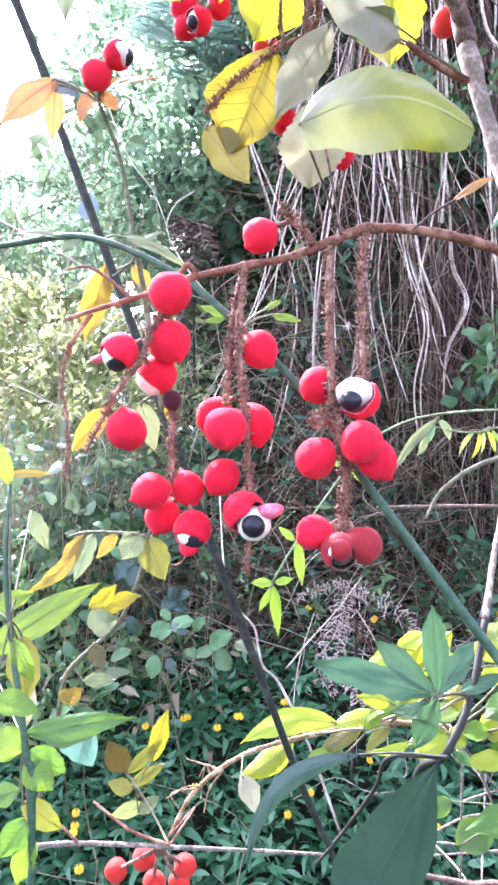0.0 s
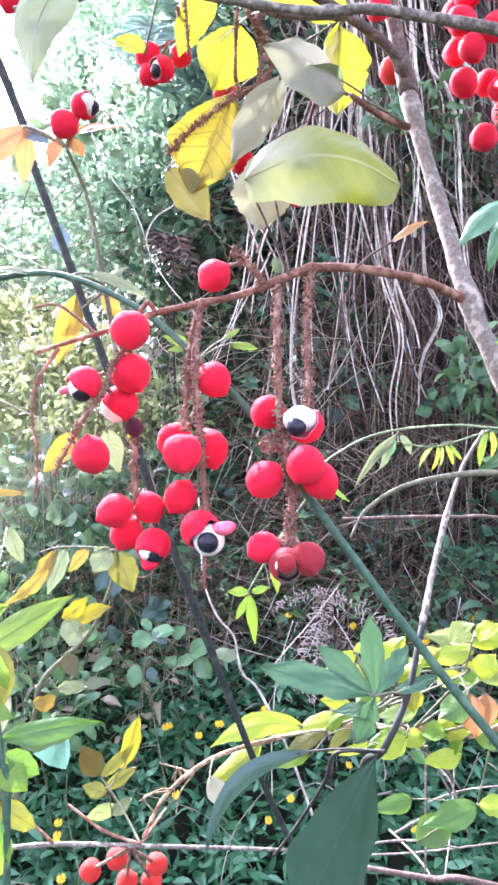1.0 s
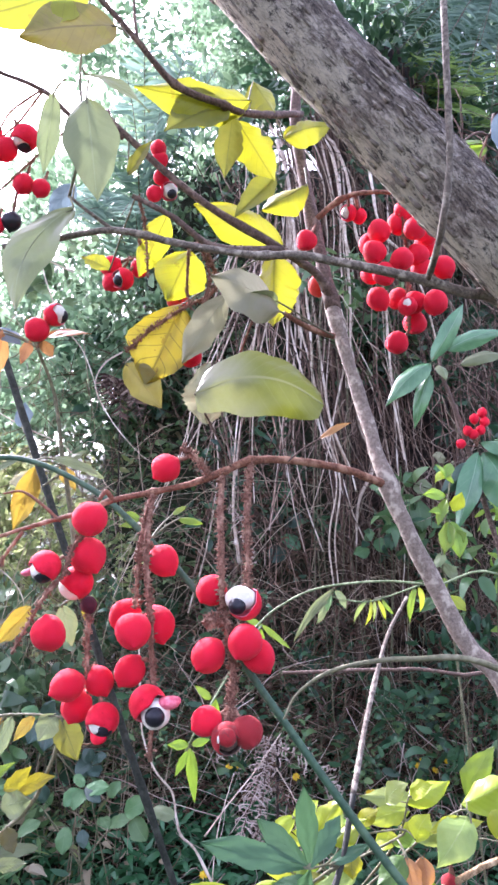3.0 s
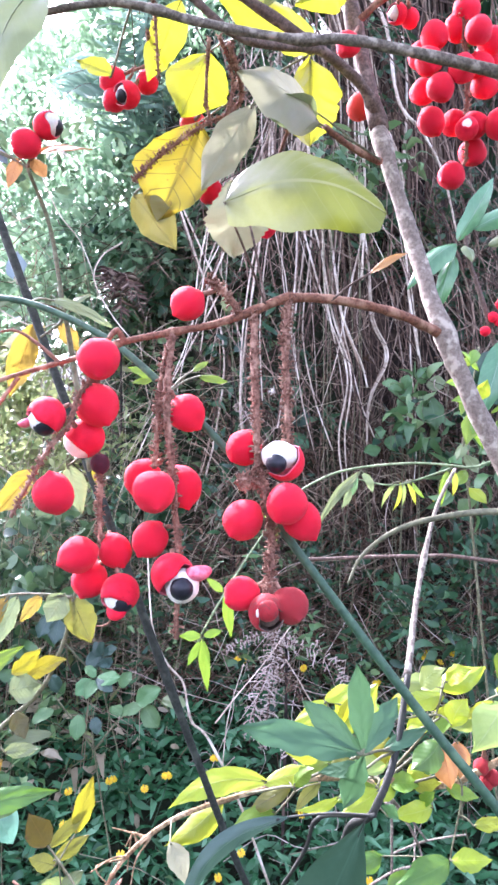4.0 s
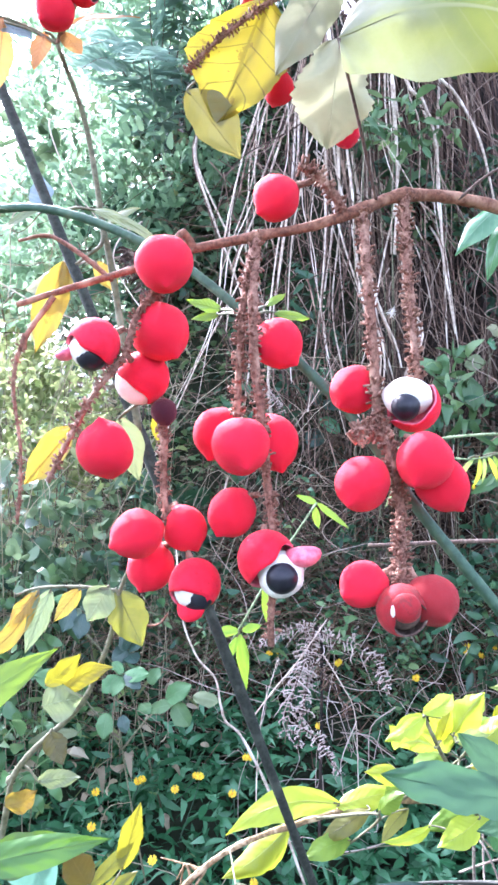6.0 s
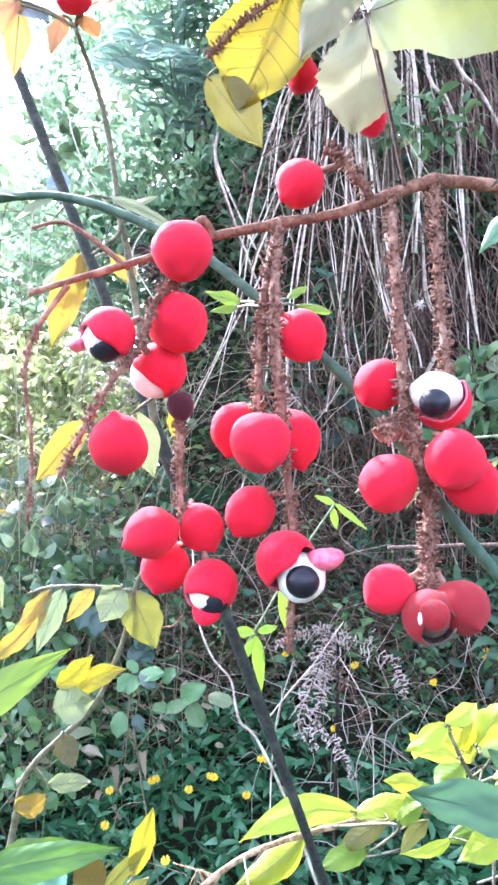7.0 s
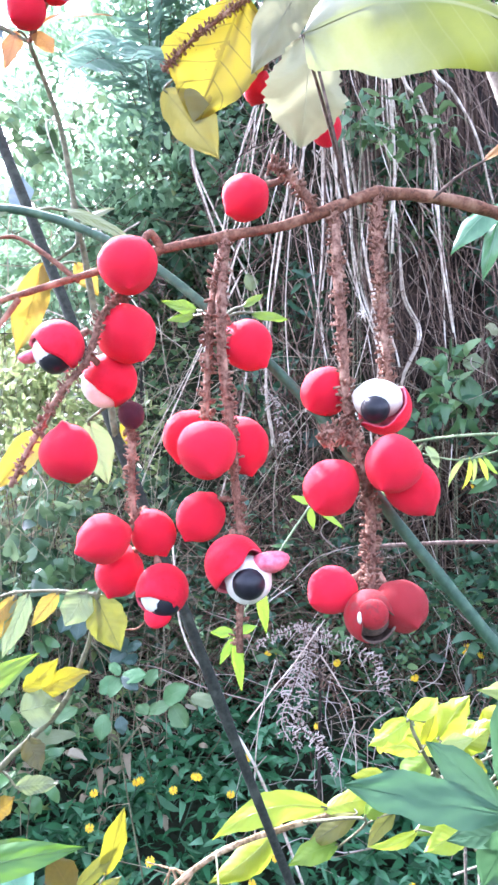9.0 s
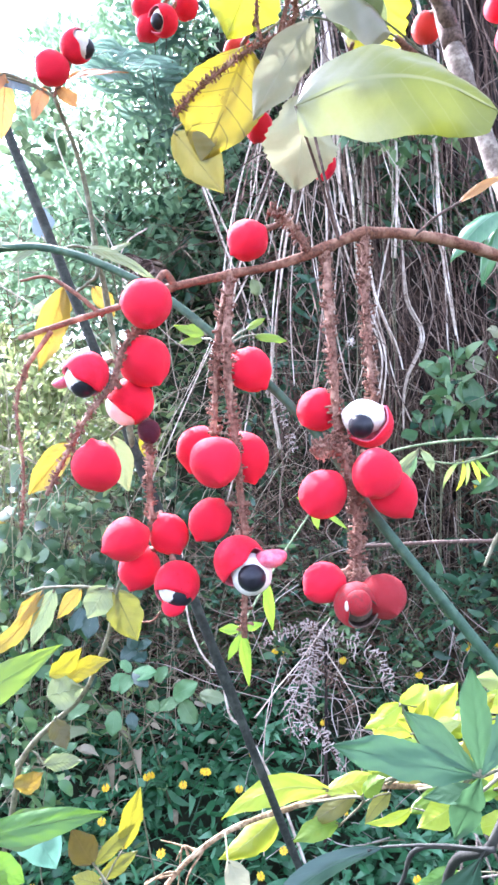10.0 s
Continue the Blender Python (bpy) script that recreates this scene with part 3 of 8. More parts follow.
def fruit_string(parent, points, r=0.0013, knobs=60, knob=0.0013, name="fruit_spike"):
    """A hanging stalk set with the stubs of fallen fruits."""
    r, knob = r * 1.15, knob * 1.25
    pieces = [tube(points, r * 1.2, r * 0.8, 8, 8, 0.5)]
    run = spline(points, 14)
    for k in range(int(knobs * 3.0)):
        i = random.randrange(len(run) - 1)
        a = random.uniform(0, 6.3)
        d = (run[i + 1] - run[i]).normalized()
        out = (d.orthogonal().normalized() * math.cos(a) + d.cross(d.orthogonal().normalized()) * math.sin(a))
        far = random.uniform(0.3, 1.25)
        p = run[i] + out * r * 0.6
        e = run[i] + out * (r + knob * far) + Vector((0, 0, random.uniform(-0.0008, 0.0012)))
        pieces.append(tube([p, p.lerp(e, 0.6) + Vector((random.uniform(-1, 1), random.uniform(-1, 1), random.uniform(-1, 1))) * knob * 0.25, e], knob * 0.22, knob * random.uniform(0.16, 0.32), 5, 2, 0.4))
        if k % 3 == 0:
            pieces.append(ball(e, knob * random.uniform(0.18, 0.4), 4, 6, (random.uniform(0.6, 1.2), random.uniform(0.6, 1.2), random.uniform(0.6, 1.3))))
    v, f = joined(pieces)
    return mesh_ob(name, v, f, STALK, parent)


def scatter(name, places, ways, sizes, slim, skin, parent=None, fold=0.25, curl=0.15, label="", up_bias=0.6, shape=0.42, point=0.62):
    """Many small folded leaves in one mesh: places, growing directions, lengths."""
    rng = np.random.default_rng(len(places))
    places, ways, sizes = np.asarray(places, float), np.asarray(ways, float), np.asarray(sizes, float)
    n = len(places)
    ways /= np.linalg.norm(ways, axis=1, keepdims=True) + 1e-9
    up = rng.normal(size=(n, 3)) * 0.7
    up[:, 2] += up_bias
    up -= ways * np.sum(up * ways, axis=1, keepdims=True)
    up /= np.linalg.norm(up, axis=1, keepdims=True) + 1e-9
    side = np.cross(ways, up)
    L, W = sizes[:, None], sizes[:, None] * slim
    power = math.log(shape) / math.log(0.5)
    rows = [(u ** power, 0.5 * math.sin(math.pi * u) ** point if 0 < u < 1 else 0.0) for u in (0, 0.1, 0.3, 0.52, 0.75, 0.92, 1)]
    curl = curl * rng.uniform(-0.6, 2.2, size=(n, 1))
    fold = fold * rng.uniform(-0.3, 1.8, size=(n, 1))
    sway = rng.normal(size=(n, 1)) * 0.1
    pts, index = [], {}
    for i, (s, w) in enumerate(rows):
        mid = places + ways * (L * s) + up * (L * curl * (4 * s * (1 - s)) - L * curl * 1.2 * s * s) + side * (L * sway * 4 * s * (1 - s))
        if w == 0:
            index[i] = (len(pts),)
            pts.append(mid)
        else:
            index[i] = (len(pts), len(pts) + 1, len(pts) + 2)
            pts += [mid - side * W * w + up * W * w * fold, mid, mid + side * W * w + up * W * w * fold]
    k = len(pts)
    verts = np.stack(pts, axis=1).reshape(-1, 3)
    quads, tris = [], []
    for i in range(len(rows) - 1):
        a, b = index[i], index[i + 1]
        if len(a) == 1:
            tris += [(a[0], b[1], b[0]), (a[0], b[2], b[1])]
        elif len(b) == 1:
            tris += [(b[0], a[0], a[1]), (b[0], a[1], a[2])]
        else:
            quads += [(a[0], a[1], b[1], b[0]), (a[1], a[2], b[2], b[1])]
    offset = (np.arange(n) * k)[:, None, None]
    faces = [tuple(q) for q in (offset + np.array(quads)[None]).reshape(-1, 4)] + [tuple(q) for q in (offset + np.array(tris)[None]).reshape(-1, 3)]
    me = bpy.data.meshes.new(name)
    me.from_pydata(verts.tolist(), [], [tuple(int(i) for i in q) for q in faces])
    me.polygons.foreach_set("use_smooth", [True] * len(me.polygons))
    me.materials.append(skin)
    ob = new(name, me)
    if parent:
        ob.parent = parent
    if label:
        tagged(ob, label)
    return ob


def thin_lines(name, runs, skin, parent=None, label="", sides=4, per=4):
    """Many thin stems (points, r0, r1) in one mesh."""
    v, f = joined([tube(p, a, b, sides, per) for p, a, b in runs])
    return mesh_ob(name, v, f, skin, parent, label)


def smooth(a, b, x):
    t = min(1.0, max(0.0, (x - a) / (b - a)))
    return t * t * (3 - 2 * t)


def land(x, y):
    """Height of the ground: a path, a bank in front of it, a cut earth wall, a hillside falling away on one side."""
    bank = 0.9 * smooth(0.95, 2.1, y)
    w = smooth(-0.55, 0.05, x + 0.06 * math.sin(5 * y)) * (1 - smooth(6, 30, abs(x)))
    wall = w * (2.1 * smooth(1.98, 2.6, y) + 0.35 * smooth(2.6, 6, y))
    slope = (1 - w) * 0.17 * max(0.0, min(y, 30) - 2.0)
    z = bank + wall + slope
    z += 0.05 * noise.noise(Vector((x * 2.2, y * 2.2, 0.3))) * smooth(0.6, 1.4, y)
    z += 0.02 * noise.noise(Vector((x * 9, y * 9, 3.3)))
    far = max(abs(x), abs(y))
    z += 2.5 * smooth(10, 120, far) * noise.noise(Vector((x * 0.02, y * 0.02, 7)))
    return z

# ---- the ground, one sheet to the horizon ----
def spread(lo, hi, fine, n_far, far):
    """Grid lines: fine steps between lo and hi, ever wider ones beyond."""
    near = list(np.arange(lo, hi + 1e-6, fine))
    out = [(far / 1.0) ** (k / n_far) for k in range(1, n_far + 1)]
    return [lo - v for v in reversed(out)] + near + [hi + v for v in out]


gx, gy = spread(-2.4, 2.0, 0.045, 16, 900), spread(-0.4, 4.0, 0.045, 16, 900)
verts = [(x, y, land(x, y)) for y in gy for x in gx]
faces = [(j * len(gx) + i, j * len(gx) + i + 1, (j + 1) * len(gx) + i + 1, (j + 1) * len(gx) + i) for j in range(len(gy) - 1) for i in range(len(gx) - 1)]
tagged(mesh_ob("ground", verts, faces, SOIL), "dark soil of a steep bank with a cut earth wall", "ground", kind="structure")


# ---- plants of the bank ----
rng = np.random.default_rng(5)


def cover_patch(name, label, x0, x1, y0, y1, count, size, slim, skin, lift, up=0.7, keep=None, kind="stuff", curl=0.15, fold=0.25, clump=0, point=0.62):
    places, ways, sizes = [], [], []
    while len(places) < count:
        x, y = rng.uniform(x0, x1), rng.uniform(y0, y1)
        if keep and rng.uniform() > keep(x, y):
            continue
        ex, ey = min(x - x0, x1 - x) / (x1 - x0), min(y - y0, y1 - y) / (y1 - y0)
        if rng.uniform() > smooth(-0.02, 0.16, ex + 0.09 * noise.noise(Vector((x * 3, y * 3, 9)))) * smooth(-0.02, 0.12, ey + 0.08 * noise.noise(Vector((x * 3, y * 3, 4)))):
            continue
        h = rng.uniform(0, 1) ** 0.7 * lift
        if clump:
            top = Vector((x, y - h * 0.25, land(x, y) + h * (0.7 + 0.6 * noise.noise(Vector((x * 4, y * 4, 1))))))
            turn, big = rng.uniform(0, 6.28), rng.uniform(0.6, 1.25)
            for k in range(clump):
                a = turn + k * 2.4
                places.append(top + Vector((0, 0, -0.012 * k)))
                ways.append((math.cos(a), math.sin(a) - 0.2, up * (0.9 - 1.5 * k / clump) + rng.normal() * 0.15))
                sizes.append(size * big * (0.65 + 0.5 * k / clump) * rng.uniform(0.85, 1.15))
            continue
        a = rng.uniform(0, 6.28)
        places.append((x, y - h * 0.25, land(x, y) + h * (0.7 + 0.6 * noise.noise(Vector((x * 4, y * 4, 1))))))
        ways.append((math.cos(a), math.sin(a) - 0.35, rng.uniform(-0.35, up)))
        sizes.append(size * rng.uniform(0.55, 1.25))
    ob = scatter(name, places, ways, sizes, slim, skin, fold=fold, curl=curl, point=point)
    return tagged(ob, label, "plants", kind=kind)


cover_patch("ground_cover", "dark bluish-green lance-leaved ground cover on the bank", -1.5, 1.7, 0.85, 2.15, 27000, 0.06, 0.3, COVER, 0.17, clump=7, point=0.9,
            keep=lambda x, y: (0.95 if y < 1.75 else 0.3) * (0.5 if 0.14 < x < 0.4 and 1.6 < y < 1.95 else 1))
cover_patch("low_weeds", "low pale green weeds among the ground cover", -1.7, 0.3, 0.8, 2.1, 2400, 0.036, 0.34, SHRUB, 0.17, clump=5,
            keep=lambda x, y: smooth(0.2, -0.7, x))
cover_patch("hillside_plants", "sunlit yellow-green weeds and grass on the hillside", -3.4, 0.1, 1.6, 5.0, 10500, 0.058, 0.42, HILL, 0.22, clump=4,
            keep=lambda x, y: smooth(0.1, -0.55, x))
cover_patch("hillside_grass", "thin pale grass blades on the sunny hillside", -3.2, 0.05, 1.5, 4.6, 5000, 0.15, 0.035, HILL, 0.1, up=1.6,
            keep=lambda x, y: smooth(0.1, -0.5, x))
cover_patch("wall_weeds", "sparse dark leaves clinging to the earth wall", -0.45, 1.6, 1.9, 2.5, 2200, 0.04, 0.4, DARK_LEAF, 0.14, clump=4)
cover_patch("wall_creeper", "small-leaved green creeper on the earth wall", -0.45, 0.3, 1.85, 2.5, 3000, 0.036, 0.5, SHRUB, 0.16)

cover_patch("bank_leaves", "scattered green leaves among the dry twigs of the bank", -0.3, 0.9, 1.66, 1.98, 900, 0.032, 0.42, DARK_LEAF, 0.75, clump=4)
cover_patch("bank_seedlings", "pale green seedlings among the dry twigs of the bank", -0.3, 0.9, 1.66, 1.95, 420, 0.034, 0.4, SHRUB, 0.6, clump=5)

cover_patch("path_weeds", "sparse low grass and weeds along the path", -6.0, 6.0, -4.5, 1.5, 4500, 0.1, 0.16, COVER, 0.05, up=1.2, clump=5, point=0.9,
            keep=lambda x, y: 1.0 if math.hypot(x, y) > 0.7 else 0.0)
cover_patch("bank_cover", "dark green ground cover further along the bank", -5.5, 5.5, 0.5, 2.4, 4500, 0.09, 0.32, COVER, 0.18, clump=6, point=0.9,
            keep=lambda x, y: 1.0 if abs(x) > 1.25 else 0.0)
cover_patch("hill_scrub", "scrub of small leaves over the slopes", -6.0, 5.0, 2.2, 8.0, 5500, 0.09, 0.4, DARK_LEAF, 0.2,
            keep=lambda x, y: 1.0 if x > 0.9 or y > 3.2 else 0.0)


def shrub(label, at, radii, count, size, slim, skin, stems=5, gap=0.35, bark_skin=BROWN_TWIG, category="shrub", name="shrub", drop=0.0):
    """A loose bush: bent stems from the ground and a ragged crown of leaves."""
    at = Vector(at)
    foot = Vector((at.x, at.y + 0.1, land(at.x, at.y + 0.1)))
    ob = thing(name, label, category)
    seed = rng.uniform(0, 99)
    places, ways, sizes = [], [], []
    while len(places) < count:
        d = Vector(rng.normal(size=3)).normalized()
        r = rng.uniform(0.25, 1.0) ** 0.5
        p = Vector((d.x * radii[0] * r, d.y * radii[1] * r, d.z * radii[2] * r))
        q = at + p
        if noise.noise(q * (1.1 / max(radii) * 2.2) + Vector((seed, 0, 0))) < gap - 0.5 + 0.25 * (r - 0.6):
            continue
        places.append(q)
        w = d + Vector(rng.normal(size=3)) * 0.7
        w.z += 0.1 - drop
        ways.append(w)
        sizes.append(size * rng.uniform(0.6, 1.3))
    scatter("foliage", places, ways, sizes, slim, skin, ob)
    for k in range(stems):
        end = at + Vector((rng.uniform(-0.7, 0.7) * radii[0], rng.uniform(-0.6, 0.6) * radii[1], rng.uniform(-0.1, 0.8) * radii[2]))
        middle = foot.lerp(end, 0.5) + Vector((rng.uniform(-0.1, 0.1) * radii[0], 0, 0.06 * radii[2]))
        start_at = Vector((foot.x + rng.uniform(-0.05, 0.05), foot.y, 0))
        start_at.z = land(start_at.x, start_at.y) - 0.02
        stem(ob, [start_at, start_at.lerp(middle, 0.5) + Vector((rng.normal() * 0.04, rng.normal() * 0.03, 0)), middle, end], 0.0019, 0.0008, bark_skin, "stem", sides=6)
    return ob


def sprig(label, stems, leaves, skin, depth, blunt=0.55):
    """A small plant with a few bent stalks and single leaves: (base, tip, width, skin)."""
    ob = thing("seedling", label, "plant")
    for run in stems:
        stem(ob, run, 0.0022, 0.0012, OLIVE_STEM, "stalk", sides=6, lump=0.2)
    for b, t, w, s in leaves:
        near = min((q for run in stems for q in spline(run, 5)), key=lambda q: (q - Vector(b)).length)
        leaf(ob, b, t, w * depth / 1228, s, (random.uniform(-0.4, 0.4), -0.8, random.uniform(0.2, 0.9)), arch=0.08, cup=random.uniform(-0.3, 0.3), wave=0.12, petiole=near, widest=0.47, blunt=blunt)
    return ob


sprig("grey-green seedling with rounded leaves on the bank",
      [[(-0.14, 1.5, land(-0.14, 1.5) - 0.02), (-0.1980, 1.4400, 0.8174), (-0.1891, 1.4200, 0.9331)], [(-0.1980, 1.4400, 0.8174), (-0.1361, 1.4200, 0.8921), (-0.0761, 1.4000, 0.9177)], [(-0.1980, 1.4400, 0.8174), (-0.2559, 1.4300, 0.9049), (-0.2737, 1.4300, 0.9287)]],
      [((-0.1950, 1.4200, 0.9616), (-0.1399, 1.4000, 0.9754), 26, SPRIG), ((-0.1973, 1.4200, 0.9639), (-0.2293, 1.4000, 0.9415), 30, SPRIG), ((-0.1926, 1.4200, 0.9640), (-0.2092, 1.3900, 0.9369), 24, SPRIG), ((-0.1902, 1.4200, 0.9687), (-0.1561, 1.3900, 0.9492), 22, DUSK), ((-0.1949, 1.4200, 0.9687), (-0.2157, 1.4400, 0.9864), 20, SPRIG), ((-0.1420, 1.4200, 0.9479), (-0.1230, 1.4300, 0.9761), 22, SPRIG),
       ((-0.2246, 1.4200, 0.8969), (-0.2284, 1.4000, 0.8532), 28, SPRIG), ((-0.1597, 1.4200, 0.9120), (-0.1399, 1.4000, 0.8992), 24, SPRIG), ((-0.1409, 1.4100, 0.9015), (-0.0962, 1.3900, 0.9186), 24, SPRIG), ((-0.1109, 1.4000, 0.9266), (-0.0602, 1.3800, 0.9571), 32, SPRIG), ((-0.0935, 1.4000, 0.9175), (-0.0657, 1.3800, 0.8808), 34, SPRIG), ((-0.0598, 1.4200, 0.9229), (-0.0092, 1.4100, 0.9128), 26, PALE_GREEN),
       ((-0.2774, 1.4300, 0.9046), (-0.3158, 1.4100, 0.8849), 24, SPRIG), ((-0.3115, 1.4400, 0.9515), (-0.3603, 1.4200, 0.9714), 34, SPRIG), ((-0.2779, 1.4200, 0.8603), (-0.3676, 1.4000, 0.8524), 22, PALE_GREEN), ((-0.2696, 1.4400, 0.9375), (-0.2866, 1.4300, 0.9741), 24, DUSK), ((-0.1965, 1.4300, 0.8877), (-0.1892, 1.4200, 0.8555), 20, DUSK)], SPRIG, 1.42)
sprig("dark bluish seedling in the shade of the bank",
      [[(-0.12, 1.62, land(-0.12, 1.62) - 0.02), (-0.2022, 1.5800, 0.9066), (-0.2007, 1.5500, 0.9808)], [(-0.2022, 1.5800, 0.9066), (-0.2777, 1.5500, 1.0058), (-0.3182, 1.5300, 1.0615)]],
      [((-0.1982, 1.5500, 0.9782), (-0.2297, 1.5300, 0.9629), 30, DUSK), ((-0.1982, 1.5500, 0.9808), (-0.2146, 1.5400, 1.0090), 24, DUSK), ((-0.1956, 1.5500, 0.9783), (-0.1626, 1.5300, 0.9968), 24, DUSK), ((-0.1982, 1.5500, 0.9705), (-0.1790, 1.5300, 0.9545), 26, DUSK),
       ((-0.2884, 1.5400, 1.0595), (-0.2949, 1.5200, 1.0107), 28, DUSK), ((-0.3075, 1.5400, 1.0722), (-0.3289, 1.5200, 1.0256), 24, DUSK), ((-0.3113, 1.5400, 1.0785), (-0.3474, 1.5200, 1.0950), 24, SPRIG), ((-0.3037, 1.5400, 1.0786), (-0.2762, 1.5300, 1.1127), 24, DUSK)], DUSK, 1.54)
sprig("grey-green seedling growing under the hanging roots",
      [[(0.52, 1.75, land(0.52, 1.75) - 0.02), (0.5299, 1.7200, 1.4027), (0.5303, 1.7000, 1.5131), (0.5652, 1.7000, 1.5961)], [(0.5299, 1.7200, 1.4027), (0.4882, 1.7000, 1.4577), (0.4643, 1.6900, 1.4847)], [(0.5303, 1.7000, 1.5131), (0.6042, 1.6900, 1.5678), (0.6286, 1.6800, 1.5806)]],
      [((0.5160, 1.7000, 1.5682), (0.4820, 1.6800, 1.5822), 20, SPRIG), ((0.5300, 1.7000, 1.5821), (0.5365, 1.6900, 1.6194), 20, SPRIG), ((0.5371, 1.7000, 1.5683), (0.5057, 1.6800, 1.5320), 18, SPRIG), ((0.5794, 1.7000, 1.5963), (0.5617, 1.6900, 1.6333), 18, GREEN_SOFT), ((0.5865, 1.7000, 1.5936), (0.6313, 1.6800, 1.5971), 24, PALE_GREEN), ((0.5937, 1.7000, 1.5687), (0.5973, 1.6700, 1.4773), 36, GREEN_SOFT),
       ((0.5022, 1.7000, 1.4854), (0.5379, 1.6800, 1.4953), 18, GREEN_SOFT), ((0.4882, 1.7000, 1.4646), (0.5005, 1.6800, 1.4270), 24, GREEN_SOFT), ((0.4644, 1.6900, 1.4367), (0.4201, 1.6800, 1.4228), 22, GREEN_SOFT), ((0.4504, 1.6900, 1.4641), (0.4781, 1.6800, 1.4774), 18, GREEN_SOFT), ((0.6785, 1.7000, 1.6734), (0.6352, 1.6800, 1.6764), 18, PALE), ((0.6644, 1.7000, 1.6386), (0.6392, 1.6900, 1.6438), 20, GLOSS)], SPRIG, 2.1, 0.72)
sprig("bright green creeper with lobed leaves on the bank",
      [[(0.6, 1.2, land(0.6, 1.2) - 0.02), (0.4269, 1.0200, 1.2834), (0.4043, 1.0000, 1.4071), (0.4069, 0.9800, 1.4937), (0.4220, 0.9800, 1.5727)]],
      [((0.4068, 0.9800, 1.5174), (0.3633, 0.9600, 1.5175), 24, BRIGHT), ((0.4084, 0.9800, 1.5134), (0.3857, 0.9600, 1.4699), 22, BRIGHT), ((0.4115, 0.9800, 1.5568), (0.3838, 0.9600, 1.5362), 20, LIME), ((0.4179, 0.9800, 1.5687), (0.3997, 0.9600, 1.5418), 20, BRIGHT), ((0.4103, 0.9800, 1.4779), (0.3939, 0.9600, 1.4282), 30, BRIGHT), ((0.4143, 0.9800, 1.4780), (0.4178, 0.9600, 1.4221), 40, BRIGHT), ((0.4092, 1.0000, 1.4313), (0.3862, 0.9800, 1.4068), 20, PALE_GREEN), ((0.4076, 1.0000, 1.4151), (0.4189, 0.9800, 1.3870), 24, PALE_GREEN), ((0.4183, 0.9800, 1.4938), (0.4253, 0.9600, 1.5227), 26, LIME), ((0.4213, 0.9800, 1.5372), (0.3852, 0.9600, 1.5647), 20, BRIGHT), ((0.4153, 0.9800, 1.4464), (0.4296, 0.9600, 1.4608), 30, BRIGHT), ((0.4118, 0.9800, 1.4937), (0.3713, 0.9600, 1.4914), 18, BRIGHT), ((0.4094, 1.0000, 1.3909), (0.3824, 0.9800, 1.3673), 22, BRIGHT), ((0.4129, 1.0000, 1.3667), (0.4314, 0.9800, 1.3434), 26, LIME)], BRIGHT, 1.0, blunt=0.9)
sprig("dark round-leaved plant clinging to the earth wall",
      [[(0.3, 1.9, land(0.3, 1.9) - 0.02), (0.2572, 1.8500, 1.4151), (0.2701, 1.8000, 1.5647)]],
      [((0.2715, 1.8200, 1.5205), (0.3058, 1.8000, 1.4968), 40, DUSK), ((0.2591, 1.8200, 1.5130), (0.2316, 1.8000, 1.5424), 34, DUSK), ((0.2554, 1.8300, 1.4454), (0.2279, 1.8000, 1.4012), 34, DUSK), ((0.2731, 1.8000, 1.5647), (0.2560, 1.8000, 1.6028), 30, GLOSS), ((0.2580, 1.8200, 1.4753), (0.3038, 1.8000, 1.4373), 30, GLOSS)], DUSK, 1.86)
sprig("leafy seedling with round pale leaves below the roots",
      [[(0.2, 1.82, land(0.2, 1.82) - 0.02), (0.0989, 1.7800, 1.6866), (0.0908, 1.7600, 1.7879)]],
      [((0.0922, 1.7600, 1.7838), (0.0763, 1.7500, 1.8229), 26, PALE_GREEN), ((0.1060, 1.7800, 1.6867), (0.1408, 1.7700, 1.7066), 20, DUSK), ((0.0918, 1.7800, 1.7148), (0.0589, 1.7700, 1.7265), 18, DUSK)], PALE_GREEN, 1.74)
for p, rad, n in (((-0.4196, 1.6000, 1.0450), 0.08, 34), ((-0.3095, 1.6500, 1.0898), 0.07, 30), ((-0.5730, 1.7000, 1.1205), 0.1, 36), ((-0.5064, 1.5000, 0.9658), 0.1, 40), ((-0.3884, 1.3500, 0.8396), 0.07, 24)):
    shrub("greyish-green sprig with rounded leaves on the bank", p, (rad * 1.4, rad, rad), n, 0.038, 0.58, SHRUB, stems=2, gap=0.0, bark_skin=OLIVE_STEM)
for p, rad, n in (((-0.5048, 1.7800, 1.2556), 0.11, 80), ((-0.3366, 1.7200, 1.1938), 0.1, 70), ((-0.4585, 1.6200, 1.1203), 0.1, 70), ((-0.2329, 1.9000, 1.2593), 0.1, 60), ((-0.3185, 1.6600, 1.0868), 0.08, 40)):
    shrub("low shrub with rounded dark leaves in the light", p, (rad * 1.3, rad, rad * 0.8), n, 0.046, 0.62, ROUND_LEAF, stems=3, gap=0.05)
shrub("sunlit shrub of small yellow-green leaves among twigs", (-0.4700, 1.8000, 1.5200), (0.2, 0.1, 0.17), 420, 0.03, 0.36, HILL, stems=7, gap=0.25)
shrub("straggling sunlit shrub of small yellow-green leaves", (-0.2600, 1.8500, 1.4300), (0.16, 0.09, 0.14), 170, 0.028, 0.34, HILL, stems=6, gap=0.3)
stalks = []
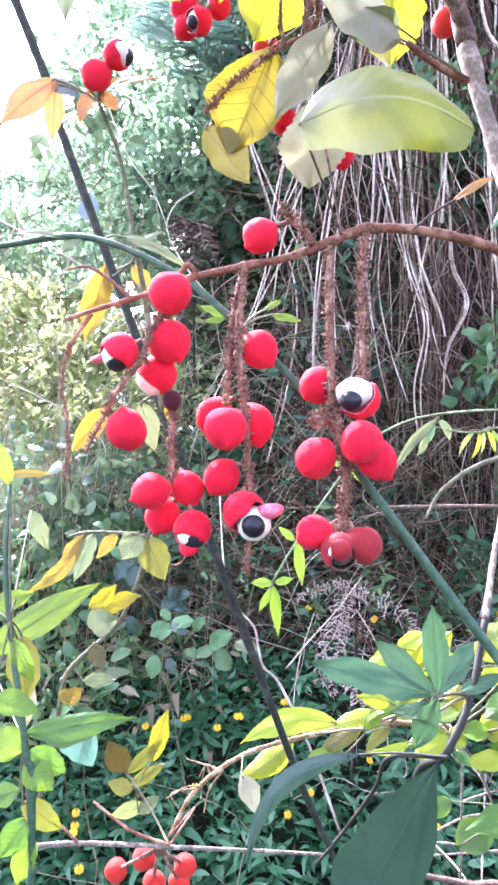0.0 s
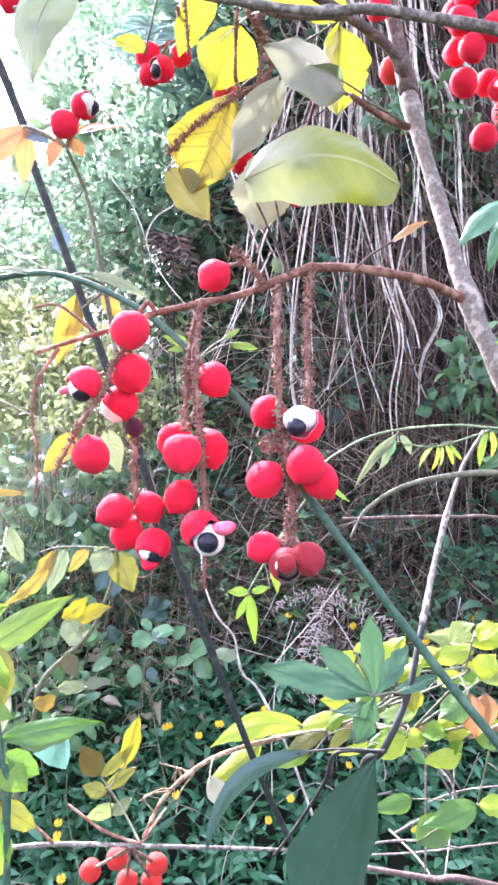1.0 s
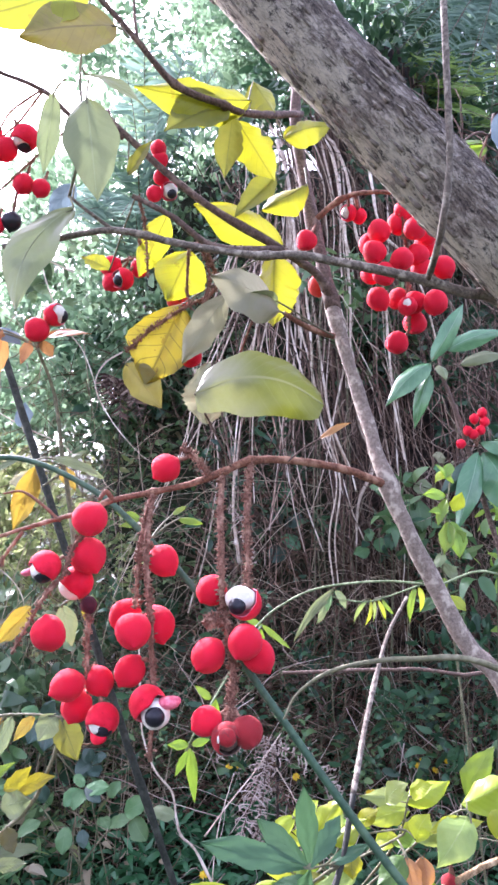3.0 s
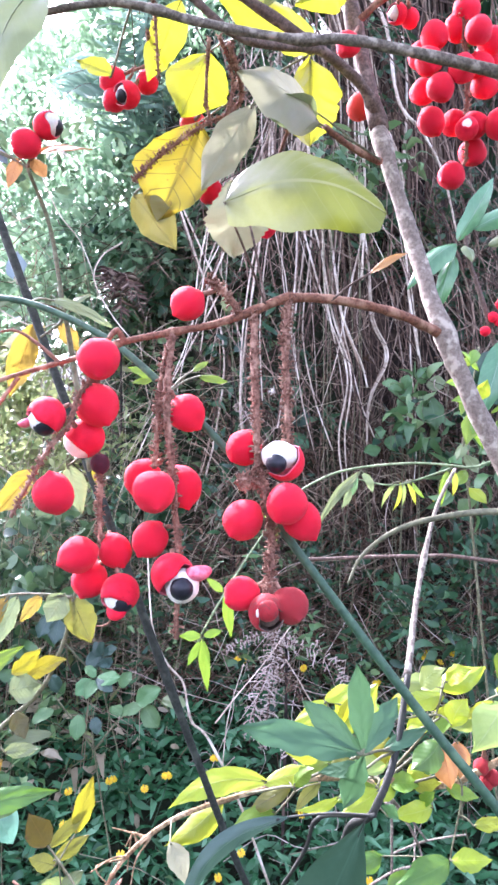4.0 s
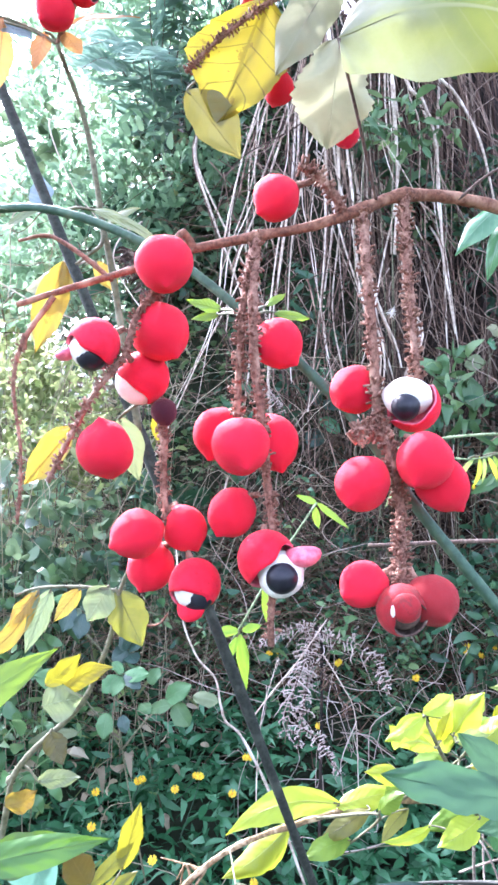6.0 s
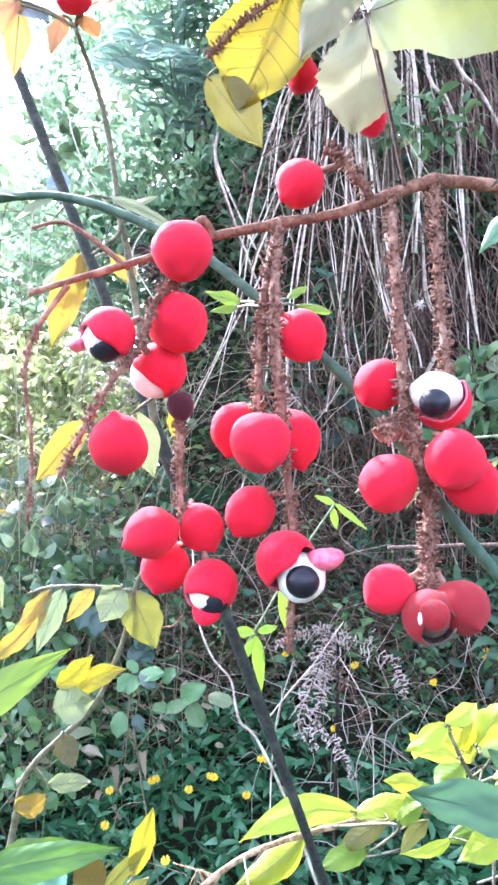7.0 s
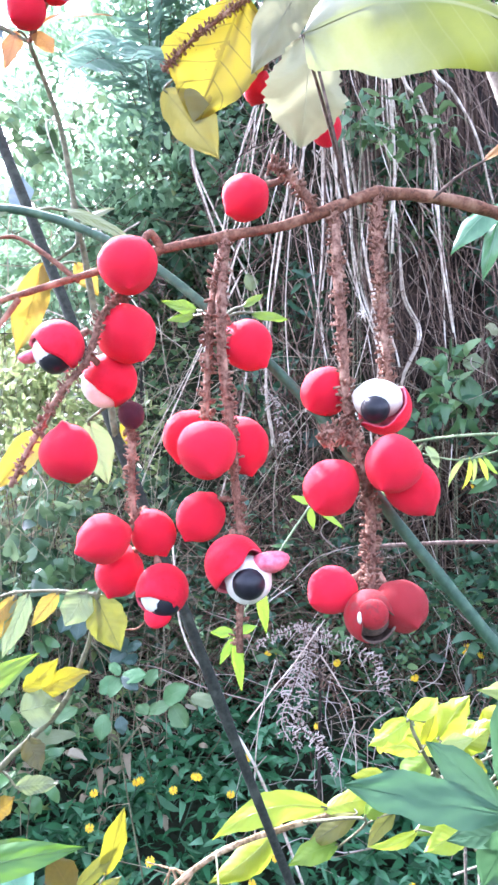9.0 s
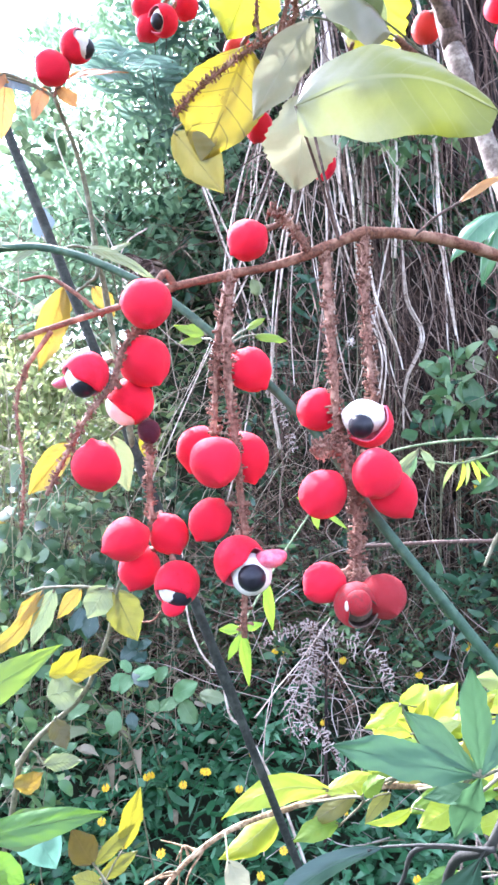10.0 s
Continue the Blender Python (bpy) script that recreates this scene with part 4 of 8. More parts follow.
for k in range(60):
    x, y = rng.uniform(-0.72, -0.06), rng.uniform(1.62, 1.95)
    top, lean = rng.uniform(1.1, 1.72), rng.normal() * 0.26
    foot = land(x, y) - 0.01
    stalks.append(([(x, y, foot), (x + lean * 0.3, y - 0.01, foot + (top - foot) * 0.6), (x + lean, y - 0.04, top), (x + lean * 1.7 + rng.normal() * 0.04, y - 0.07, top + rng.uniform(-0.05, 0.05))], rng.uniform(0.0007, 0.0018), 0.0005))
tagged(thin_lines("dry_grass", stalks, STRAW), "tall dry straw-coloured grass stalks among the shrubs", "dry grass", kind="stuff")
shrub("dark leafy bush behind the grey-green sprigs", (-0.4559, 1.8500, 0.9893), (0.26, 0.15, 0.18), 260, 0.045, 0.5, DARK_LEAF)
shrub("dark tangled bush at the foot of the hillside", (-0.5766, 1.9500, 1.1926), (0.28, 0.18, 0.18), 420, 0.034, 0.45, TREE_LEAF)
shrub("low leafy bush among dry twigs", (-0.4858, 1.5500, 0.8210), (0.22, 0.13, 0.17), 260, 0.036, 0.45, SHRUB)
shrub("dark-leaved bush in the shade of the bank", (-0.1264, 1.9500, 1.1314), (0.14, 0.12, 0.2), 260, 0.055, 0.5, DARK_LEAF)
shrub("sunlit yellow-green bush on the hillside", (-0.8815, 2.5000, 1.6651), (0.4, 0.3, 0.22), 1300, 0.05, 0.45, HILL)
shrub("sunlit bush on the hillside", (-0.6223, 2.3000, 1.4572), (0.32, 0.25, 0.2), 900, 0.046, 0.45, HILL)
shrub("leafy bush with pale and dark leaves below the trees", (-0.3920, 2.4000, 2.0399), (0.4, 0.3, 0.3), 1700, 0.044, 0.42, TREE_LEAF)
shrub("dense dark green bush under the fern", (-0.1342, 2.3000, 2.1944), (0.35, 0.22, 0.3), 1300, 0.044, 0.4, TREE_LEAF)
shrub("dense tree crown behind the fern fronds", (-0.0202, 3.8000, 3.9372), (0.42, 0.3, 0.8), 2000, 0.06, 0.42, TREE_LEAF, gap=0.4)
shrub("pale hazy bush low against the sky", (-1.6815, 5.0000, 2.7739), (0.75, 0.4, 0.46), 3700, 0.055, 0.42, TREE_LEAF, gap=0.3)
shrub("pale leafy bush beside the dark stem", (-1.0575, 4.6000, 2.8452), (0.5, 0.4, 0.5), 3600, 0.052, 0.42, TREE_LEAF, gap=0.34)
shrub("sunny bush on the open hillside", (-1.6282, 4.5000, 2.1667), (0.68, 0.4, 0.36), 3600, 0.05, 0.42, HILL, gap=0.3)
shrub("leafy bush growing round the fibrous trunk top", (0.58, 2.1, 3.05), (0.4, 0.3, 0.22), 1400, 0.05, 0.42, DARK_LEAF, gap=0.1)
shrub("leafy bush growing on top of the earth wall", (0.1166, 2.6500, 2.8047), (0.4, 0.2, 0.22), 1300, 0.05, 0.42, DARK_LEAF, gap=0.2)
shrub("tall bush against the sky", (-0.4623, 2.7000, 2.6950), (0.42, 0.35, 0.42), 1600, 0.042, 0.42, TREE_LEAF, gap=0.42)
shrub("tall leafy tree crown over the earth wall", (0.0002, 2.5000, 2.8980), (0.5, 0.3, 0.45), 1700, 0.045, 0.42, TREE_LEAF, gap=0.45)
shrub("light green leafy plant growing out of the roots", (0.5640, 1.6200, 1.5386), (0.1, 0.07, 0.09), 40, 0.05, 0.42, SHRUB, stems=3, gap=0.1, bark_skin=OLIVE_STEM, drop=0.4)
shrub("bluish-green small-leaved plant under the roots", (0.5105, 1.6600, 1.4765), (0.08, 0.06, 0.06), 24, 0.034, 0.5, DARK_LEAF, stems=3, gap=0.1, bark_skin=OLIVE_STEM, drop=0.2)
shrub("small creeper with green leaves on the hanging roots", (0.4556, 1.6800, 2.1672), (0.13, 0.05, 0.07), 80, 0.04, 0.42, SHRUB, stems=3, gap=0.1, bark_skin=OLIVE_STEM, drop=0.2)
shrub("small creeper with dark leaves on the hanging roots", (0.3408, 1.6800, 2.1721), (0.06, 0.04, 0.06), 34, 0.036, 0.45, TREE_LEAF, stems=3, gap=0.1, bark_skin=OLIVE_STEM, drop=0.2)
shrub("green leafy plant beside the glossy sapling", (0.6401, 1.4000, 1.3778), (0.12, 0.08, 0.1), 60, 0.05, 0.45, SHRUB, stems=3, gap=0.1, bark_skin=OLIVE_STEM, drop=0.3)
shrub("sparse bush with broad dark leaves on the slope", (-0.4746, 2.6000, 2.3556), (0.4, 0.18, 0.3), 240, 0.07, 0.5, ROUND_LEAF, stems=6, gap=0.15)
shrub("sparse bush with broad green leaves beside the dark sapling", (-0.2413, 2.3000, 2.0247), (0.22, 0.14, 0.22), 150, 0.06, 0.5, DARK_LEAF, stems=6, gap=0.15)
shrub("sparse leafy bush with mixed leaves above the slope", (-0.7174, 2.9000, 1.9923), (0.45, 0.2, 0.3), 260, 0.07, 0.5, ROUND_LEAF, stems=6, gap=0.15)
shrub("hazy bush with small leaves against the bright sky", (-0.7777, 4.4000, 3.6603), (0.5, 0.3, 0.42), 2300, 0.055, 0.42, TREE_LEAF, gap=0.42)
shrub("far bush on the ridge of the hillside", (-1.1210, 3.6000, 2.2453), (0.6, 0.4, 0.22), 1100, 0.08, 0.42, TREE_LEAF, gap=0.38)
shrub("leafy bush with dark green leaves beside the roots", (0.8797, 1.6000, 1.5652), (0.14, 0.14, 0.2), 170, 0.05, 0.45, DARK_LEAF, drop=0.3)
shrub("light green creeper bush beside the stem", (0.7880, 1.4500, 1.4262), (0.14, 0.12, 0.2), 120, 0.05, 0.36, VINE_LEAF)
shrub("dark green bush at the foot of the earth wall", (0.6593, 1.5000, 1.0884), (0.25, 0.2, 0.2), 420, 0.04, 0.42, DARK_LEAF)
shrub("leafy bush hanging over the earth wall", (0.8797, 2.2000, 2.7240), (0.3, 0.25, 0.35), 700, 0.07, 0.4, DARK_LEAF, gap=0.4)
shrub("sapling with narrow leaves on the earth wall", (0.5619, 1.9000, 2.0496), (0.16, 0.1, 0.12), 120, 0.06, 0.34, SHRUB)

shrub("tall tree crown with fine leaves behind the trunk", (0.5642, 3.0000, 4.0002), (0.6, 0.4, 0.5), 3200, 0.05, 0.4, TREE_LEAF, gap=0.36)
shrub("tall tree crown above the earth wall", (1.4270, 2.9000, 3.6965), (0.5, 0.4, 0.5), 1500, 0.07, 0.4, DARK_LEAF, gap=0.36)
shrub("dense dark tree crown over the earth wall", (1.8070, 3.4000, 4.2995), (0.75, 0.4, 0.8), 2600, 0.1, 0.42, TREE_LEAF, gap=0.25)
shrub("tree crown behind the yellow leaves", (-0.1052, 2.9000, 3.8258), (0.55, 0.4, 0.5), 3000, 0.05, 0.4, TREE_LEAF, gap=0.36)


# ---- hanging roots and the fibrous trunk ----
def hanging_root(x, y, top, bottom, lean=0.0, wob=0.03):
    pts = []
    n = 5
    for k in range(n + 1):
        s = k / n
        pts.append((x + lean * s + wob * noise.noise(Vector((x * 9, s * 2.2, y * 7))), y - 0.05 * s + 0.5 * wob * noise.noise(Vector((s * 2, x * 8, 5))), top + (bottom - top) * s))
    return pts


curtain = thing("root_curtain", "curtain of long pale dry roots hanging down the earth wall", "roots")
BUNDLES = (
    (((0.2389, 1.8500, 2.4943), (0.2151, 1.8000, 2.2783), (0.1991, 1.7600, 2.0906), (0.1662, 1.7400, 1.9299), (0.1395, 1.7200, 1.7318), (0.1332, 1.7100, 1.5527), (0.1420, 1.7000, 1.4024)), 7, 0.014),
    (((0.2805, 1.8500, 2.5108), (0.2774, 1.8000, 2.2734), (0.2671, 1.7600, 2.0506), (0.2586, 1.7400, 1.8626), (0.2322, 1.7200, 1.6548), (0.2035, 1.7000, 1.4842)), 4, 0.011),
    (((0.3044, 1.8500, 2.5118), (0.3065, 1.8000, 2.2745), (0.3055, 1.7600, 2.0727), (0.3361, 1.7400, 1.9240), (0.3703, 1.7200, 1.7697), (0.4135, 1.7000, 1.6168), (0.4000, 1.7000, 1.4671), (0.4114, 1.7000, 1.3474)), 6, 0.014),
    (((0.4430, 1.8400, 2.5119), (0.4361, 1.7800, 2.2693), (0.4362, 1.7500, 2.1019), (0.4179, 1.7200, 1.8645)), 4, 0.007),
    (((0.5791, 1.8400, 2.4443), (0.5504, 1.7800, 2.1762), (0.5343, 1.7500, 2.0091), (0.5415, 1.7300, 1.8501), (0.5633, 1.7200, 1.6264)), 4, 0.012),
    (((0.5089, 1.8600, 2.4825), (0.5206, 1.8200, 2.3139), (0.5403, 1.8000, 2.2179), (0.5465, 1.7800, 2.0228)), 3, 0.012),
    (((0.2200, 1.8400, 2.3420), (0.1575, 1.8000, 2.1339), (0.0984, 1.7700, 1.9657), (0.0485, 1.7500, 1.8335), (0.0302, 1.7400, 1.6790)), 5, 0.022),
    (((0.1777, 1.8600, 2.4096), (0.0868, 1.8200, 2.1688), (0.0529, 1.8000, 2.0242), (0.0367, 1.7800, 1.8831)), 4, 0.02),
    (((0.3705, 1.8500, 2.3530), (0.3784, 1.8000, 2.0687), (0.3617, 1.7600, 1.8278), (0.4041, 1.7300, 1.5704), (0.4472, 1.7200, 1.4444)), 4, 0.02),
    (((0.4560, 1.7800, 1.9204), (0.4685, 1.7600, 1.7730), (0.4949, 1.7500, 1.6722), (0.4467, 1.7300, 1.5567), (0.4359, 1.7200, 1.4305)), 3, 0.016),
    (((0.2974, 1.7700, 1.9422), (0.2730, 1.7500, 1.7397), (0.2911, 1.7300, 1.5695), (0.3316, 1.7200, 1.4303)), 3, 0.02),
    (((-0.0007, 1.9000, 2.0025), (0.0925, 1.8500, 1.7269), (0.0720, 1.8000, 1.4764), (0.0251, 1.7800, 1.2742)), 4, 0.03),
)
for run, count, loose in BUNDLES:
    seed = rng.uniform(0, 50)
    for k in range(max(2, int(count * 0.75))):
        away, ph = rng.normal() * loose, rng.uniform(0, 9)
        pts = []
        for i, p in enumerate(run):
            s = i / (len(run) - 1)
            pts.append(Vector(p) + Vector((away * (0.6 + 0.8 * s) + 0.016 * noise.noise(Vector((s * 3.1, ph, seed))), rng.normal() * 0.006, 0)))
        top = pts[0] + (pts[0] - pts[1]) * 0.6 + Vector((0, 0.08, 0.05))
        pts = [Vector((top.x + 0.02, 2.3, max(land(top.x, 2.3) + 0.02, top.z + 0.25))), top, *pts]
        if k % 3 == 2:
            pts = pts[:-1]
        stem(curtain, pts, rng.uniform(0.0016, 0.0042), rng.uniform(0.0008, 0.0024), ROOT_PALE if rng.uniform() < 0.68 else ROOT_BROWN, "root", sides=6, per=6, lump=0.4)
for run, thick in ((((0.4174, 1.7000, 2.3183), (0.4273, 1.7000, 2.2101), (0.4313, 1.7000, 2.0476), (0.4213, 1.7000, 1.8580)), 0.0055), (((0.4554, 1.7000, 2.2784), (0.4961, 1.7000, 2.2248), (0.5229, 1.7000, 2.1438), (0.5326, 1.7000, 2.0081), (0.5407, 1.7000, 1.8451), (0.5666, 1.7000, 1.6685)), 0.0052), (((0.2845, 1.7000, 2.2481), (0.2899, 1.7000, 2.0999), (0.2916, 1.7000, 1.9921)), 0.0058), (((0.3647, 1.7000, 1.8036), (0.3885, 1.7000, 1.7226), (0.4220, 1.7000, 1.6415), (0.4351, 1.7000, 1.5873)), 0.004), (((0.3204, 1.7000, 2.0193), (0.3260, 1.7000, 1.8844), (0.3308, 1.7000, 1.8170), (0.3542, 1.7000, 1.6956)), 0.004), (((0.5177, 1.7000, 2.3203), (0.5791, 1.7000, 2.2399), (0.6334, 1.7000, 2.1318), (0.6707, 1.7000, 1.9686)), 0.0052)):
    top = Vector(run[0])
    stem(curtain, [(top.x - 0.02, 2.3, 3.05), top + Vector((-0.01, 0.12, 0.3)), *run], thick, thick * 0.5, ROOT_PALE, "root", "broad pale dry root", sides=7, per=6, lump=0.35)
for k in range(110):
    x, y = rng.uniform(0.16, 1.15), rng.uniform(1.7, 1.84)
    z = rng.uniform(1.8, 2.65) if k % 3 else rng.uniform(2.3, 2.8)
    pts = hanging_root(x, y, z, z - rng.uniform(0.3, 1.0), rng.normal() * 0.09, 0.06)
    if k % 3 == 0:
        pts = [(pts[0][0] + rng.normal() * 0.04, 2.3, 3.05), *pts]
    else:
        pts = [(pts[0][0] + rng.normal() * 0.03, y + 0.14, pts[0][2] + 0.12), *pts]
    # upper-right roots: thinned and all brown, standing in for shade there
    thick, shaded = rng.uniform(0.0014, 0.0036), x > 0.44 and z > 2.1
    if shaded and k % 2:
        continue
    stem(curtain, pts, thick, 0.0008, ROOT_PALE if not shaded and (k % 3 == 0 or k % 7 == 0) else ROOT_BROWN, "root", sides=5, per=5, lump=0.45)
for k in range(60):
    x, y = rng.uniform(0.18, 1.15), rng.uniform(1.78, 1.95)
    pts = hanging_root(x, y, rng.uniform(2.4, 2.9), rng.uniform(1.0, 1.7), rng.normal() * 0.14, 0.14)
    pts = [(pts[0][0] + rng.normal() * 0.03, 2.3, 3.05), *pts]
    stem(curtain, pts, rng.uniform(0.0015, 0.0036), 0.001, ROOT_BROWN, "root", sides=5, per=5, lump=0.4)
fine = []
for k in range(760):
    x, y = rng.uniform(0.08, 1.25), rng.uniform(1.72, 1.98)
    top = rng.uniform(1.3, 2.75)
    fine.append((hanging_root(x, y, top, top - rng.uniform(0.15, 0.7), rng.normal() * 0.16, rng.uniform(0.06, 0.3)), rng.uniform(0.0007, 0.0024), 0.0005))
tagged(thin_lines("rootlet_mass", fine, ROOTLETS, curtain, "mass of fine brown rootlets"), kind="stuff")

fern_trunk = thing("tree_fern_bole", "dark fibrous tree trunk wrapped in aerial roots", "trunk")
axis = [(0.72, 2.12, 0.75), (0.68, 2.1, 1.7), (0.66, 2.11, 2.4), (0.62, 2.14, 3.1)]
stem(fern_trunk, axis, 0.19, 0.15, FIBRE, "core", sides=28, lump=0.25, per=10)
strands = []
for k in range(420):
    a = rng.uniform(0, 6.28)
    r = rng.uniform(0.145, 0.2)
    s0 = rng.uniform(0, 0.5)
    pts = []
    for i in range(5):
        s = s0 + (1 - s0) * i / 4 * rng.uniform(0.85, 1.0)
        p = Vector(axis[0]).lerp(Vector(axis[3]), s)
        b = a + 0.25 * noise.noise(Vector((k, s * 3, 0)))
        pts.append(p + Vector((math.cos(b) * r, math.sin(b) * r, 0)))
    strands.append((pts, rng.uniform(0.0025, 0.009), 0.002))
tagged(thin_lines("strand_mass", strands, ROOTLETS, fern_trunk, "brown aerial root strands"), kind="stuff")

places, ways, sizes = [], [], []
while len(places) < 1900:
    p = Vector((rng.uniform(0.02, 1.15), rng.uniform(1.74, 1.9), rng.uniform(1.05, 2.7)))
    if noise.noise(p * 3.3 + Vector((4, 0, 0))) < (-0.05 if p.x > 0.42 and p.z > 1.95 else 0.12):
        continue
    for k in range(5):
        places.append(p + Vector(rng.normal(size=3)) * 0.012)
        ways.append((rng.normal(), rng.normal() * 0.5 - 0.5, rng.normal() * 0.5 - 0.2))
        sizes.append(rng.uniform(0.018, 0.05))
tagged(scatter("wall_fern_leaves", places, ways, sizes, 0.4, DARK_LEAF, curl=0.2), "small green leaves growing between the hanging roots", "plants", kind="stuff")

vines = thing("pale_vine", "thin pale vines trailing down through the bushes", "vine")
for run in (((0.1341, 1.9000, 2.3658), (0.1011, 1.7500, 2.2097), (0.0571, 1.7200, 2.0654), (0.0185, 1.7000, 1.8828), (-0.0001, 1.6800, 1.7578), (-0.0337, 1.6600, 1.6492), (-0.0856, 1.6400, 1.5308), (-0.1459, 1.6200, 1.4160)),
            ((0.1462, 1.9000, 2.3660), (0.1125, 1.7800, 2.1890), (0.0779, 1.7400, 2.0187), (0.0281, 1.7200, 1.8752), (0.0133, 1.7000, 1.7624), (-0.0181, 1.6800, 1.6655), (-0.0479, 1.6600, 1.5193)),
            ((-0.2093, 2.0000, 2.0326), (-0.2456, 1.9500, 1.9748), (-0.2625, 1.9200, 1.9073), (-0.2209, 1.9000, 1.8024), (-0.1458, 1.8800, 1.7170), (-0.0732, 1.8600, 1.6501)),
            ((-0.7364, 1.9000, 1.9223), (-0.6042, 1.8500, 1.8635), (-0.4563, 1.8200, 1.7733), (-0.3162, 1.8000, 1.6882), (-0.2442, 1.8000, 1.5688)),
            ((0.0784, 1.8500, 1.8558), (0.0421, 1.8000, 1.8040), (-0.0462, 1.7500, 1.6228), (-0.1369, 1.7000, 1.4311), (-0.1691, 1.6800, 1.3386)),
            ((-0.6450, 1.8000, 1.4602), (-0.5781, 1.7800, 1.4376), (-0.4631, 1.7600, 1.3708), (-0.4030, 1.7400, 1.3095)),
            ((-0.3624, 2.0000, 2.2854), (-0.4474, 2.0000, 2.3081), (-0.3847, 1.9500, 2.1089), (-0.3052, 1.9200, 1.9925), (-0.2587, 1.9000, 1.8670))):
    pts = [Vector(p) + Vector(rng.normal(size=3)) * 0.004 for p in run]
    last = pts[-1]
    stem(vines, [*pts, last + Vector((-0.02, 0.03, -0.06))], rng.uniform(0.0018, 0.003), 0.0004, ROOT_PALE, "vine", sides=6, lump=0.3)
tangle = []
for k in range(420):
    x, y = rng.uniform(-0.95, 0.25), rng.uniform(1.95, 2.4)
    p = Vector((x, y, land(x, min(y, 2.05)) + rng.uniform(0.05, 1.3)))
    a, l = rng.uniform(0, 6.28), rng.uniform(0.1, 0.45)
    d = Vector((math.cos(a), 0.25 * math.sin(a) - 0.1, -abs(math.sin(a)))) * l
    tangle.append(([p, p + d * 0.35 + Vector(rng.normal(size=3)) * 0.1 * l, p + d * 0.7 + Vector(rng.normal(size=3)) * 0.1 * l, p + d], rng.uniform(0.0008, 0.0022), 0.0006))
tagged(thin_lines("vine_tangle", tangle, TWIGS), "tangle of thin dry vines through the bushes", "vines", kind="stuff")

thicket = []
for k in range(2500):
    x, y = rng.uniform(-0.3, 1.1), rng.uniform(1.7, 2.0)
    z = land(x, y) + rng.uniform(0.0, 1.0) ** 1.6 * (0.75 if x > 0.0 else 0.45)
    a, l = rng.uniform(0, 6.28), rng.uniform(0.05, 0.32)
    d = Vector((math.cos(a), 0.3 * math.sin(a), rng.normal() * 0.6)) * l
    p = Vector((x, y, z))
    thicket.append(([p, p + d * 0.5 + Vector(rng.normal(size=3)) * 0.12 * l, p + d], rng.uniform(0.0007, 0.0021), 0.0005))
tagged(thin_lines("twig_thicket", thicket, TWIGS), "tangle of dry brown twigs and rootlets on the bank", "twigs", kind="stuff")
places, ways, sizes = [], [], []
for k in range(2600):
    x, y = rng.uniform(0.0, 1.2), rng.uniform(1.78, 2.1)
    places.append((x, y - 0.05, land(x, y) + rng.uniform(0, 1) ** 1.5 * (0.9 if x > 0 else 0.12)))
    ways.append((rng.normal(), rng.normal() * 0.5 - 0.2, rng.normal() - 0.4))
    sizes.append(rng.uniform(0.012, 0.036))
tagged(scatter("dead_leaf_litter", places, ways, sizes, 0.3, DEAD_LEAF, fold=0.4, curl=0.35), "dead curled brown leaves caught among the roots", "leaf litter", kind="stuff")
weeds = []
for k in range(1100):
    x, y = rng.uniform(-1.9, -0.1), rng.uniform(1.85, 3.2)
    p = Vector((x, y, land(x, y) + rng.uniform(0, 0.12)))
    d = Vector((rng.normal() * 0.16, rng.normal() * 0.08 - 0.03, rng.uniform(-0.02, 0.3)))
    weeds.append(([p, p + d * 0.55 + Vector(rng.normal(size=3)) * 0.02, p + d + Vector((d.x * 0.5, 0, -0.04))], rng.uniform(0.0012, 0.003), 0.0008))
tagged(thin_lines("pale_stalks", weeds, STRAW), "pale dry stalks and twigs among the hillside weeds", "grass", kind="stuff")

# bleached litter whose pale colour also stands in for glints on the weeds
places, ways, sizes = [], [], []
for k in range(1500):
    x, y = rng.uniform(-1.9, -0.05), rng.uniform(1.6, 3.0)
    places.append((x, y - 0.03, land(x, y) + rng.uniform(0.02, 0.2)))
    ways.append((rng.normal(), rng.normal() * 0.5 - 0.2, rng.normal() * 0.4))
    sizes.append(rng.uniform(0.015, 0.045))
tagged(scatter("bleached_litter_glints", places, ways, sizes, 0.5, STRAW, fold=0.4, curl=0.3), "bleached dry leaves over the hillside weeds, pale in place of glints", "leaf litter", kind="stuff")

loose = []
for k in range(110):
    x, y = rng.uniform(0.0, 0.95), rng.uniform(1.5, 1.75)
    p = Vector((x, y, land(x, y) + rng.uniform(0.05, 0.5)))
    d = Vector((rng.normal() * 0.6, rng.normal() * 0.1, rng.normal() - 0.3)).normalized() * rng.uniform(0.08, 0.34)
    loose.append(([p, p + d * 0.35 + Vector(rng.normal(size=3)) * 0.02, p + d * 0.7 + Vector(rng.normal(size=3)) * 0.02, p + d], rng.uniform(0.0008, 0.0017), 0.0005))
tagged(thin_lines("bleached_twigs", loose, DRY), "bleached pinkish twigs sticking out of the bank", "twigs", kind="stuff")

straws = []
for k in range(80):
    x, y = rng.uniform(-1.2, 1.0), rng.uniform(1.2, 2.0)
    p = Vector((x, y, land(x, y)))
    d = Vector((rng.normal() * 0.12, rng.normal() * 0.06 - 0.03, rng.uniform(0.1, 0.4)))
    straws.append(([p, p + d * 0.6, p + d + Vector((d.x * 0.6, 0, -0.05))], 0.0016, 0.0007))
tagged(thin_lines("dry_stalks", straws, STRAW), "pale dry grass stalks standing on the bank", "grass", kind="stuff")


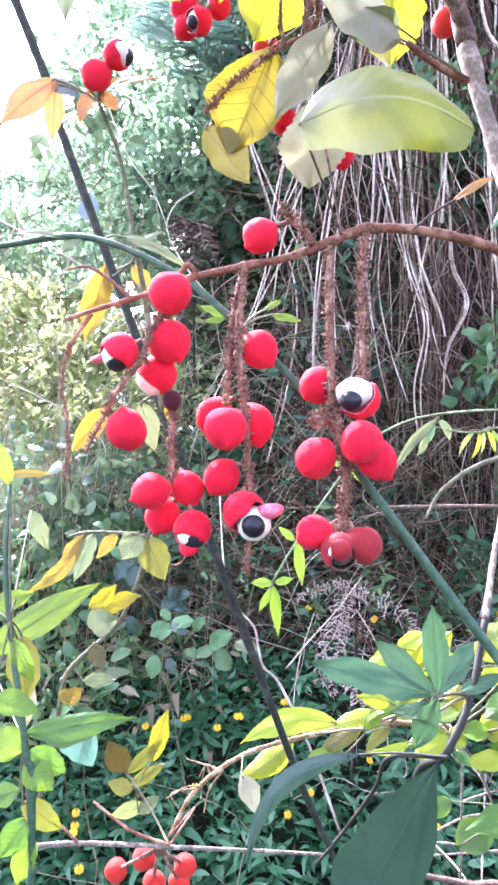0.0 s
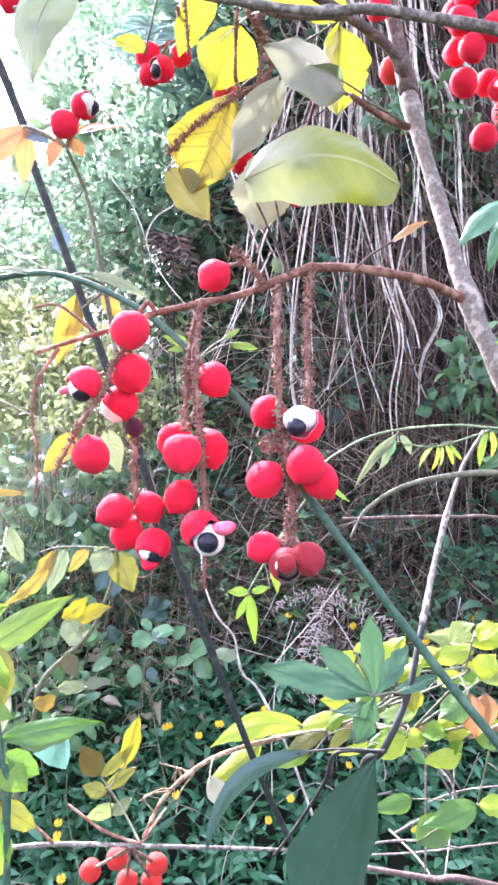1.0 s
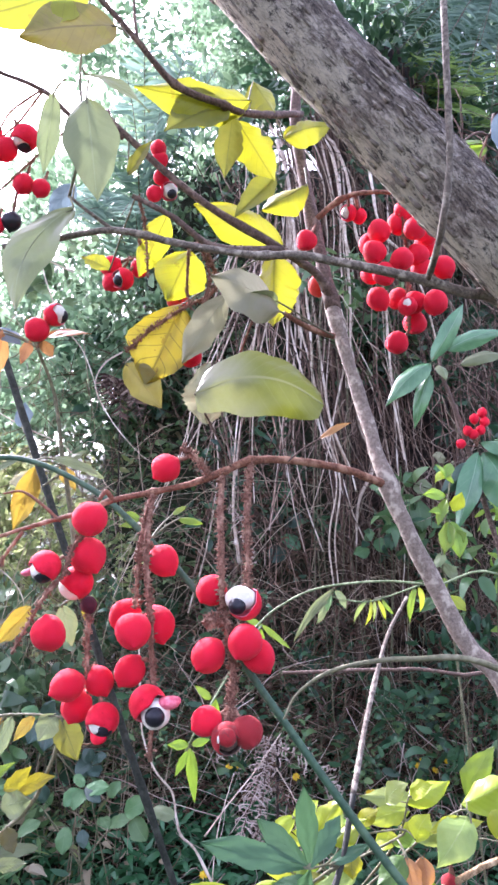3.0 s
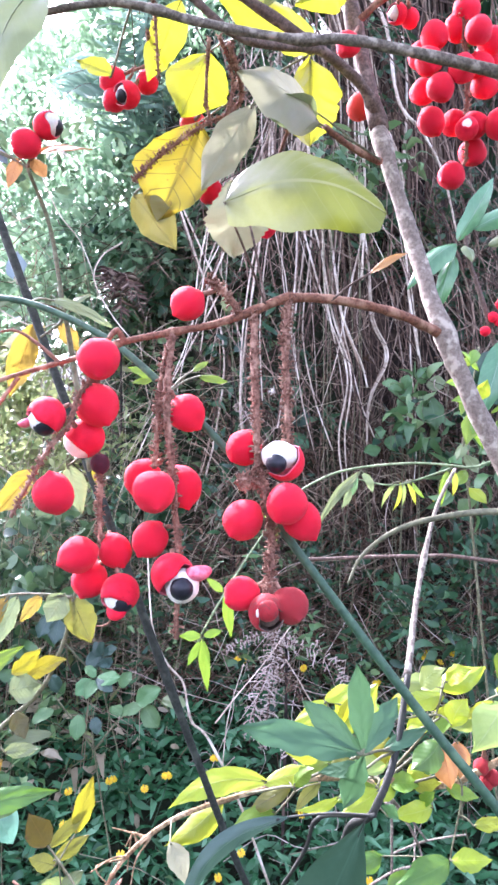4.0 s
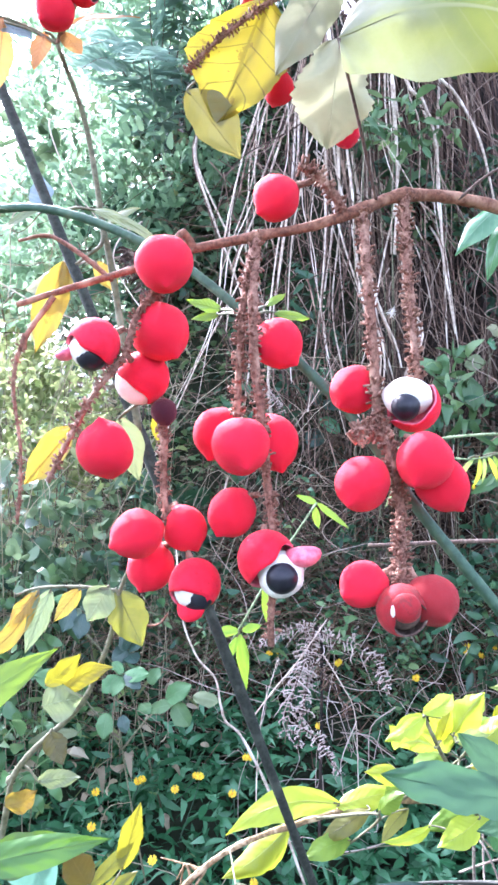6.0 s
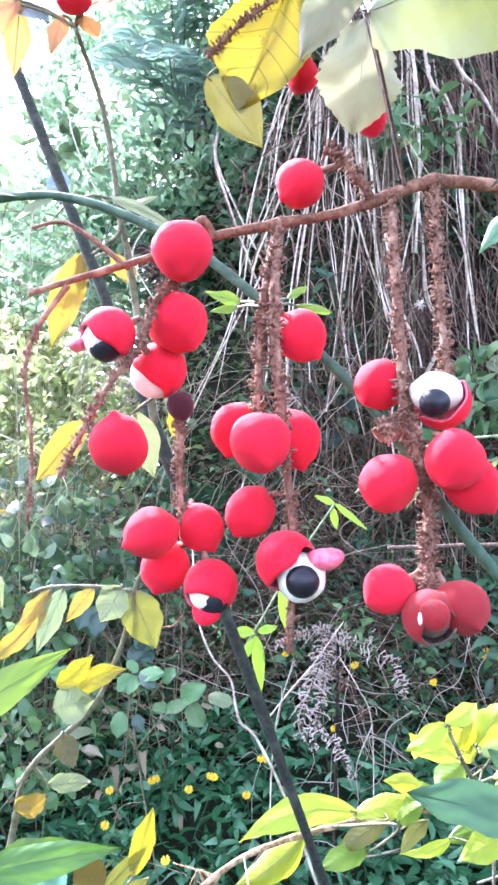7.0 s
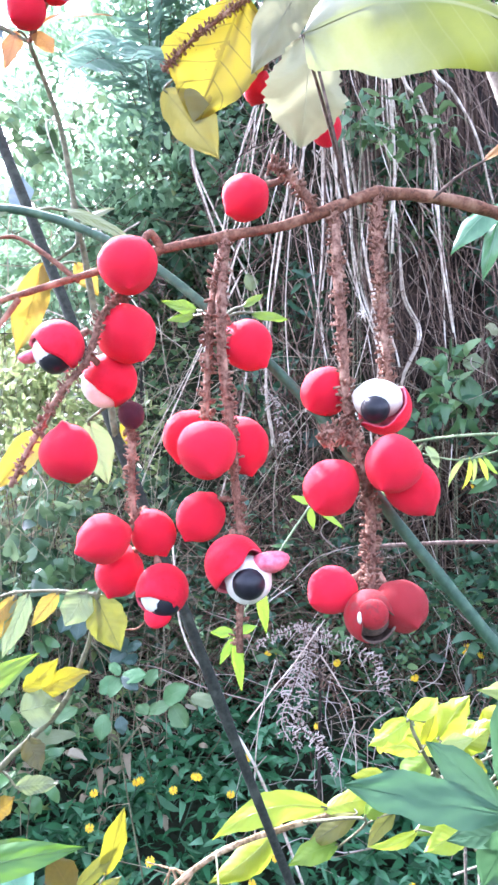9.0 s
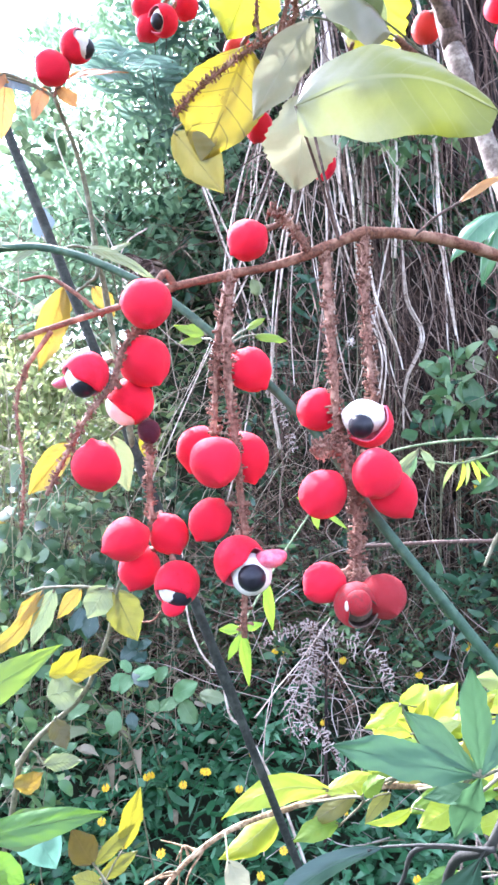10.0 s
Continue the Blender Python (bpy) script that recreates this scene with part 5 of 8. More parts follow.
# ---- ferns ----
def frond(parent, base, tip, sag, width, skin, pairs=26, name="frond", face=(0, -1, 0.5), droop=0.1, slim=0.2):
    base, tip = Vector(base), Vector(tip)
    run = spline([base, base.lerp(tip, 0.5) + Vector((0, 0, sag)), tip], 12)
    along = (tip - base).normalized()
    nrm = Vector(face)
    nrm = (nrm - along * nrm.dot(along)).normalized()
    side = along.cross(nrm)
    places, ways, sizes = [], [], []
    for k in range(pairs):
        s = (k + 1) / (pairs + 1)
        p = run[int(s * (len(run) - 1))].lerp(run[min(len(run) - 1, int(s * (len(run) - 1)) + 1)], (s * (len(run) - 1)) % 1)
        l = width * math.sin(math.pi * min(1, s * 0.85 + 0.18)) ** 0.8
        for sgn in (-1, 1):
            places.append(p)
            ways.append(side * sgn + along * 0.35 - nrm * 0.1 + Vector((0, 0, -droop)) + Vector(rng.normal(size=3)) * 0.06)
            sizes.append(l * rng.uniform(0.85, 1.1))
    ob = tagged(scatter(name, places, ways, sizes, slim, skin, parent, 0.1, 0.12, shape=0.3), kind="stuff")
    v, f = tube(run[::4], 0.0025, 0.0008, 5, 3)
    mesh_ob("rachis", v, f, BROWN_TWIG, ob)
    return ob


def fern(label, crown, tips, sag, width, skin, pairs=26, stock=0.02, **kw):
    ob = thing("fern", label, "fern")
    crown = Vector(crown)
    foot = Vector((crown.x, crown.y + 0.06, land(crown.x, crown.y + 0.06) - 0.03))
    stem(ob, [foot, foot.lerp(crown, 0.6), crown], stock, stock * 0.6, FIBRE, "stock", sides=8)
    for t in tips:
        frond(ob, crown, t, sag, width, skin, pairs, **kw)
    return ob


def dry_frond(parent, points, length, pairs=20, skin=None):
    """A withered frond: a bent rachis with short stiff pinnae like the rungs of a ladder, their ends curled."""
    run = spline(points, 24)
    pieces = []
    pairs = int(pairs * 1.5)
    for k in range(pairs):
        s = (k + 0.6) / (pairs + 0.6)
        i = int(s * (len(run) - 2))
        d = (run[i + 1] - run[i]).normalized()
        side = d.cross(Vector((0.15, -1, 0.2))).normalized()
        l = 0.95 * length * math.sin(math.pi * (0.2 + 0.72 * s)) ** 0.6 * rng.uniform(0.45, 1.15)
        for sgn in (-1, 1):
            if rng.uniform() < 0.26:
                continue
            e = run[i] + side * (sgn * l * rng.uniform(0.4, 1.05)) + d * (l * rng.uniform(-0.1, 0.5))
            mid = run[i].lerp(e, 0.55) + Vector((0, -0.08 * l, 0.1 * l)) + Vector(rng.normal(size=3)) * 0.09 * l
            hook = e + Vector((rng.normal() * 0.12, rng.normal() * 0.1, -0.22 * rng.uniform(0.0, 1.5))) * l
            path = [run[i], mid, e, hook]
            pieces.append(tube(path, 0.0011, 0.0014 * rng.uniform(0.5, 1.2), 5, 3, 0.7))
            for q in spline(path, 3)[2::2]:
                tip = q + Vector((rng.normal() * 0.5, -0.3, rng.normal() * 0.7)) * 0.0042
                pieces.append(tube([q, q.lerp(tip, 0.5), tip], 0.0009, 0.0013 * rng.uniform(0.5, 1.2), 4, 2, 0.5))
    v, f = joined(pieces)
    ob = mesh_ob("frond", v, f, skin or DRY, parent)
    v, f = tube(points, 0.0018, 0.001, 6, 6)
    mesh_ob("rachis", v, f, BROWN_TWIG, ob)
    tagged(ob, kind="stuff")
    return ob


dead = thing("fern", "dead fern with pale pinkish curled fronds", "fern")
stem(dead, [(0.2, 1.56, land(0.2, 1.56) - 0.02), (0.2038, 1.5000, 0.9793), (0.1850, 1.4700, 1.0354)], 0.004, 0.002, FIBRE, "stock", sides=8)
for run, l, k in ((((0.1908, 1.4700, 1.0316), (0.2204, 1.4600, 1.0162), (0.2589, 1.4500, 1.0043), (0.2934, 1.4400, 0.9779), (0.3137, 1.4300, 0.9465), (0.3246, 1.4200, 0.9136)), 0.026, 20),
                  (((0.1850, 1.4700, 1.0300), (0.1718, 1.4700, 0.9893), (0.1494, 1.4500, 0.9444), (0.1298, 1.4300, 0.8953), (0.1170, 1.4200, 0.8271)), 0.034, 20), (((0.1850, 1.4700, 1.0300), (0.1753, 1.4700, 0.9858), (0.1677, 1.4600, 0.9293), (0.1555, 1.4500, 0.8647), (0.1436, 1.4400, 0.7989)), 0.03, 20),
                  (((0.1677, 1.4600, 0.9293), (0.1543, 1.4500, 0.8511), (0.1833, 1.4300, 0.8288), (0.2040, 1.4200, 0.7944), (0.2244, 1.4100, 0.7649)), 0.018, 17), (((0.1850, 1.4700, 1.0354), (0.1584, 1.4700, 1.0392), (0.1274, 1.4500, 1.0347), (0.0951, 1.4300, 1.0293), (0.0609, 1.4200, 1.0150)), 0.013, 15)):
    dry_frond(dead, run, l, k)
dry_frond(dead, ((0.1850, 1.4700, 1.0300), (0.1824, 1.4800, 0.9804), (0.2062, 1.4700, 0.9365), (0.2343, 1.4600, 0.8954), (0.2484, 1.4500, 0.8620)), 0.022, 16, DEAD_LEAF)
pale_fern = thing("fern", "single bleached fern frond hanging among the roots", "fern")
stem(pale_fern, [(0.12, 1.95, land(0.12, 1.95)), (0.1000, 1.8000, 1.5700), (0.1080, 1.7200, 1.5473)], 0.003, 0.0018, FIBRE, "stock", sides=6)
dry_frond(pale_fern, ((0.1080, 1.7200, 1.5473), (0.1331, 1.7000, 1.5078), (0.1478, 1.6900, 1.4537), (0.1690, 1.6800, 1.3935)), 0.02, 16)
fallen = thing("dry_stick", "thin straight bleached sticks standing in the bank", "stick")
for run, r in ((((0.0462, 1.3600, 0.8943), (0.0913, 1.3600, 0.9503), (0.1409, 1.3600, 1.0074), (0.2, 1.4, 1.07)), 0.0017), (((0.1866, 1.3800, 1.0091), (0.2231, 1.3800, 0.9486), (0.2477, 1.3800, 0.8862), (0.26, 1.42, 0.7)), 0.0014), (((0.0607, 1.4200, 0.6), (0.0607, 1.4200, 0.7458), (0.0730, 1.4200, 0.8784), (0.1052, 1.4200, 0.9884)), 0.0015)):
    stem(fallen, run, r, r * 0.6, ROOT_PALE, "stick", sides=6, lump=0.2)
climber = thing("pale_climber", "pale thin climber winding up beside the dark sapling", "vine")
stem(climber, [(0.18, 1.5, 0.45), (0.1, 1.42, 0.7), (0.0350, 1.3600, 0.86), (0.0020, 1.3400, 0.9034), (-0.0078, 1.3200, 0.9444), (-0.0164, 1.3100, 0.9915), (-0.0459, 1.3000, 1.0304), (-0.0674, 1.3000, 1.0808), (-0.0759, 1.3000, 1.1309), (-0.09, 1.4, 1.25)], 0.003, 0.0014, ROOT_PALE, "stem", sides=7, lump=0.4)
fern("brown withered fern hanging in the bushes", (-0.2137, 2.0500, 1.9559), [(-0.2482, 1.9200, 1.8314), (-0.1331, 1.9200, 1.7972), (-0.1980, 1.9200, 1.7397), (-0.2777, 1.9500, 1.8802), (-0.1644, 1.9000, 1.8351)], 0.03, 0.045, ROOTLETS, 22, stock=0.004, slim=0.2, droop=0.3)
fern("pale dry fern leaning on the bank", (0.42, 1.92, 1.12), [(0.4268, 1.8000, 1.0680), (0.3403, 1.8000, 0.9933), (0.2592, 1.8500, 0.9962)], 0.05, 0.045, DRY, 20, stock=0.004, slim=0.16, droop=0.4)
fern("green tree fern with long drooping fronds", (-0.2, 2.6, 2.45),
     [(-0.1477, 1.8000, 3.0335), (0.0056, 1.8500, 3.0370), (0.0917, 1.8500, 2.9200), (-0.1967, 1.8000, 2.8253), (-0.1014, 1.9000, 2.7639), (-0.3373, 1.9000, 2.4600), (-0.2041, 1.8000, 2.3610), (-0.3986, 1.9000, 2.3720)], 0.2, 0.13, FERN, 40, slim=0.14)
fern("tree fern with feathery fronds over the wall", (0.95, 2.7, 2.95),
     [(0.6218, 1.9000, 3.1600), (0.7441, 1.9000, 3.0785), (0.7830, 1.8500, 2.8421), (0.9597, 1.9000, 3.0533), (0.8397, 1.9000, 2.8666), (0.6924, 2.0000, 3.1128), (0.8723, 1.8000, 2.4703), (0.9340, 1.8000, 2.6728), (0.7052, 1.6000, 2.7979), (0.7799, 1.6000, 2.6853), (0.8790, 1.6000, 2.7594), (0.8072, 1.6000, 2.5874)], 0.22, 0.14, FERN_LIT, 40, slim=0.13)

fern("dark bluish tree fern with long radiating fronds", (1.0481, 1.9000, 3.3574),
     [(0.5137, 1.7500, 2.9873), (0.5962, 1.7500, 2.8898), (0.6587, 1.7200, 2.7702), (0.7663, 1.7000, 2.7171), (0.8466, 1.6800, 2.6634), (0.5481, 1.8000, 3.1482), (0.7145, 1.7000, 2.8670), (0.8339, 1.7000, 2.8925), (0.6347, 1.7500, 3.0141)], 0.05, 0.1, FERN, 44, stock=0.02, slim=0.12)


# ---- yellow daisies ----
def daisy(at, r=0.0092, turn=0.0):
    ob = thing("yellow_flower", "small yellow daisy-like flower on a thin stem in the ground cover", "flower", "daisies in the ground cover")
    places = [(0, 0, 0)] * 9
    ways = [(math.cos(k * 0.698), math.sin(k * 0.698), 0.12) for k in range(9)]
    scatter("petals", places, ways, [r] * 9, 0.5, PETAL, ob, 0.05, 0.06, shape=0.6, up_bias=6)
    v, f = ball((0, 0, 0.001), r * 0.3, 5, 8, (1, 1, 0.5))
    mesh_ob("centre", v, f, FLOWER_EYE, ob, "orange-yellow flower centre")
    v, f = tube([(0, 0, 0), (0.003, 0.002, -0.06), (0.0, 0.01, -0.22)], 0.0011, 0.0011, 5, 4)
    mesh_ob("stem", v, f, GREEN_STEM, ob)
    ob.matrix_basis = at
    return ob


first = None
def flower_at(p, size=1.0):
    global first
    m = Matrix.Translation(Vector(p)) @ Euler((radians(rng.uniform(25, 60)), radians(rng.uniform(-25, 25)), rng.uniform(-0.5, 0.5))).to_matrix().to_4x4()
    if first is None:
        first = daisy(m)
        return
    copy_thing(first, m)


flower_at((-0.261, 1.505, 0.705))
flower_at((-0.177, 1.515, 0.719))
flower_at((-0.101, 1.505, 0.705))
flower_at((-0.058, 1.515, 0.726))
flower_at((0.047, 1.534, 0.752))
flower_at((0.269, 1.679, 0.898))
flower_at((0.445, 1.650, 0.869))
flower_at((0.587, 1.708, 0.920))
flower_at((0.100, 1.419, 0.609))
flower_at((0.016, 1.496, 0.696))
flower_at((0.208, 1.583, 0.793))
flower_at((0.582, 1.689, 0.910))
flower_at((0.613, 1.689, 0.903))
flower_at((0.648, 1.698, 0.920))
flower_at((0.124, 1.698, 0.918))
flower_at((-0.168, 1.515, 0.723))
flower_at((0.052, 1.390, 0.579))
flower_at((-0.453, 1.380, 0.570))
flower_at((-0.385, 1.390, 0.574))
flower_at((-0.382, 1.370, 0.559))
flower_at((0.228, 1.457, 0.661))
flower_at((0.354, 1.380, 0.565))
flower_at((-0.262, 1.457, 0.661))
flower_at((-0.542, 1.486, 0.693))
for p in ((0.4140, 1.5500, 0.9002), (0.2567, 1.6000, 0.9242), (0.6061, 1.7000, 1.2984), (0.5445, 1.6000, 0.9403), (0.0500, 1.4500, 0.7882), (-0.0474, 1.4000, 0.7779), (0.1053, 1.6200, 0.9425), (-0.3504, 1.2500, 0.6196), (-0.4152, 1.2700, 0.6354), (-0.3264, 1.2000, 0.5837), (-0.1292, 1.3000, 0.6822)):
    flower_at(p)

# ---- the leaning trunk ----
trunk = thing("leaning_tree", "leaning grey tree trunk with flaky lichened bark", "trunk")
trunk_run = [(1.62, 0.33, -0.05), (0.9, 0.31, 0.82), (0.423, 0.295, 1.350), (0.189, 0.288, 1.604), (0.073, 0.288, 1.734), (-0.057, 0.298, 1.897), (-0.2, 0.34, 2.115)]
run = spline(trunk_run, 26)
verts, uvs, faces = [], [], []
along = 0.0
for i, p in enumerate(run):
    along += (p - run[max(i - 1, 0)]).length
    d = (run[min(i + 1, len(run) - 1)] - run[max(i - 1, 0)]).normalized()
    sx = Vector((0, 1, 0)) - d * d.y
    sx.normalize()
    sy = d.cross(sx)
    r = 0.0222 + 0.015 * smooth(0.9, 0.0, p.z)
    for k in range(41):
        a = 2 * math.pi * k / 40
        q = sx * math.cos(a) + sy * math.sin(a)
        rr = r * (1 + 0.07 * noise.noise(p * 16 + q * 1.1) + 0.035 * noise.noise(p * 70 + q * 4) + 0.02 * noise.noise(Vector((a * 9, i * 0.25, 2))))
        verts.append(p + q * rr)
        uvs.append((k / 40 * 1.6, along / 0.087))
    if i:
        faces += [((i - 1) * 41 + k, (i - 1) * 41 + k + 1, i * 41 + k + 1, i * 41 + k) for k in range(40)]
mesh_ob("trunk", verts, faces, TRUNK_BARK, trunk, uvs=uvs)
flakes = []
for k in range(700):
    i = random.randrange(70, len(run) - 12)
    d = (run[i + 1] - run[i - 1]).normalized()
    sx = (Vector((0, 1, 0)) - d * d.y).normalized()
    sy = d.cross(sx)
    a = random.uniform(0, 6.28)
    q = sx * math.cos(a) + sy * math.sin(a)
    p = run[i] + q * 0.0216
    flakes.append(tube([p, p + q * random.uniform(0.0005, 0.0016) + d * 0.004, p + d * random.uniform(0.006, 0.016)], random.uniform(0.0005, 0.0018), 0.0004, 5, 2))
v, f = joined(flakes)
tagged(mesh_ob("flaking_bark", v, f, GREY_TWIG, trunk, "loose flakes of grey bark", uvs=None), kind="stuff")

# ---- the fruiting branch ----
plant = thing("fruiting_branch", "rusty fruiting branch hung with red split fruits", "branch")
stem(plant, [(0.55, 0.36, -0.03), (0.42, 0.35, 0.45), (0.31, 0.34, 0.85), (0.23, 0.335, 1.12), (0.2025, 0.3300, 1.3358), (0.1799, 0.3400, 1.3801), (0.1606, 0.3450, 1.4211), (0.1385, 0.349, 1.4735), (0.1268, 0.3700, 1.5357), (0.1127, 0.3850, 1.6026)],
     0.0066, 0.0042, GREY_STEM, "stem", "grey mottled woody stem", sides=12, lump=0.22, swell=((0.777, 1.35), (0.98, 1.3)), per=8)
stem(plant, [(0.1141, 0.3840, 1.5982), (0.1047, 0.4000, 1.6631), (0.0933, 0.4100, 1.7482), (0.0924, 0.4200, 1.8240), (0.05, 0.44, 1.95)], 0.0046, 0.0038, BROWN_TWIG, "upper_stem", "smooth brown upper stem", sides=12, lump=0.15, swell=((0.02, 1.3), (0.27, 1.35)), per=8)
stem(plant, [(0.1385, 0.349, 1.4735), (0.1117, 0.3350, 1.4812), (0.0801, 0.3220, 1.4849), (0.0517, 0.3138, 1.484), (0.0351, 0.3065, 1.4764), (0.017, 0.303, 1.4695), (-0.0014, 0.3004, 1.4651), (-0.022, 0.2995, 1.4606), (-0.036, 0.296, 1.4545), (-0.0553, 0.2960, 1.4489), (-0.0778, 0.2960, 1.4418)],
     0.0026, 0.0009, RUST, "branch", "rusty brown side branch", sides=10, lump=0.25, swell=((0.3, 1.5), (0.4, 1.4), (0.6, 1.3), (0.72, 1.4)), per=8)
stem(plant, [(-0.0478, 0.2960, 1.4496), (-0.0590, 0.2980, 1.4591), (-0.0687, 0.3000, 1.4649), (-0.0786, 0.3020, 1.4639)], 0.0009, 0.0005, RUST, "twig", lump=0.3)
stem(plant, [(-0.0662, 0.2960, 1.4443), (-0.0740, 0.2940, 1.4322), (-0.0748, 0.2940, 1.4273)], 0.001, 0.0006, RUST, "twig", lump=0.3)
stem(plant, [(-0.022, 0.2995, 1.4606), (-0.0252, 0.2970, 1.4650), (-0.0284, 0.2940, 1.4606)], 0.0016, 0.001, RUST, "twig", lump=0.3)
fruit_string(plant, [(0.0279, 0.3030, 1.4746), (0.0229, 0.3010, 1.4812), (0.0177, 0.3000, 1.4868), (0.0125, 0.3000, 1.4882)], 0.0012, 34, 0.0013)

# hanging fruit spikes
fruit_string(plant, [(-0.0014, 0.3004, 1.4651), (-0.0059, 0.2970, 1.4443), (-0.0074, 0.2960, 1.4272), (-0.0089, 0.2970, 1.4054)], 0.0011, 60)
fruit_string(plant, [(-0.0014, 0.3004, 1.4651), (-0.0034, 0.2930, 1.4400), (-0.0028, 0.2920, 1.4199), (-0.0008, 0.2920, 1.4034), (0.0004, 0.2900, 1.3837), (0.0017, 0.2880, 1.3677), (0.0005, 0.2880, 1.3347)], 0.0012, 100)
fruit_string(plant, [(0.0351, 0.3065, 1.4764), (0.0341, 0.2970, 1.4526), (0.0346, 0.2930, 1.4331), (0.0349, 0.2900, 1.4112), (0.0368, 0.2870, 1.3996), (0.0395, 0.2830, 1.3836)], 0.0013, 100)
fruit_string(plant, [(0.0517, 0.3138, 1.484), (0.0486, 0.3020, 1.4628), (0.0482, 0.2960, 1.4404), (0.0485, 0.2900, 1.4160)], 0.0014, 80)
fruit_string(plant, [(0.0386, 0.2880, 1.3963), (0.0402, 0.2830, 1.3773), (0.0390, 0.2780, 1.3608), (0.0389, 0.2760, 1.3513)], 0.0014, 120, 0.0013)
fruit_string(plant, [(0.0260, 0.2860, 1.3980), (0.0309, 0.2860, 1.4009), (0.0386, 0.2880, 1.3963)], 0.0015, 40, 0.0014)
fruit_string(plant, [(-0.031, 0.288, 1.446), (-0.0386, 0.2830, 1.4363), (-0.0426, 0.2810, 1.4234), (-0.0510, 0.2800, 1.4125), (-0.0585, 0.2790, 1.3987), (-0.0647, 0.2790, 1.3865)], 0.0008, 90, 0.001)
fruit_string(plant, [(-0.0342, 0.2980, 1.4124), (-0.0323, 0.2990, 1.3989), (-0.0325, 0.2990, 1.3819), (-0.0303, 0.2970, 1.3720)], 0.0011, 70, 0.001)
fruit_string(plant, [(-0.0331, 0.2900, 1.4459), (-0.0356, 0.2970, 1.4309), (-0.0342, 0.2980, 1.4124)], 0.0012, 30, 0.0011)
fruit_string(plant, [(-0.0748, 0.2940, 1.4322), (-0.0785, 0.2940, 1.4174), (-0.0764, 0.2940, 1.3943), (-0.0776, 0.2940, 1.3729)], 0.0005, 50, 0.0007)

# fruits of the side spike
fruit(plant, (-0.0302, 0.2776, 1.4500), 0.0084, (-0.031, 0.2875, 1.4535), beak=(0.1, -0.55, -0.8))
fruit(plant, (-0.0326, 0.2905, 1.4324), 0.0090, (-0.0375, 0.285, 1.442), beak=(0.5, -0.3, -0.8))
open_fruit(plant, (-0.0513, 0.2816, 1.4272), 0.0077, (-0.55, -0.2, -0.8), (0.1, -0.4, -0.9), 62, flap=(-0.0085, 0.001, -0.003), seed_out=0.35, stalk=(-0.0425, 0.283, 1.432))
open_fruit(plant, (-0.0385, 0.2972, 1.4188), 0.0084, (-0.72, 0.05, -0.7), (-0.2, 0.6, -0.8), 62, seed_out=0.3, aril_out=0.27, aril_size=0.86, stalk=(-0.0432, 0.2875, 1.426))
fruit(plant, (-0.0478, 0.2790, 1.3958), 0.0081, (-0.0560, 0.2795, 1.4020), beak=(-0.12, -0.3, 0.95))
fruit(plant, (-0.0403, 0.2922, 1.3692), 0.0077, (-0.027, 0.298, 1.375), beak=(-0.85, -0.45, -0.35))
fruit(plant, (-0.0375, 0.3036, 1.3575), 0.0077, (-0.028, 0.3, 1.366), beak=(-0.3, -0.5, -0.8))
fruit(plant, (-0.0257, 0.2988, 1.3703), 0.0072, (-0.0290, 0.3040, 1.3780), beak=(0.45, -0.3, -0.8))
open_fruit(plant, (-0.0225, 0.2896, 1.3540), 0.0080, (-0.3, -0.62, -0.72), (0.5, -0.48, -0.7), 44, flap=(-0.0012, -0.0022, -0.0066), flap_size=1.4, flap_skin=RED, seed_out=0.3, seed_size=0.66, stalk=(-0.025, 0.297, 1.364))
fruit(plant, (-0.0320, 0.2960, 1.4075), 0.0042, (-0.0330, 0.2985, 1.4140), DRIED, "shrivelled dark maroon fruit", beak=(0.3, -0.4, -0.8))
leaf(plant, (-0.0350, 0.3050, 1.4085), (-0.0345, 0.3080, 1.3975), 0.0042, GOLD, (0.2, -1, 0.2), petiole=(-0.0342, 0.2980, 1.4124), label="tiny golden leaf on the spike")
# fruits of the middle spike
fruit(plant, (0.0054, 0.3005, 1.4777), 0.0076, (0.0195, 0.3010, 1.4852), beak=(-0.75, -0.2, -0.65))
fruit(plant, (0.0049, 0.2984, 1.4295), 0.0081, (-0.002, 0.2985, 1.4395), beak=(0.6, -0.3, -0.75), label="round red fruit with a small beak")
fruit(plant, (-0.0150, 0.309, 1.4009), 0.0084, (-0.006, 0.302, 1.409), beak=(-0.3, -0.3, -0.9))
fruit(plant, (-0.0084, 0.2810, 1.3963), 0.0087, (-0.004, 0.292, 1.404), beak=(0.15, -0.75, -0.65))
fruit(plant, (0.0025, 0.3000, 1.3975), 0.0086, (-0.003, 0.297, 1.408), beak=(0.3, -0.3, -0.9))
fruit(plant, (-0.0109, 0.2965, 1.3752), 0.0076, (-0.002, 0.295, 1.381), beak=(-0.5, -0.4, -0.75))
open_fruit(plant, (-0.0008, 0.2836, 1.3622), 0.0088, (0.62, -0.42, -0.66), (-0.02, -0.98, -0.1), 68, flap=(0.0108, -0.004, 0.001), flap_size=1.5, seed_out=0.38, seed_size=0.57, aril_out=0.74, aril_size=0.8, stalk=(-0.001, 0.288, 1.372))
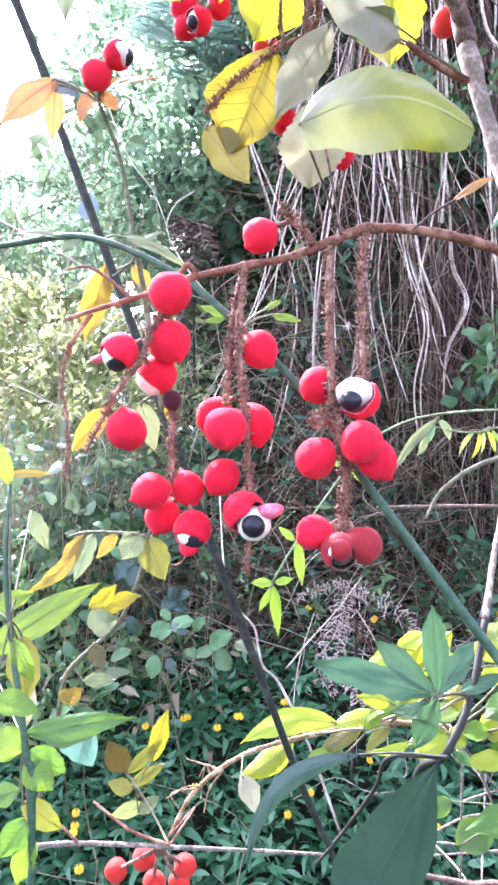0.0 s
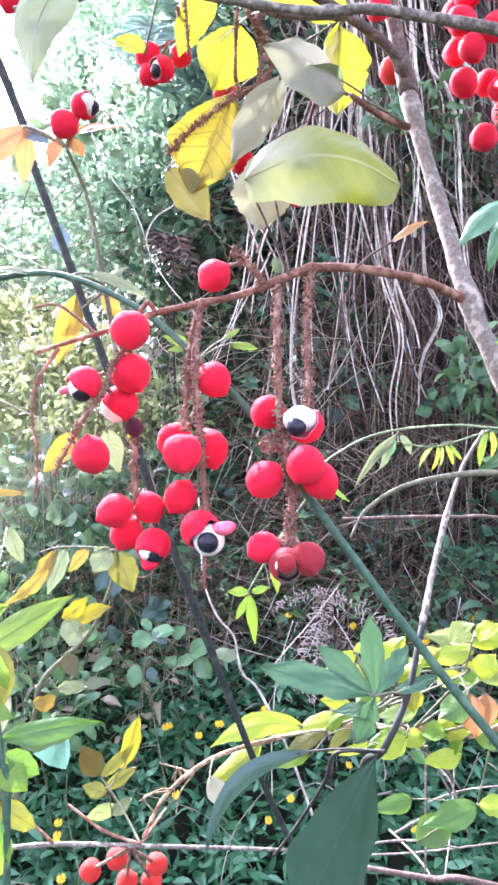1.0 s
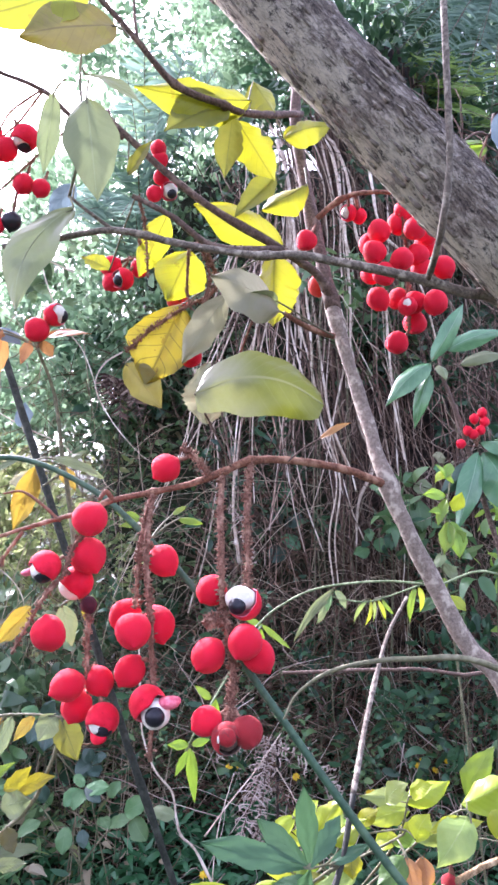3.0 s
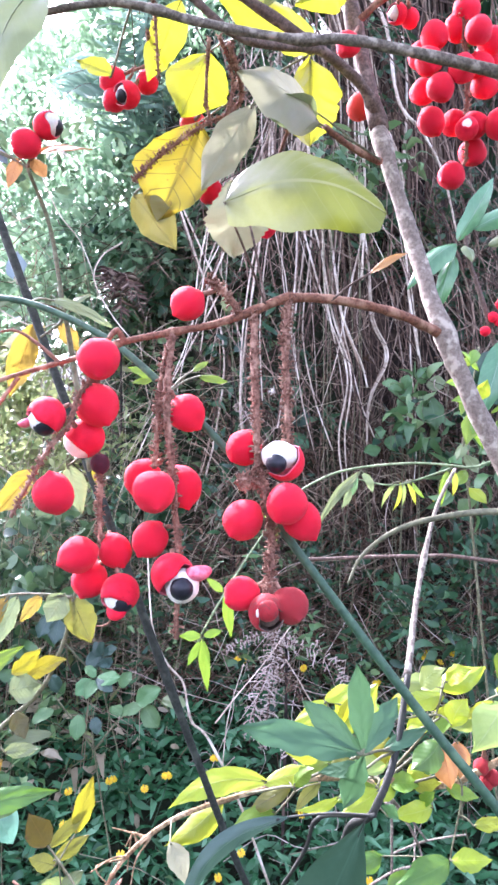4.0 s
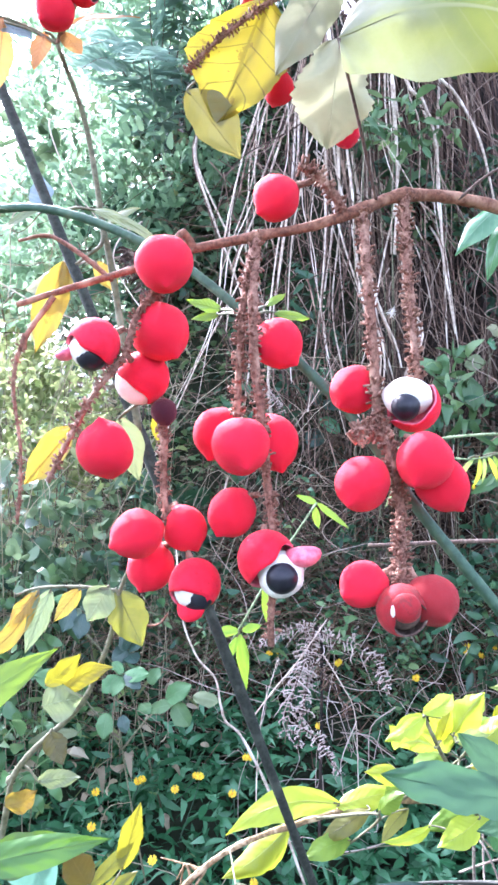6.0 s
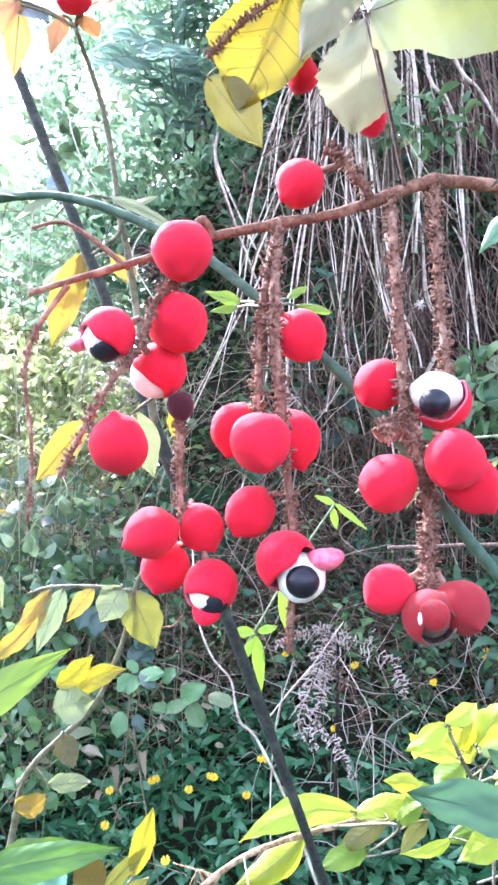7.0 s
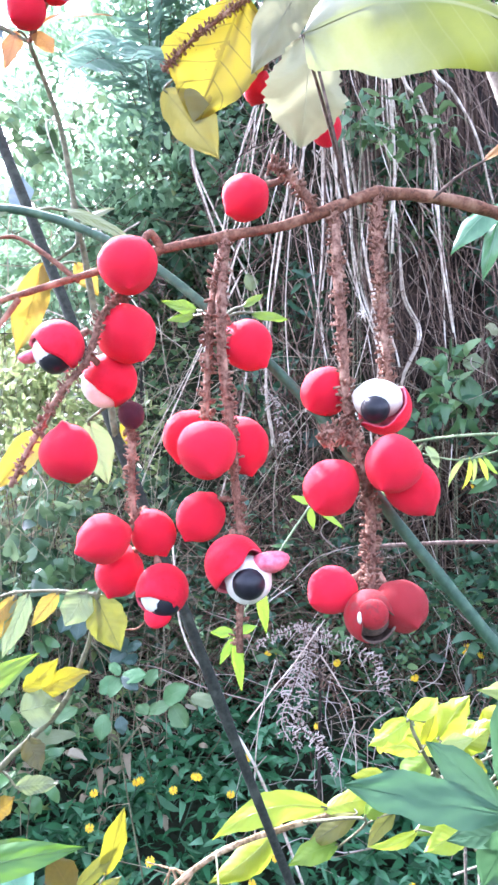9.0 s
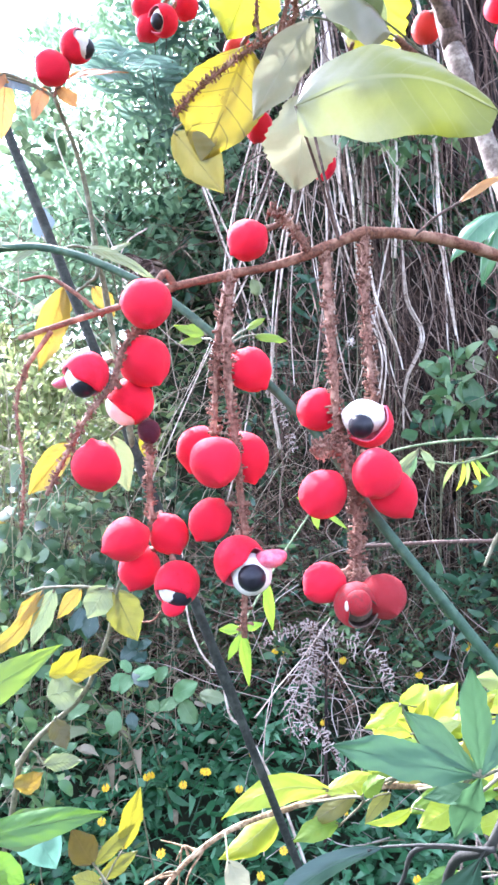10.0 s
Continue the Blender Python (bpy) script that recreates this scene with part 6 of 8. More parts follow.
# fruits of the far spikes
fruit(plant, (0.0297, 0.2988, 1.4146), 0.0079, (0.0365, 0.294, 1.418), beak=(-0.6, -0.4, -0.65))
open_fruit(plant, (0.0465, 0.2890, 1.4085), 0.0085, (-0.6, -0.52, 0.6), (-0.3, -0.75, -0.56), 82, seed_out=0.7, seed_size=0.52, aril_out=0.5, aril_size=0.85, squash=(1.08, 1, 0.84), stalk=(0.05, 0.292, 1.418))
fruit(plant, (0.0453, 0.2748, 1.3915), 0.0082, (0.0425, 0.285, 1.399), beak=(-0.45, -0.55, -0.7))
fruit(plant, (0.0528, 0.2810, 1.3842), 0.0079, (0.045, 0.285, 1.39), beak=(0.5, -0.3, -0.8))
fruit(plant, (0.0282, 0.2801, 1.3848), 0.0082, (0.038, 0.286, 1.391), beak=(-0.55, -0.55, -0.6))
fruit(plant, (0.0274, 0.2770, 1.3550), 0.0070, (0.038, 0.279, 1.361), beak=(-0.8, -0.5, -0.3))
open_fruit(plant, (0.0368, 0.2703, 1.3490), 0.0074, (0.2, -0.93, -0.3), (0.4, -0.7, -0.6), 44, skin=DULL_RED, inner=BROWN_TWIG, seed_out=0.05, seed_size=0.72, seed_skin=BROWN_TWIG, aril_out=0.02, aril_size=0.7, label="dull red fruit just splitting open")
v, f = ball((0.0366, 0.2652, 1.3506), 0.0042, 10, 14, (1.05, 0.8, 1))
mesh_ob("lobe", v, f, DULL_RED, plant, "dull red inner lobe")
v, f = ball((0.0327, 0.2641, 1.3500), 0.0011, 6, 8, (0.7, 0.7, 1.6))
mesh_ob("aril", v, f, ARIL, plant, "sliver of cream aril")
fruit(plant, (0.0461, 0.2720, 1.3512), 0.0074, (0.041, 0.277, 1.36), DULL_RED, "dull dusky red fruit", beak=(0.3, -0.8, -0.5))

fluff = thing("seed_fluff", "tiny white tuft of windblown seed fluff on the fruit spike", "seed fluff")
hairs = []
for k in range(46):
    d = Vector((random.gauss(0, 1), random.gauss(0, 1), random.gauss(0, 1))).normalized()
    c = Vector((0.0418, 0.2960, 1.4391))
    hairs.append((([c, c + d * 0.0012, c + d * random.uniform(0.0012, 0.0026)]), 0.00012, 0.00006))
thin_lines("tuft", hairs, ARIL, fluff)

# leaves of the fruiting branch
leaf(plant, (0.0200, 0.2660, 1.5105), (0.0821, 0.2560, 1.5040), 0.0335, PALE_TIP, (0.05, -1, 0.2), bend=-0.19, cup=-0.4, twist=0.3, teeth=0.02, blunt=0.33, stalk=BROWN_TWIG, rib_width=0.5, petiole=(0.041, 0.309, 1.478), label="large pale leaf with a yellow tip", widest=0.42)
leaf(plant, (0.0293, 0.3150, 1.5400), (0.0272, 0.3300, 1.5070), 0.0290, PALE, (0.1, -1, 0.1), stalk=BROWN_TWIG, arch=0.06, wave=0.16, teeth=0.16, blunt=0.56, bite=0.4, widest=0.5, petiole=(0.041, 0.309, 1.478), label="pale withered leaf with a ragged edge")
leaf(plant, (0.0721, 0.3450, 1.5818), (0.0286, 0.3220, 1.5944), 0.0394, PALE, (0.1, -0.95, 0.35), arch=0.1, cup=-0.25, wave=0.1, widest=0.5, petiole=(0.1104, 0.3700, 1.5753), label="pale faded leaf")
leaf(plant, (0.0713, 0.3500, 1.5902), (0.0385, 0.3250, 1.5792), 0.0175, PALE_GREEN, (0.1, -0.7, -0.5), cup=0.4, wave=0.1, petiole=(0.1067, 0.3700, 1.5753), label="olive-tinged folded leaf")
leaf(plant, (0.0400, 0.3600, 1.5985), (0.0115, 0.3620, 1.5520), 0.0225, PALE, (0.1, -0.9, 0.3), arch=0.05, wave=0.12, widest=0.5, petiole=(0.0754, 0.3550, 1.5846), label="pale grey-green leaf")
leaf(plant, (0.0907, 0.3180, 1.4972), (0.1082, 0.3120, 1.5060), 0.0050, ORANGE, (0, -1, 0.6), arch=0.08, stalk=BROWN_TWIG, petiole=(0.0724, 0.3180, 1.4840), label="small shrivelled brown leaf")
leaf(plant, (-0.0478, 0.3100, 1.4066), (-0.0415, 0.3100, 1.3852), 0.0106, PALE_GREEN, (0.2, -1, 0.2), petiole=(-0.0342, 0.2980, 1.4124), label="pale olive leaf behind the fruits")
leaf(plant, (-0.0676, 0.3300, 1.4041), (-0.0888, 0.3450, 1.3830), 0.0116, OCHRE, (0.3, -1, 0.4), cup=0.2, petiole=(-0.0426, 0.2810, 1.4234), label="ochre curled leaf")

# ---- upper branch with yellow leaves ----
upper = thing("yellow_leaved_branch", "brown branch with bright yellow backlit leaves and red fruits", "branch")
stem(upper, [(0.1155, 0.3850, 1.6047), (0.1002, 0.3750, 1.6203), (0.0753, 0.3600, 1.6297), (0.0197, 0.3450, 1.6557), (-0.0303, 0.3400, 1.6979), (-0.0379, 0.3400, 1.7093)], 0.0034, 0.0016, BROWN_TWIG, "branch", lump=0.2, swell=((0.1, 1.4), (0.5, 1.3)))
stem(upper, [(0.0753, 0.3600, 1.6297), (0.0323, 0.3350, 1.6182), (0.0050, 0.3250, 1.6323), (-0.0183, 0.3200, 1.6417)], 0.0026, 0.0014, BROWN_TWIG, "branch", lump=0.25)
stem(upper, [(0.0965, 0.4050, 1.7580), (0.0530, 0.3500, 1.7188), (0.0337, 0.3350, 1.7147), (0.0054, 0.3250, 1.7193), (-0.0180, 0.3100, 1.7372), (-0.0424, 0.3000, 1.7589), (-0.0646, 0.3000, 1.7837)], 0.0026, 0.0015, BROWN_TWIG, "branch", lump=0.25, swell=((0.3, 1.5), (0.5, 1.4)))
stem(upper, [(-0.0163, 0.3100, 1.7334), (-0.0191, 0.3100, 1.7544), (-0.0200, 0.3100, 1.7855)], 0.0011, 0.0007, BROWN_TWIG, "twig")
stem(upper, [(0.1115, 0.3750, 1.5761), (0.0921, 0.3600, 1.5770), (0.0750, 0.3480, 1.5821)], 0.0022, 0.0015, RUST, "twig", lump=0.3)
def yellow(base, tip, px, skin=YELLOW, d=0.4, label="", petiole=None, **kw):
    kw.setdefault("bite", 0.5)
    kw.setdefault("cup", random.choice((-0.5, -0.3, 0.35)))
    kw.setdefault("twist", random.uniform(-0.4, 0.4))
    return leaf(upper, base, tip, 1.32 * px * d / 1228, skin, petiole=petiole, label=label or "bright yellow backlit leaf", **kw)


yellow((0.0540, 0.3450, 1.7250), (-0.0201, 0.3300, 1.7206), 84, arch=0.05, face=(0, -1, 0.1), petiole=(0.0530, 0.3500, 1.7188), bend=-0.08)
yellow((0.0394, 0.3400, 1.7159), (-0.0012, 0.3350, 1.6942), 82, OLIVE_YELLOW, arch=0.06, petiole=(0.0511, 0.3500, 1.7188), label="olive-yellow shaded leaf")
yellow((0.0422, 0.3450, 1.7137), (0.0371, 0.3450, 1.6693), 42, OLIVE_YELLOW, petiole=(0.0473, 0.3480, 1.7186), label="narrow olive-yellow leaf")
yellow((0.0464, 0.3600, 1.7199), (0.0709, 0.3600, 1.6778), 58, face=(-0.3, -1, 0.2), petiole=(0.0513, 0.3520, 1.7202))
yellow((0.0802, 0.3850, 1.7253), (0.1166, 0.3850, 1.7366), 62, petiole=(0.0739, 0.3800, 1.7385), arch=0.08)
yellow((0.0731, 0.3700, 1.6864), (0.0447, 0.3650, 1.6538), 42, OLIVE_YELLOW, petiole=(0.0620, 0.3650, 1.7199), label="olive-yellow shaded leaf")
yellow((0.0969, 0.3850, 1.6900), (0.0646, 0.3800, 1.6672), 55, petiole=(0.0973, 0.3950, 1.7088))
yellow((0.0781, 0.3750, 1.6393), (0.0176, 0.3650, 1.6619), 82, arch=0.07, petiole=(0.0753, 0.3600, 1.6297), face=(0, -1, 0.2))
yellow((0.0723, 0.3750, 1.6333), (0.0702, 0.3650, 1.5788), 80, wave=0.12, face=(-0.3, -1, 0.1), petiole=(0.0755, 0.3700, 1.6370), teeth=0.06)
yellow((0.0011, 0.3500, 1.6462), (-0.0163, 0.3550, 1.6056), 45, petiole=(0.0050, 0.3280, 1.6350), face=(0.3, -1, 0))
yellow((0.0155, 0.3700, 1.6313), (0.0004, 0.3750, 1.5980), 85, petiole=(0.0291, 0.3400, 1.6213))
yellow((-0.0365, 0.3700, 1.6169), (-0.0567, 0.3750, 1.6271), 28, petiole=(-0.0167, 0.3220, 1.6417))
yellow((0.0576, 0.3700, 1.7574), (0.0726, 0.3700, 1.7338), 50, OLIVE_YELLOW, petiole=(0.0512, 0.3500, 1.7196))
yellow((0.0102, 0.3830, 1.5985), (-0.0134, 0.3890, 1.5443), 116, YELLOW_VEIN, d=0.385, bite=0.25, cup=0.35, arch=-0.03, wave=0.14, teeth=0.05, widest=0.5, face=(-0.25, -1, 0.1), petiole=(0.0777, 0.3720, 1.6379), label="old yellow leaf with brown spots and dark veins")
yellow((-0.0262, 0.3860, 1.5580), (-0.0020, 0.3910, 1.5285), 56, PALE_OCHRE, d=0.385, bite=0.1, wave=0.12, face=(0.3, -1, -0.1), petiole=(-0.0154, 0.3920, 1.5680), label="pale folded-over leaf tip")
yellow((-0.0233, 0.3400, 1.6666), (-0.0081, 0.3300, 1.6845), 22, OLIVE_YELLOW, petiole=(-0.0235, 0.3400, 1.6909))
fruit_string(upper, [(0.0152, 0.3400, 1.6213), (0.0141, 0.3600, 1.6018), (0.0170, 0.3700, 1.5903)], 0.0007, 30, 0.0009)
fruit_string(upper, [(0.0258, 0.3450, 1.6217), (0.0331, 0.3780, 1.6089), (0.0094, 0.3800, 1.5936), (-0.0118, 0.3830, 1.5790), (-0.0266, 0.3850, 1.5651)], 0.001, 120, 0.0013)

fruit_string(upper, [(-0.0150, 0.3220, 1.6427), (-0.0120, 0.3400, 1.6326), (-0.0103, 0.3500, 1.6036)], 0.0007, 40, 0.0009)
fruit_string(upper, [(0.0205, 0.3450, 1.6255), (0.0280, 0.3600, 1.6132), (0.0262, 0.3700, 1.5903)], 0.0007, 40, 0.0009)

# fruits of the upper branch
for p in ((-0.0051, 0.3450, 1.6881), (-0.0041, 0.3470, 1.6815), (-0.0032, 0.3500, 1.6715), (-0.0076, 0.3520, 1.6609)):
    fruit(upper, p, 0.0052)
fruit_string(upper, [(-0.0007, 0.3520, 1.6793), (-0.0019, 0.3560, 1.6658), (-0.0032, 0.3520, 1.6873)], 0.0007, 20, 0.0008)
open_fruit(upper, (0.0015, 0.3530, 1.6637), 0.006, (0.5, -0.6, -0.3), (0.3, -0.5, -0.8), 75, seed_out=0.5, seed_size=0.55, aril_out=0.3)
fruit(upper, (-0.0405, 0.4070, 1.6342), 0.0072, (-0.0259, 0.4000, 1.6388))
fruit(upper, (-0.0203, 0.4050, 1.6324), 0.0066, (-0.0186, 0.3900, 1.6364))
fruit(upper, (-0.0398, 0.4090, 1.6236), 0.007, (-0.0279, 0.4000, 1.6354))
open_fruit(upper, (-0.0316, 0.4020, 1.6228), 0.0078, (-0.7, -0.6, -0.3), (-0.5, -0.6, -0.5), 50, seed_out=0.4, seed_size=0.5, aril_out=0.15, aril_size=0.7, stalk=(-0.0219, 0.4000, 1.6345))
fruit_string(upper, [(-0.0157, 0.3450, 1.6257), (-0.0186, 0.3900, 1.6364), (-0.0279, 0.4000, 1.6362)], 0.0008, 16, 0.0008)
fruit(upper, (0.0068, 0.4059, 1.6089), 0.0074, (0.0142, 0.3700, 1.6038), ORANGE_RED)
fruit(upper, (0.0204, 0.3985, 1.5863), 0.0072, (0.0264, 0.3750, 1.5921))
fruit(upper, (0.0168, 0.4030, 1.5679), 0.0072, (0.0212, 0.3900, 1.5789))
fruit(upper, (0.0503, 0.4088, 1.5508), 0.0078, (0.0515, 0.4000, 1.5584), beak=(0.1, -0.2, -1))
fruit_string(upper, [(0.0297, 0.3600, 1.6094), (0.0218, 0.3900, 1.5910), (0.0208, 0.3950, 1.5720)], 0.0007, 16, 0.0008)
fruit_string(upper, [(0.0582, 0.3600, 1.5865), (0.0514, 0.4000, 1.5708), (0.0515, 0.4000, 1.5584)], 0.0007, 10, 0.0008)
fruit(plant, (0.0959, 0.3844, 1.6479), 0.0072, (0.1045, 0.3950, 1.6655))
fruit(plant, (0.1095, 0.4147, 1.6273), 0.0080, (0.1122, 0.3950, 1.6276), ORANGE_RED, beak=(0, -0.1, -1))

# ---- fruit cluster beside the trunk ----
cluster = thing("fruit_cluster", "dense bunch of red fruits hanging under the grey trunk", "fruit")
stem(cluster, [(0.1044, 0.3980, 1.6698), (0.1236, 0.3900, 1.6838), (0.1437, 0.3880, 1.6880), (0.1684, 0.3880, 1.6885)], 0.0022, 0.0013, RUST, "twig", lump=0.3, swell=((0.3, 1.4),))
fruit_string(cluster, [(0.1643, 0.3880, 1.6887), (0.1697, 0.3950, 1.6550), (0.1724, 0.4000, 1.6231), (0.1731, 0.4050, 1.5909)], 0.0011, 70, 0.0012)
for p in ((0.1703, 0.3950, 1.6780), (0.1737, 0.3850, 1.6602), (0.1678, 0.4000, 1.6712), (0.1507, 0.3950, 1.6619), (0.1875, 0.4000, 1.6638), (0.1453, 0.3900, 1.6436),
          (0.1624, 0.3820, 1.6353), (0.1786, 0.3950, 1.6451), (0.1894, 0.4100, 1.6594), (0.1478, 0.4100, 1.6589), (0.1511, 0.3870, 1.6262), (0.1989, 0.4000, 1.6383),
          (0.1498, 0.4000, 1.6124), (0.1681, 0.4100, 1.6169), (0.1767, 0.4000, 1.6113), (0.1881, 0.3900, 1.6076), (0.1833, 0.4000, 1.6363), (0.1795, 0.4100, 1.5992), (0.1482, 0.4100, 1.6357)):
    fruit(cluster, p, random.uniform(0.0078, 0.0086), beak=(random.uniform(-0.5, 0.5), random.uniform(-0.8, 0), -0.7))
fruit(cluster, (0.1641, 0.4050, 1.5822), 0.0082, (0.1731, 0.4050, 1.5926), beak=(-0.8, -0.3, -0.5))
open_fruit(cluster, (0.1687, 0.3920, 1.6051), 0.0068, (-0.3, -0.9, 0.1), (-0.2, -0.9, -0.3), 24, seed_out=0.1, stalk=(0.1727, 0.4000, 1.6167))
open_fruit(cluster, (0.1302, 0.4020, 1.6788), 0.0062, (-0.8, -0.4, -0.2), (-0.6, 0.6, -0.3), 52, seed_out=0.2, aril_size=0.72, stalk=(0.1277, 0.3900, 1.6849))
fruit(cluster, (0.1386, 0.4040, 1.6776), 0.0058, (0.1326, 0.3900, 1.6860))

behind = thing("fruiting_twig", "thin twig with bright leaves and a split red fruit", "twig")
stem(behind, [(0.75, 0.75, -0.02), (0.72, 0.72, 0.9), (0.3879, 0.6200, 1.8164), (0.3306, 0.6000, 1.8772), (0.2845, 0.5800, 1.8490)], 0.003, 0.001, BROWN_TWIG, "branch", lump=0.25)
leaf(behind, (0.3288, 0.6000, 1.8640), (0.2839, 0.5800, 1.8320), 0.0195, BRIGHT, (0, -0.9, 0.4), petiole=(0.3306, 0.6000, 1.8772), label="bright green backlit leaf")
leaf(behind, (0.3241, 0.6000, 1.8703), (0.2756, 0.5800, 1.8529), 0.0166, BRIGHT, (0, -0.7, 0.6), petiole=(0.3306, 0.6000, 1.8772), label="bright green backlit leaf")
leaf(behind, (0.3510, 0.6000, 1.9082), (0.3317, 0.5800, 1.8486), 0.0215, BLUE_LEAF, (-0.3, -0.9, 0.2), petiole=(0.3474, 0.6100, 1.8713), label="pale bluish leaf")
open_fruit(behind, (0.3038, 0.5800, 1.8187), 0.009, (0.1, -0.3, 0.9), (0.5, 0.3, 0.6), 60, seed_out=0.2, aril_out=0.4, stalk=(0.3306, 0.6000, 1.8772))
fruit(behind, (0.3170, 0.6000, 1.8213), 0.007, (0.3306, 0.6000, 1.8772))

# ---- grey twig across ----
twig = thing("bare_twig", "bare grey twig crossing in front of the yellow leaves", "twig")
stem(twig, [(-0.0844, 0.2950, 1.5966), (-0.0598, 0.2970, 1.6017), (-0.0261, 0.3000, 1.6103), (0.0115, 0.3030, 1.6049), (0.0527, 0.3050, 1.6006), (0.0782, 0.3050, 1.6015), (0.1161, 0.3050, 1.5956), (0.1524, 0.3050, 1.5885), (0.1740, 0.3050, 1.5819), (0.2014, 0.3050, 1.5726), (0.3, 0.31, 1.5)], 0.0014, 0.0034, GREY_TWIG, "branch", sides=10, lump=0.25, swell=((0.25, 1.3), (0.42, 1.4), (0.7, 1.4)))
stem(twig, [(-0.0261, 0.3000, 1.6103), (-0.0385, 0.2980, 1.6187), (-0.0507, 0.2950, 1.6273)], 0.0012, 0.0008, GREY_TWIG, "twig", lump=0.2)
stem(twig, [(0.1531, 0.3050, 1.5886), (0.1452, 0.2600, 1.5966), (0.1456, 0.2450, 1.6281), (0.1441, 0.2400, 1.6705), (0.1444, 0.2400, 1.7146), (0.1527, 0.2600, 1.8247)], 0.0019, 0.0017, GREY_TWIG, "branch", lump=0.2)
leaf(twig, (-0.0358, 0.2550, 1.6585), (-0.0283, 0.2520, 1.6020), 0.0271, PALE_GREEN, (0.15, -1, 0.2), arch=0.04, wave=0.1, petiole=(-0.0358, 0.2600, 1.6722), label="hanging pale green veined leaf")
leaf(twig, (-0.0466, 0.2900, 1.6170), (-0.0703, 0.2750, 1.5536), 0.0267, PALE_GREEN, (-0.2, -1, 0.2), arch=0.06, wave=0.1, bend=0.12, petiole=(-0.0500, 0.2950, 1.6269), label="hanging pale green leaf")
leaf(twig, (-0.0550, 0.2700, 1.6714), (-0.0599, 0.2750, 1.6276), 0.0115, PALE_GREEN, (0.5, -1, 0), petiole=(-0.0483, 0.2650, 1.6759))
leaf(twig, (-0.0382, 0.2620, 1.6769), (-0.0053, 0.2700, 1.6625), 0.0129, PALE_GREEN, (0, -0.8, 0.7), arch=0.1, petiole=(-0.0403, 0.2600, 1.6787))
leaf(twig, (-0.0501, 0.3100, 1.6423), (-0.0640, 0.3100, 1.6239), 0.0127, BLUE_LEAF, (0.2, -1, 0.2), petiole=(-0.0485, 0.2970, 1.6266))
leaf(twig, (-0.0399, 0.2620, 1.7270), (-0.0924, 0.2500, 1.6950), 0.0330, YELLOW, (0, -1, 0.15), arch=0.06, blunt=0.5, petiole=(-0.0419, 0.2900, 1.7482), bend=-0.08, label="large pale yellow leaf against the light")
leaf(twig, (-0.0225, 0.2600, 1.7035), (-0.0690, 0.2500, 1.6870), 0.0330, SHADED, (0, -1, 0.1), arch=0.05, petiole=(-0.0205, 0.3000, 1.7291), label="olive-brown shaded leaf with a ragged edge", teeth=0.06)
stem(twig, [(-0.0500, 0.2950, 1.6269), (-0.0400, 0.2720, 1.6483), (-0.0403, 0.2600, 1.6787), (-0.0419, 0.2900, 1.7482)], 0.0008, 0.0006, OLIVE_STEM, "twig")

# ---- high fruiting twig against the sky ----
high = thing("high_fruiting_twig", "thin dark twig with red and pink-lit fruits against the sky", "twig")
stem(high, [(-0.1277, 0.3300, 1.7388), (-0.1054, 0.3350, 1.7296), (-0.0777, 0.3400, 1.7212), (-0.0565, 0.3450, 1.7048), (-0.0271, 0.3400, 1.6916)], 0.0012, 0.0016, BROWN_TWIG, "branch", lump=0.3)
for a, b, c in (((-0.0795, 0.3400, 1.7212), (-0.1013, 0.3500, 1.7102), (-0.1119, 0.3580, 1.6912)), ((-0.0777, 0.3400, 1.7212), (-0.0944, 0.3520, 1.7075), (-0.1072, 0.3600, 1.7005)), ((-0.1072, 0.3350, 1.7296), (-0.1084, 0.3450, 1.7188), (-0.1181, 0.3580, 1.7074)), ((-0.0565, 0.3450, 1.7048), (-0.0827, 0.3520, 1.6835), (-0.0914, 0.3600, 1.6723)), ((-0.0827, 0.3520, 1.6835), (-0.1054, 0.3580, 1.6633), (-0.1234, 0.3600, 1.6448))):
    fruit_string(high, [a, b, c], 0.0006, 30, 0.0007)
for p, r in (((-0.1208, 0.3600, 1.7149), 0.0068), ((-0.1050, 0.3600, 1.6924), 0.0078), ((-0.1155, 0.3650, 1.7070), 0.0066), ((-0.0924, 0.3600, 1.6687), 0.0066), ((-0.0814, 0.3620, 1.6670), 0.006), ((-0.1150, 0.3620, 1.6584), 0.006), ((-0.1289, 0.3620, 1.6384), 0.0068), ((-0.1101, 0.3650, 1.6417), 0.006)):
    fruit(high, p, r, Vector(p) + Vector((0.004, 0, 0.012)))
open_fruit(high, (-0.0918, 0.3580, 1.7000), 0.0085, (-0.5, 0.1, -0.85), (0.1, 0.2, -0.9), 58, stalk=(-0.0981, 0.3520, 1.7083))
fruit(high, (-0.0998, 0.3650, 1.6448), 0.0062, (-0.0946, 0.3580, 1.6692), SEED, "bare blue-black seed")

# ---- twig with a pair of fruits and orange leaves ----
pair = thing("paired_fruit_twig", "thin twig with two red fruits and orange leaves", "twig")
stem(pair, [(-0.0760, 0.3500, 1.5564), (-0.0678, 0.3650, 1.5312), (-0.0615, 0.3700, 1.4890), (-0.0590, 0.3720, 1.4747), (-0.048, 0.378, 1.4)], 0.0009, 0.0016, OLIVE_STEM, "stem", lump=0.2)
stem(pair, [(-0.0639, 0.3700, 1.5008), (-0.0618, 0.3680, 1.4842), (-0.0667, 0.3660, 1.4779), (-0.0727, 0.3660, 1.4735)], 0.001, 0.0006, OLIVE_STEM, "tendril")
fruit(pair, (-0.0756, 0.3450, 1.5663), 0.0074, (-0.0760, 0.3500, 1.5564), beak=(-0.5, -0.4, -0.6))
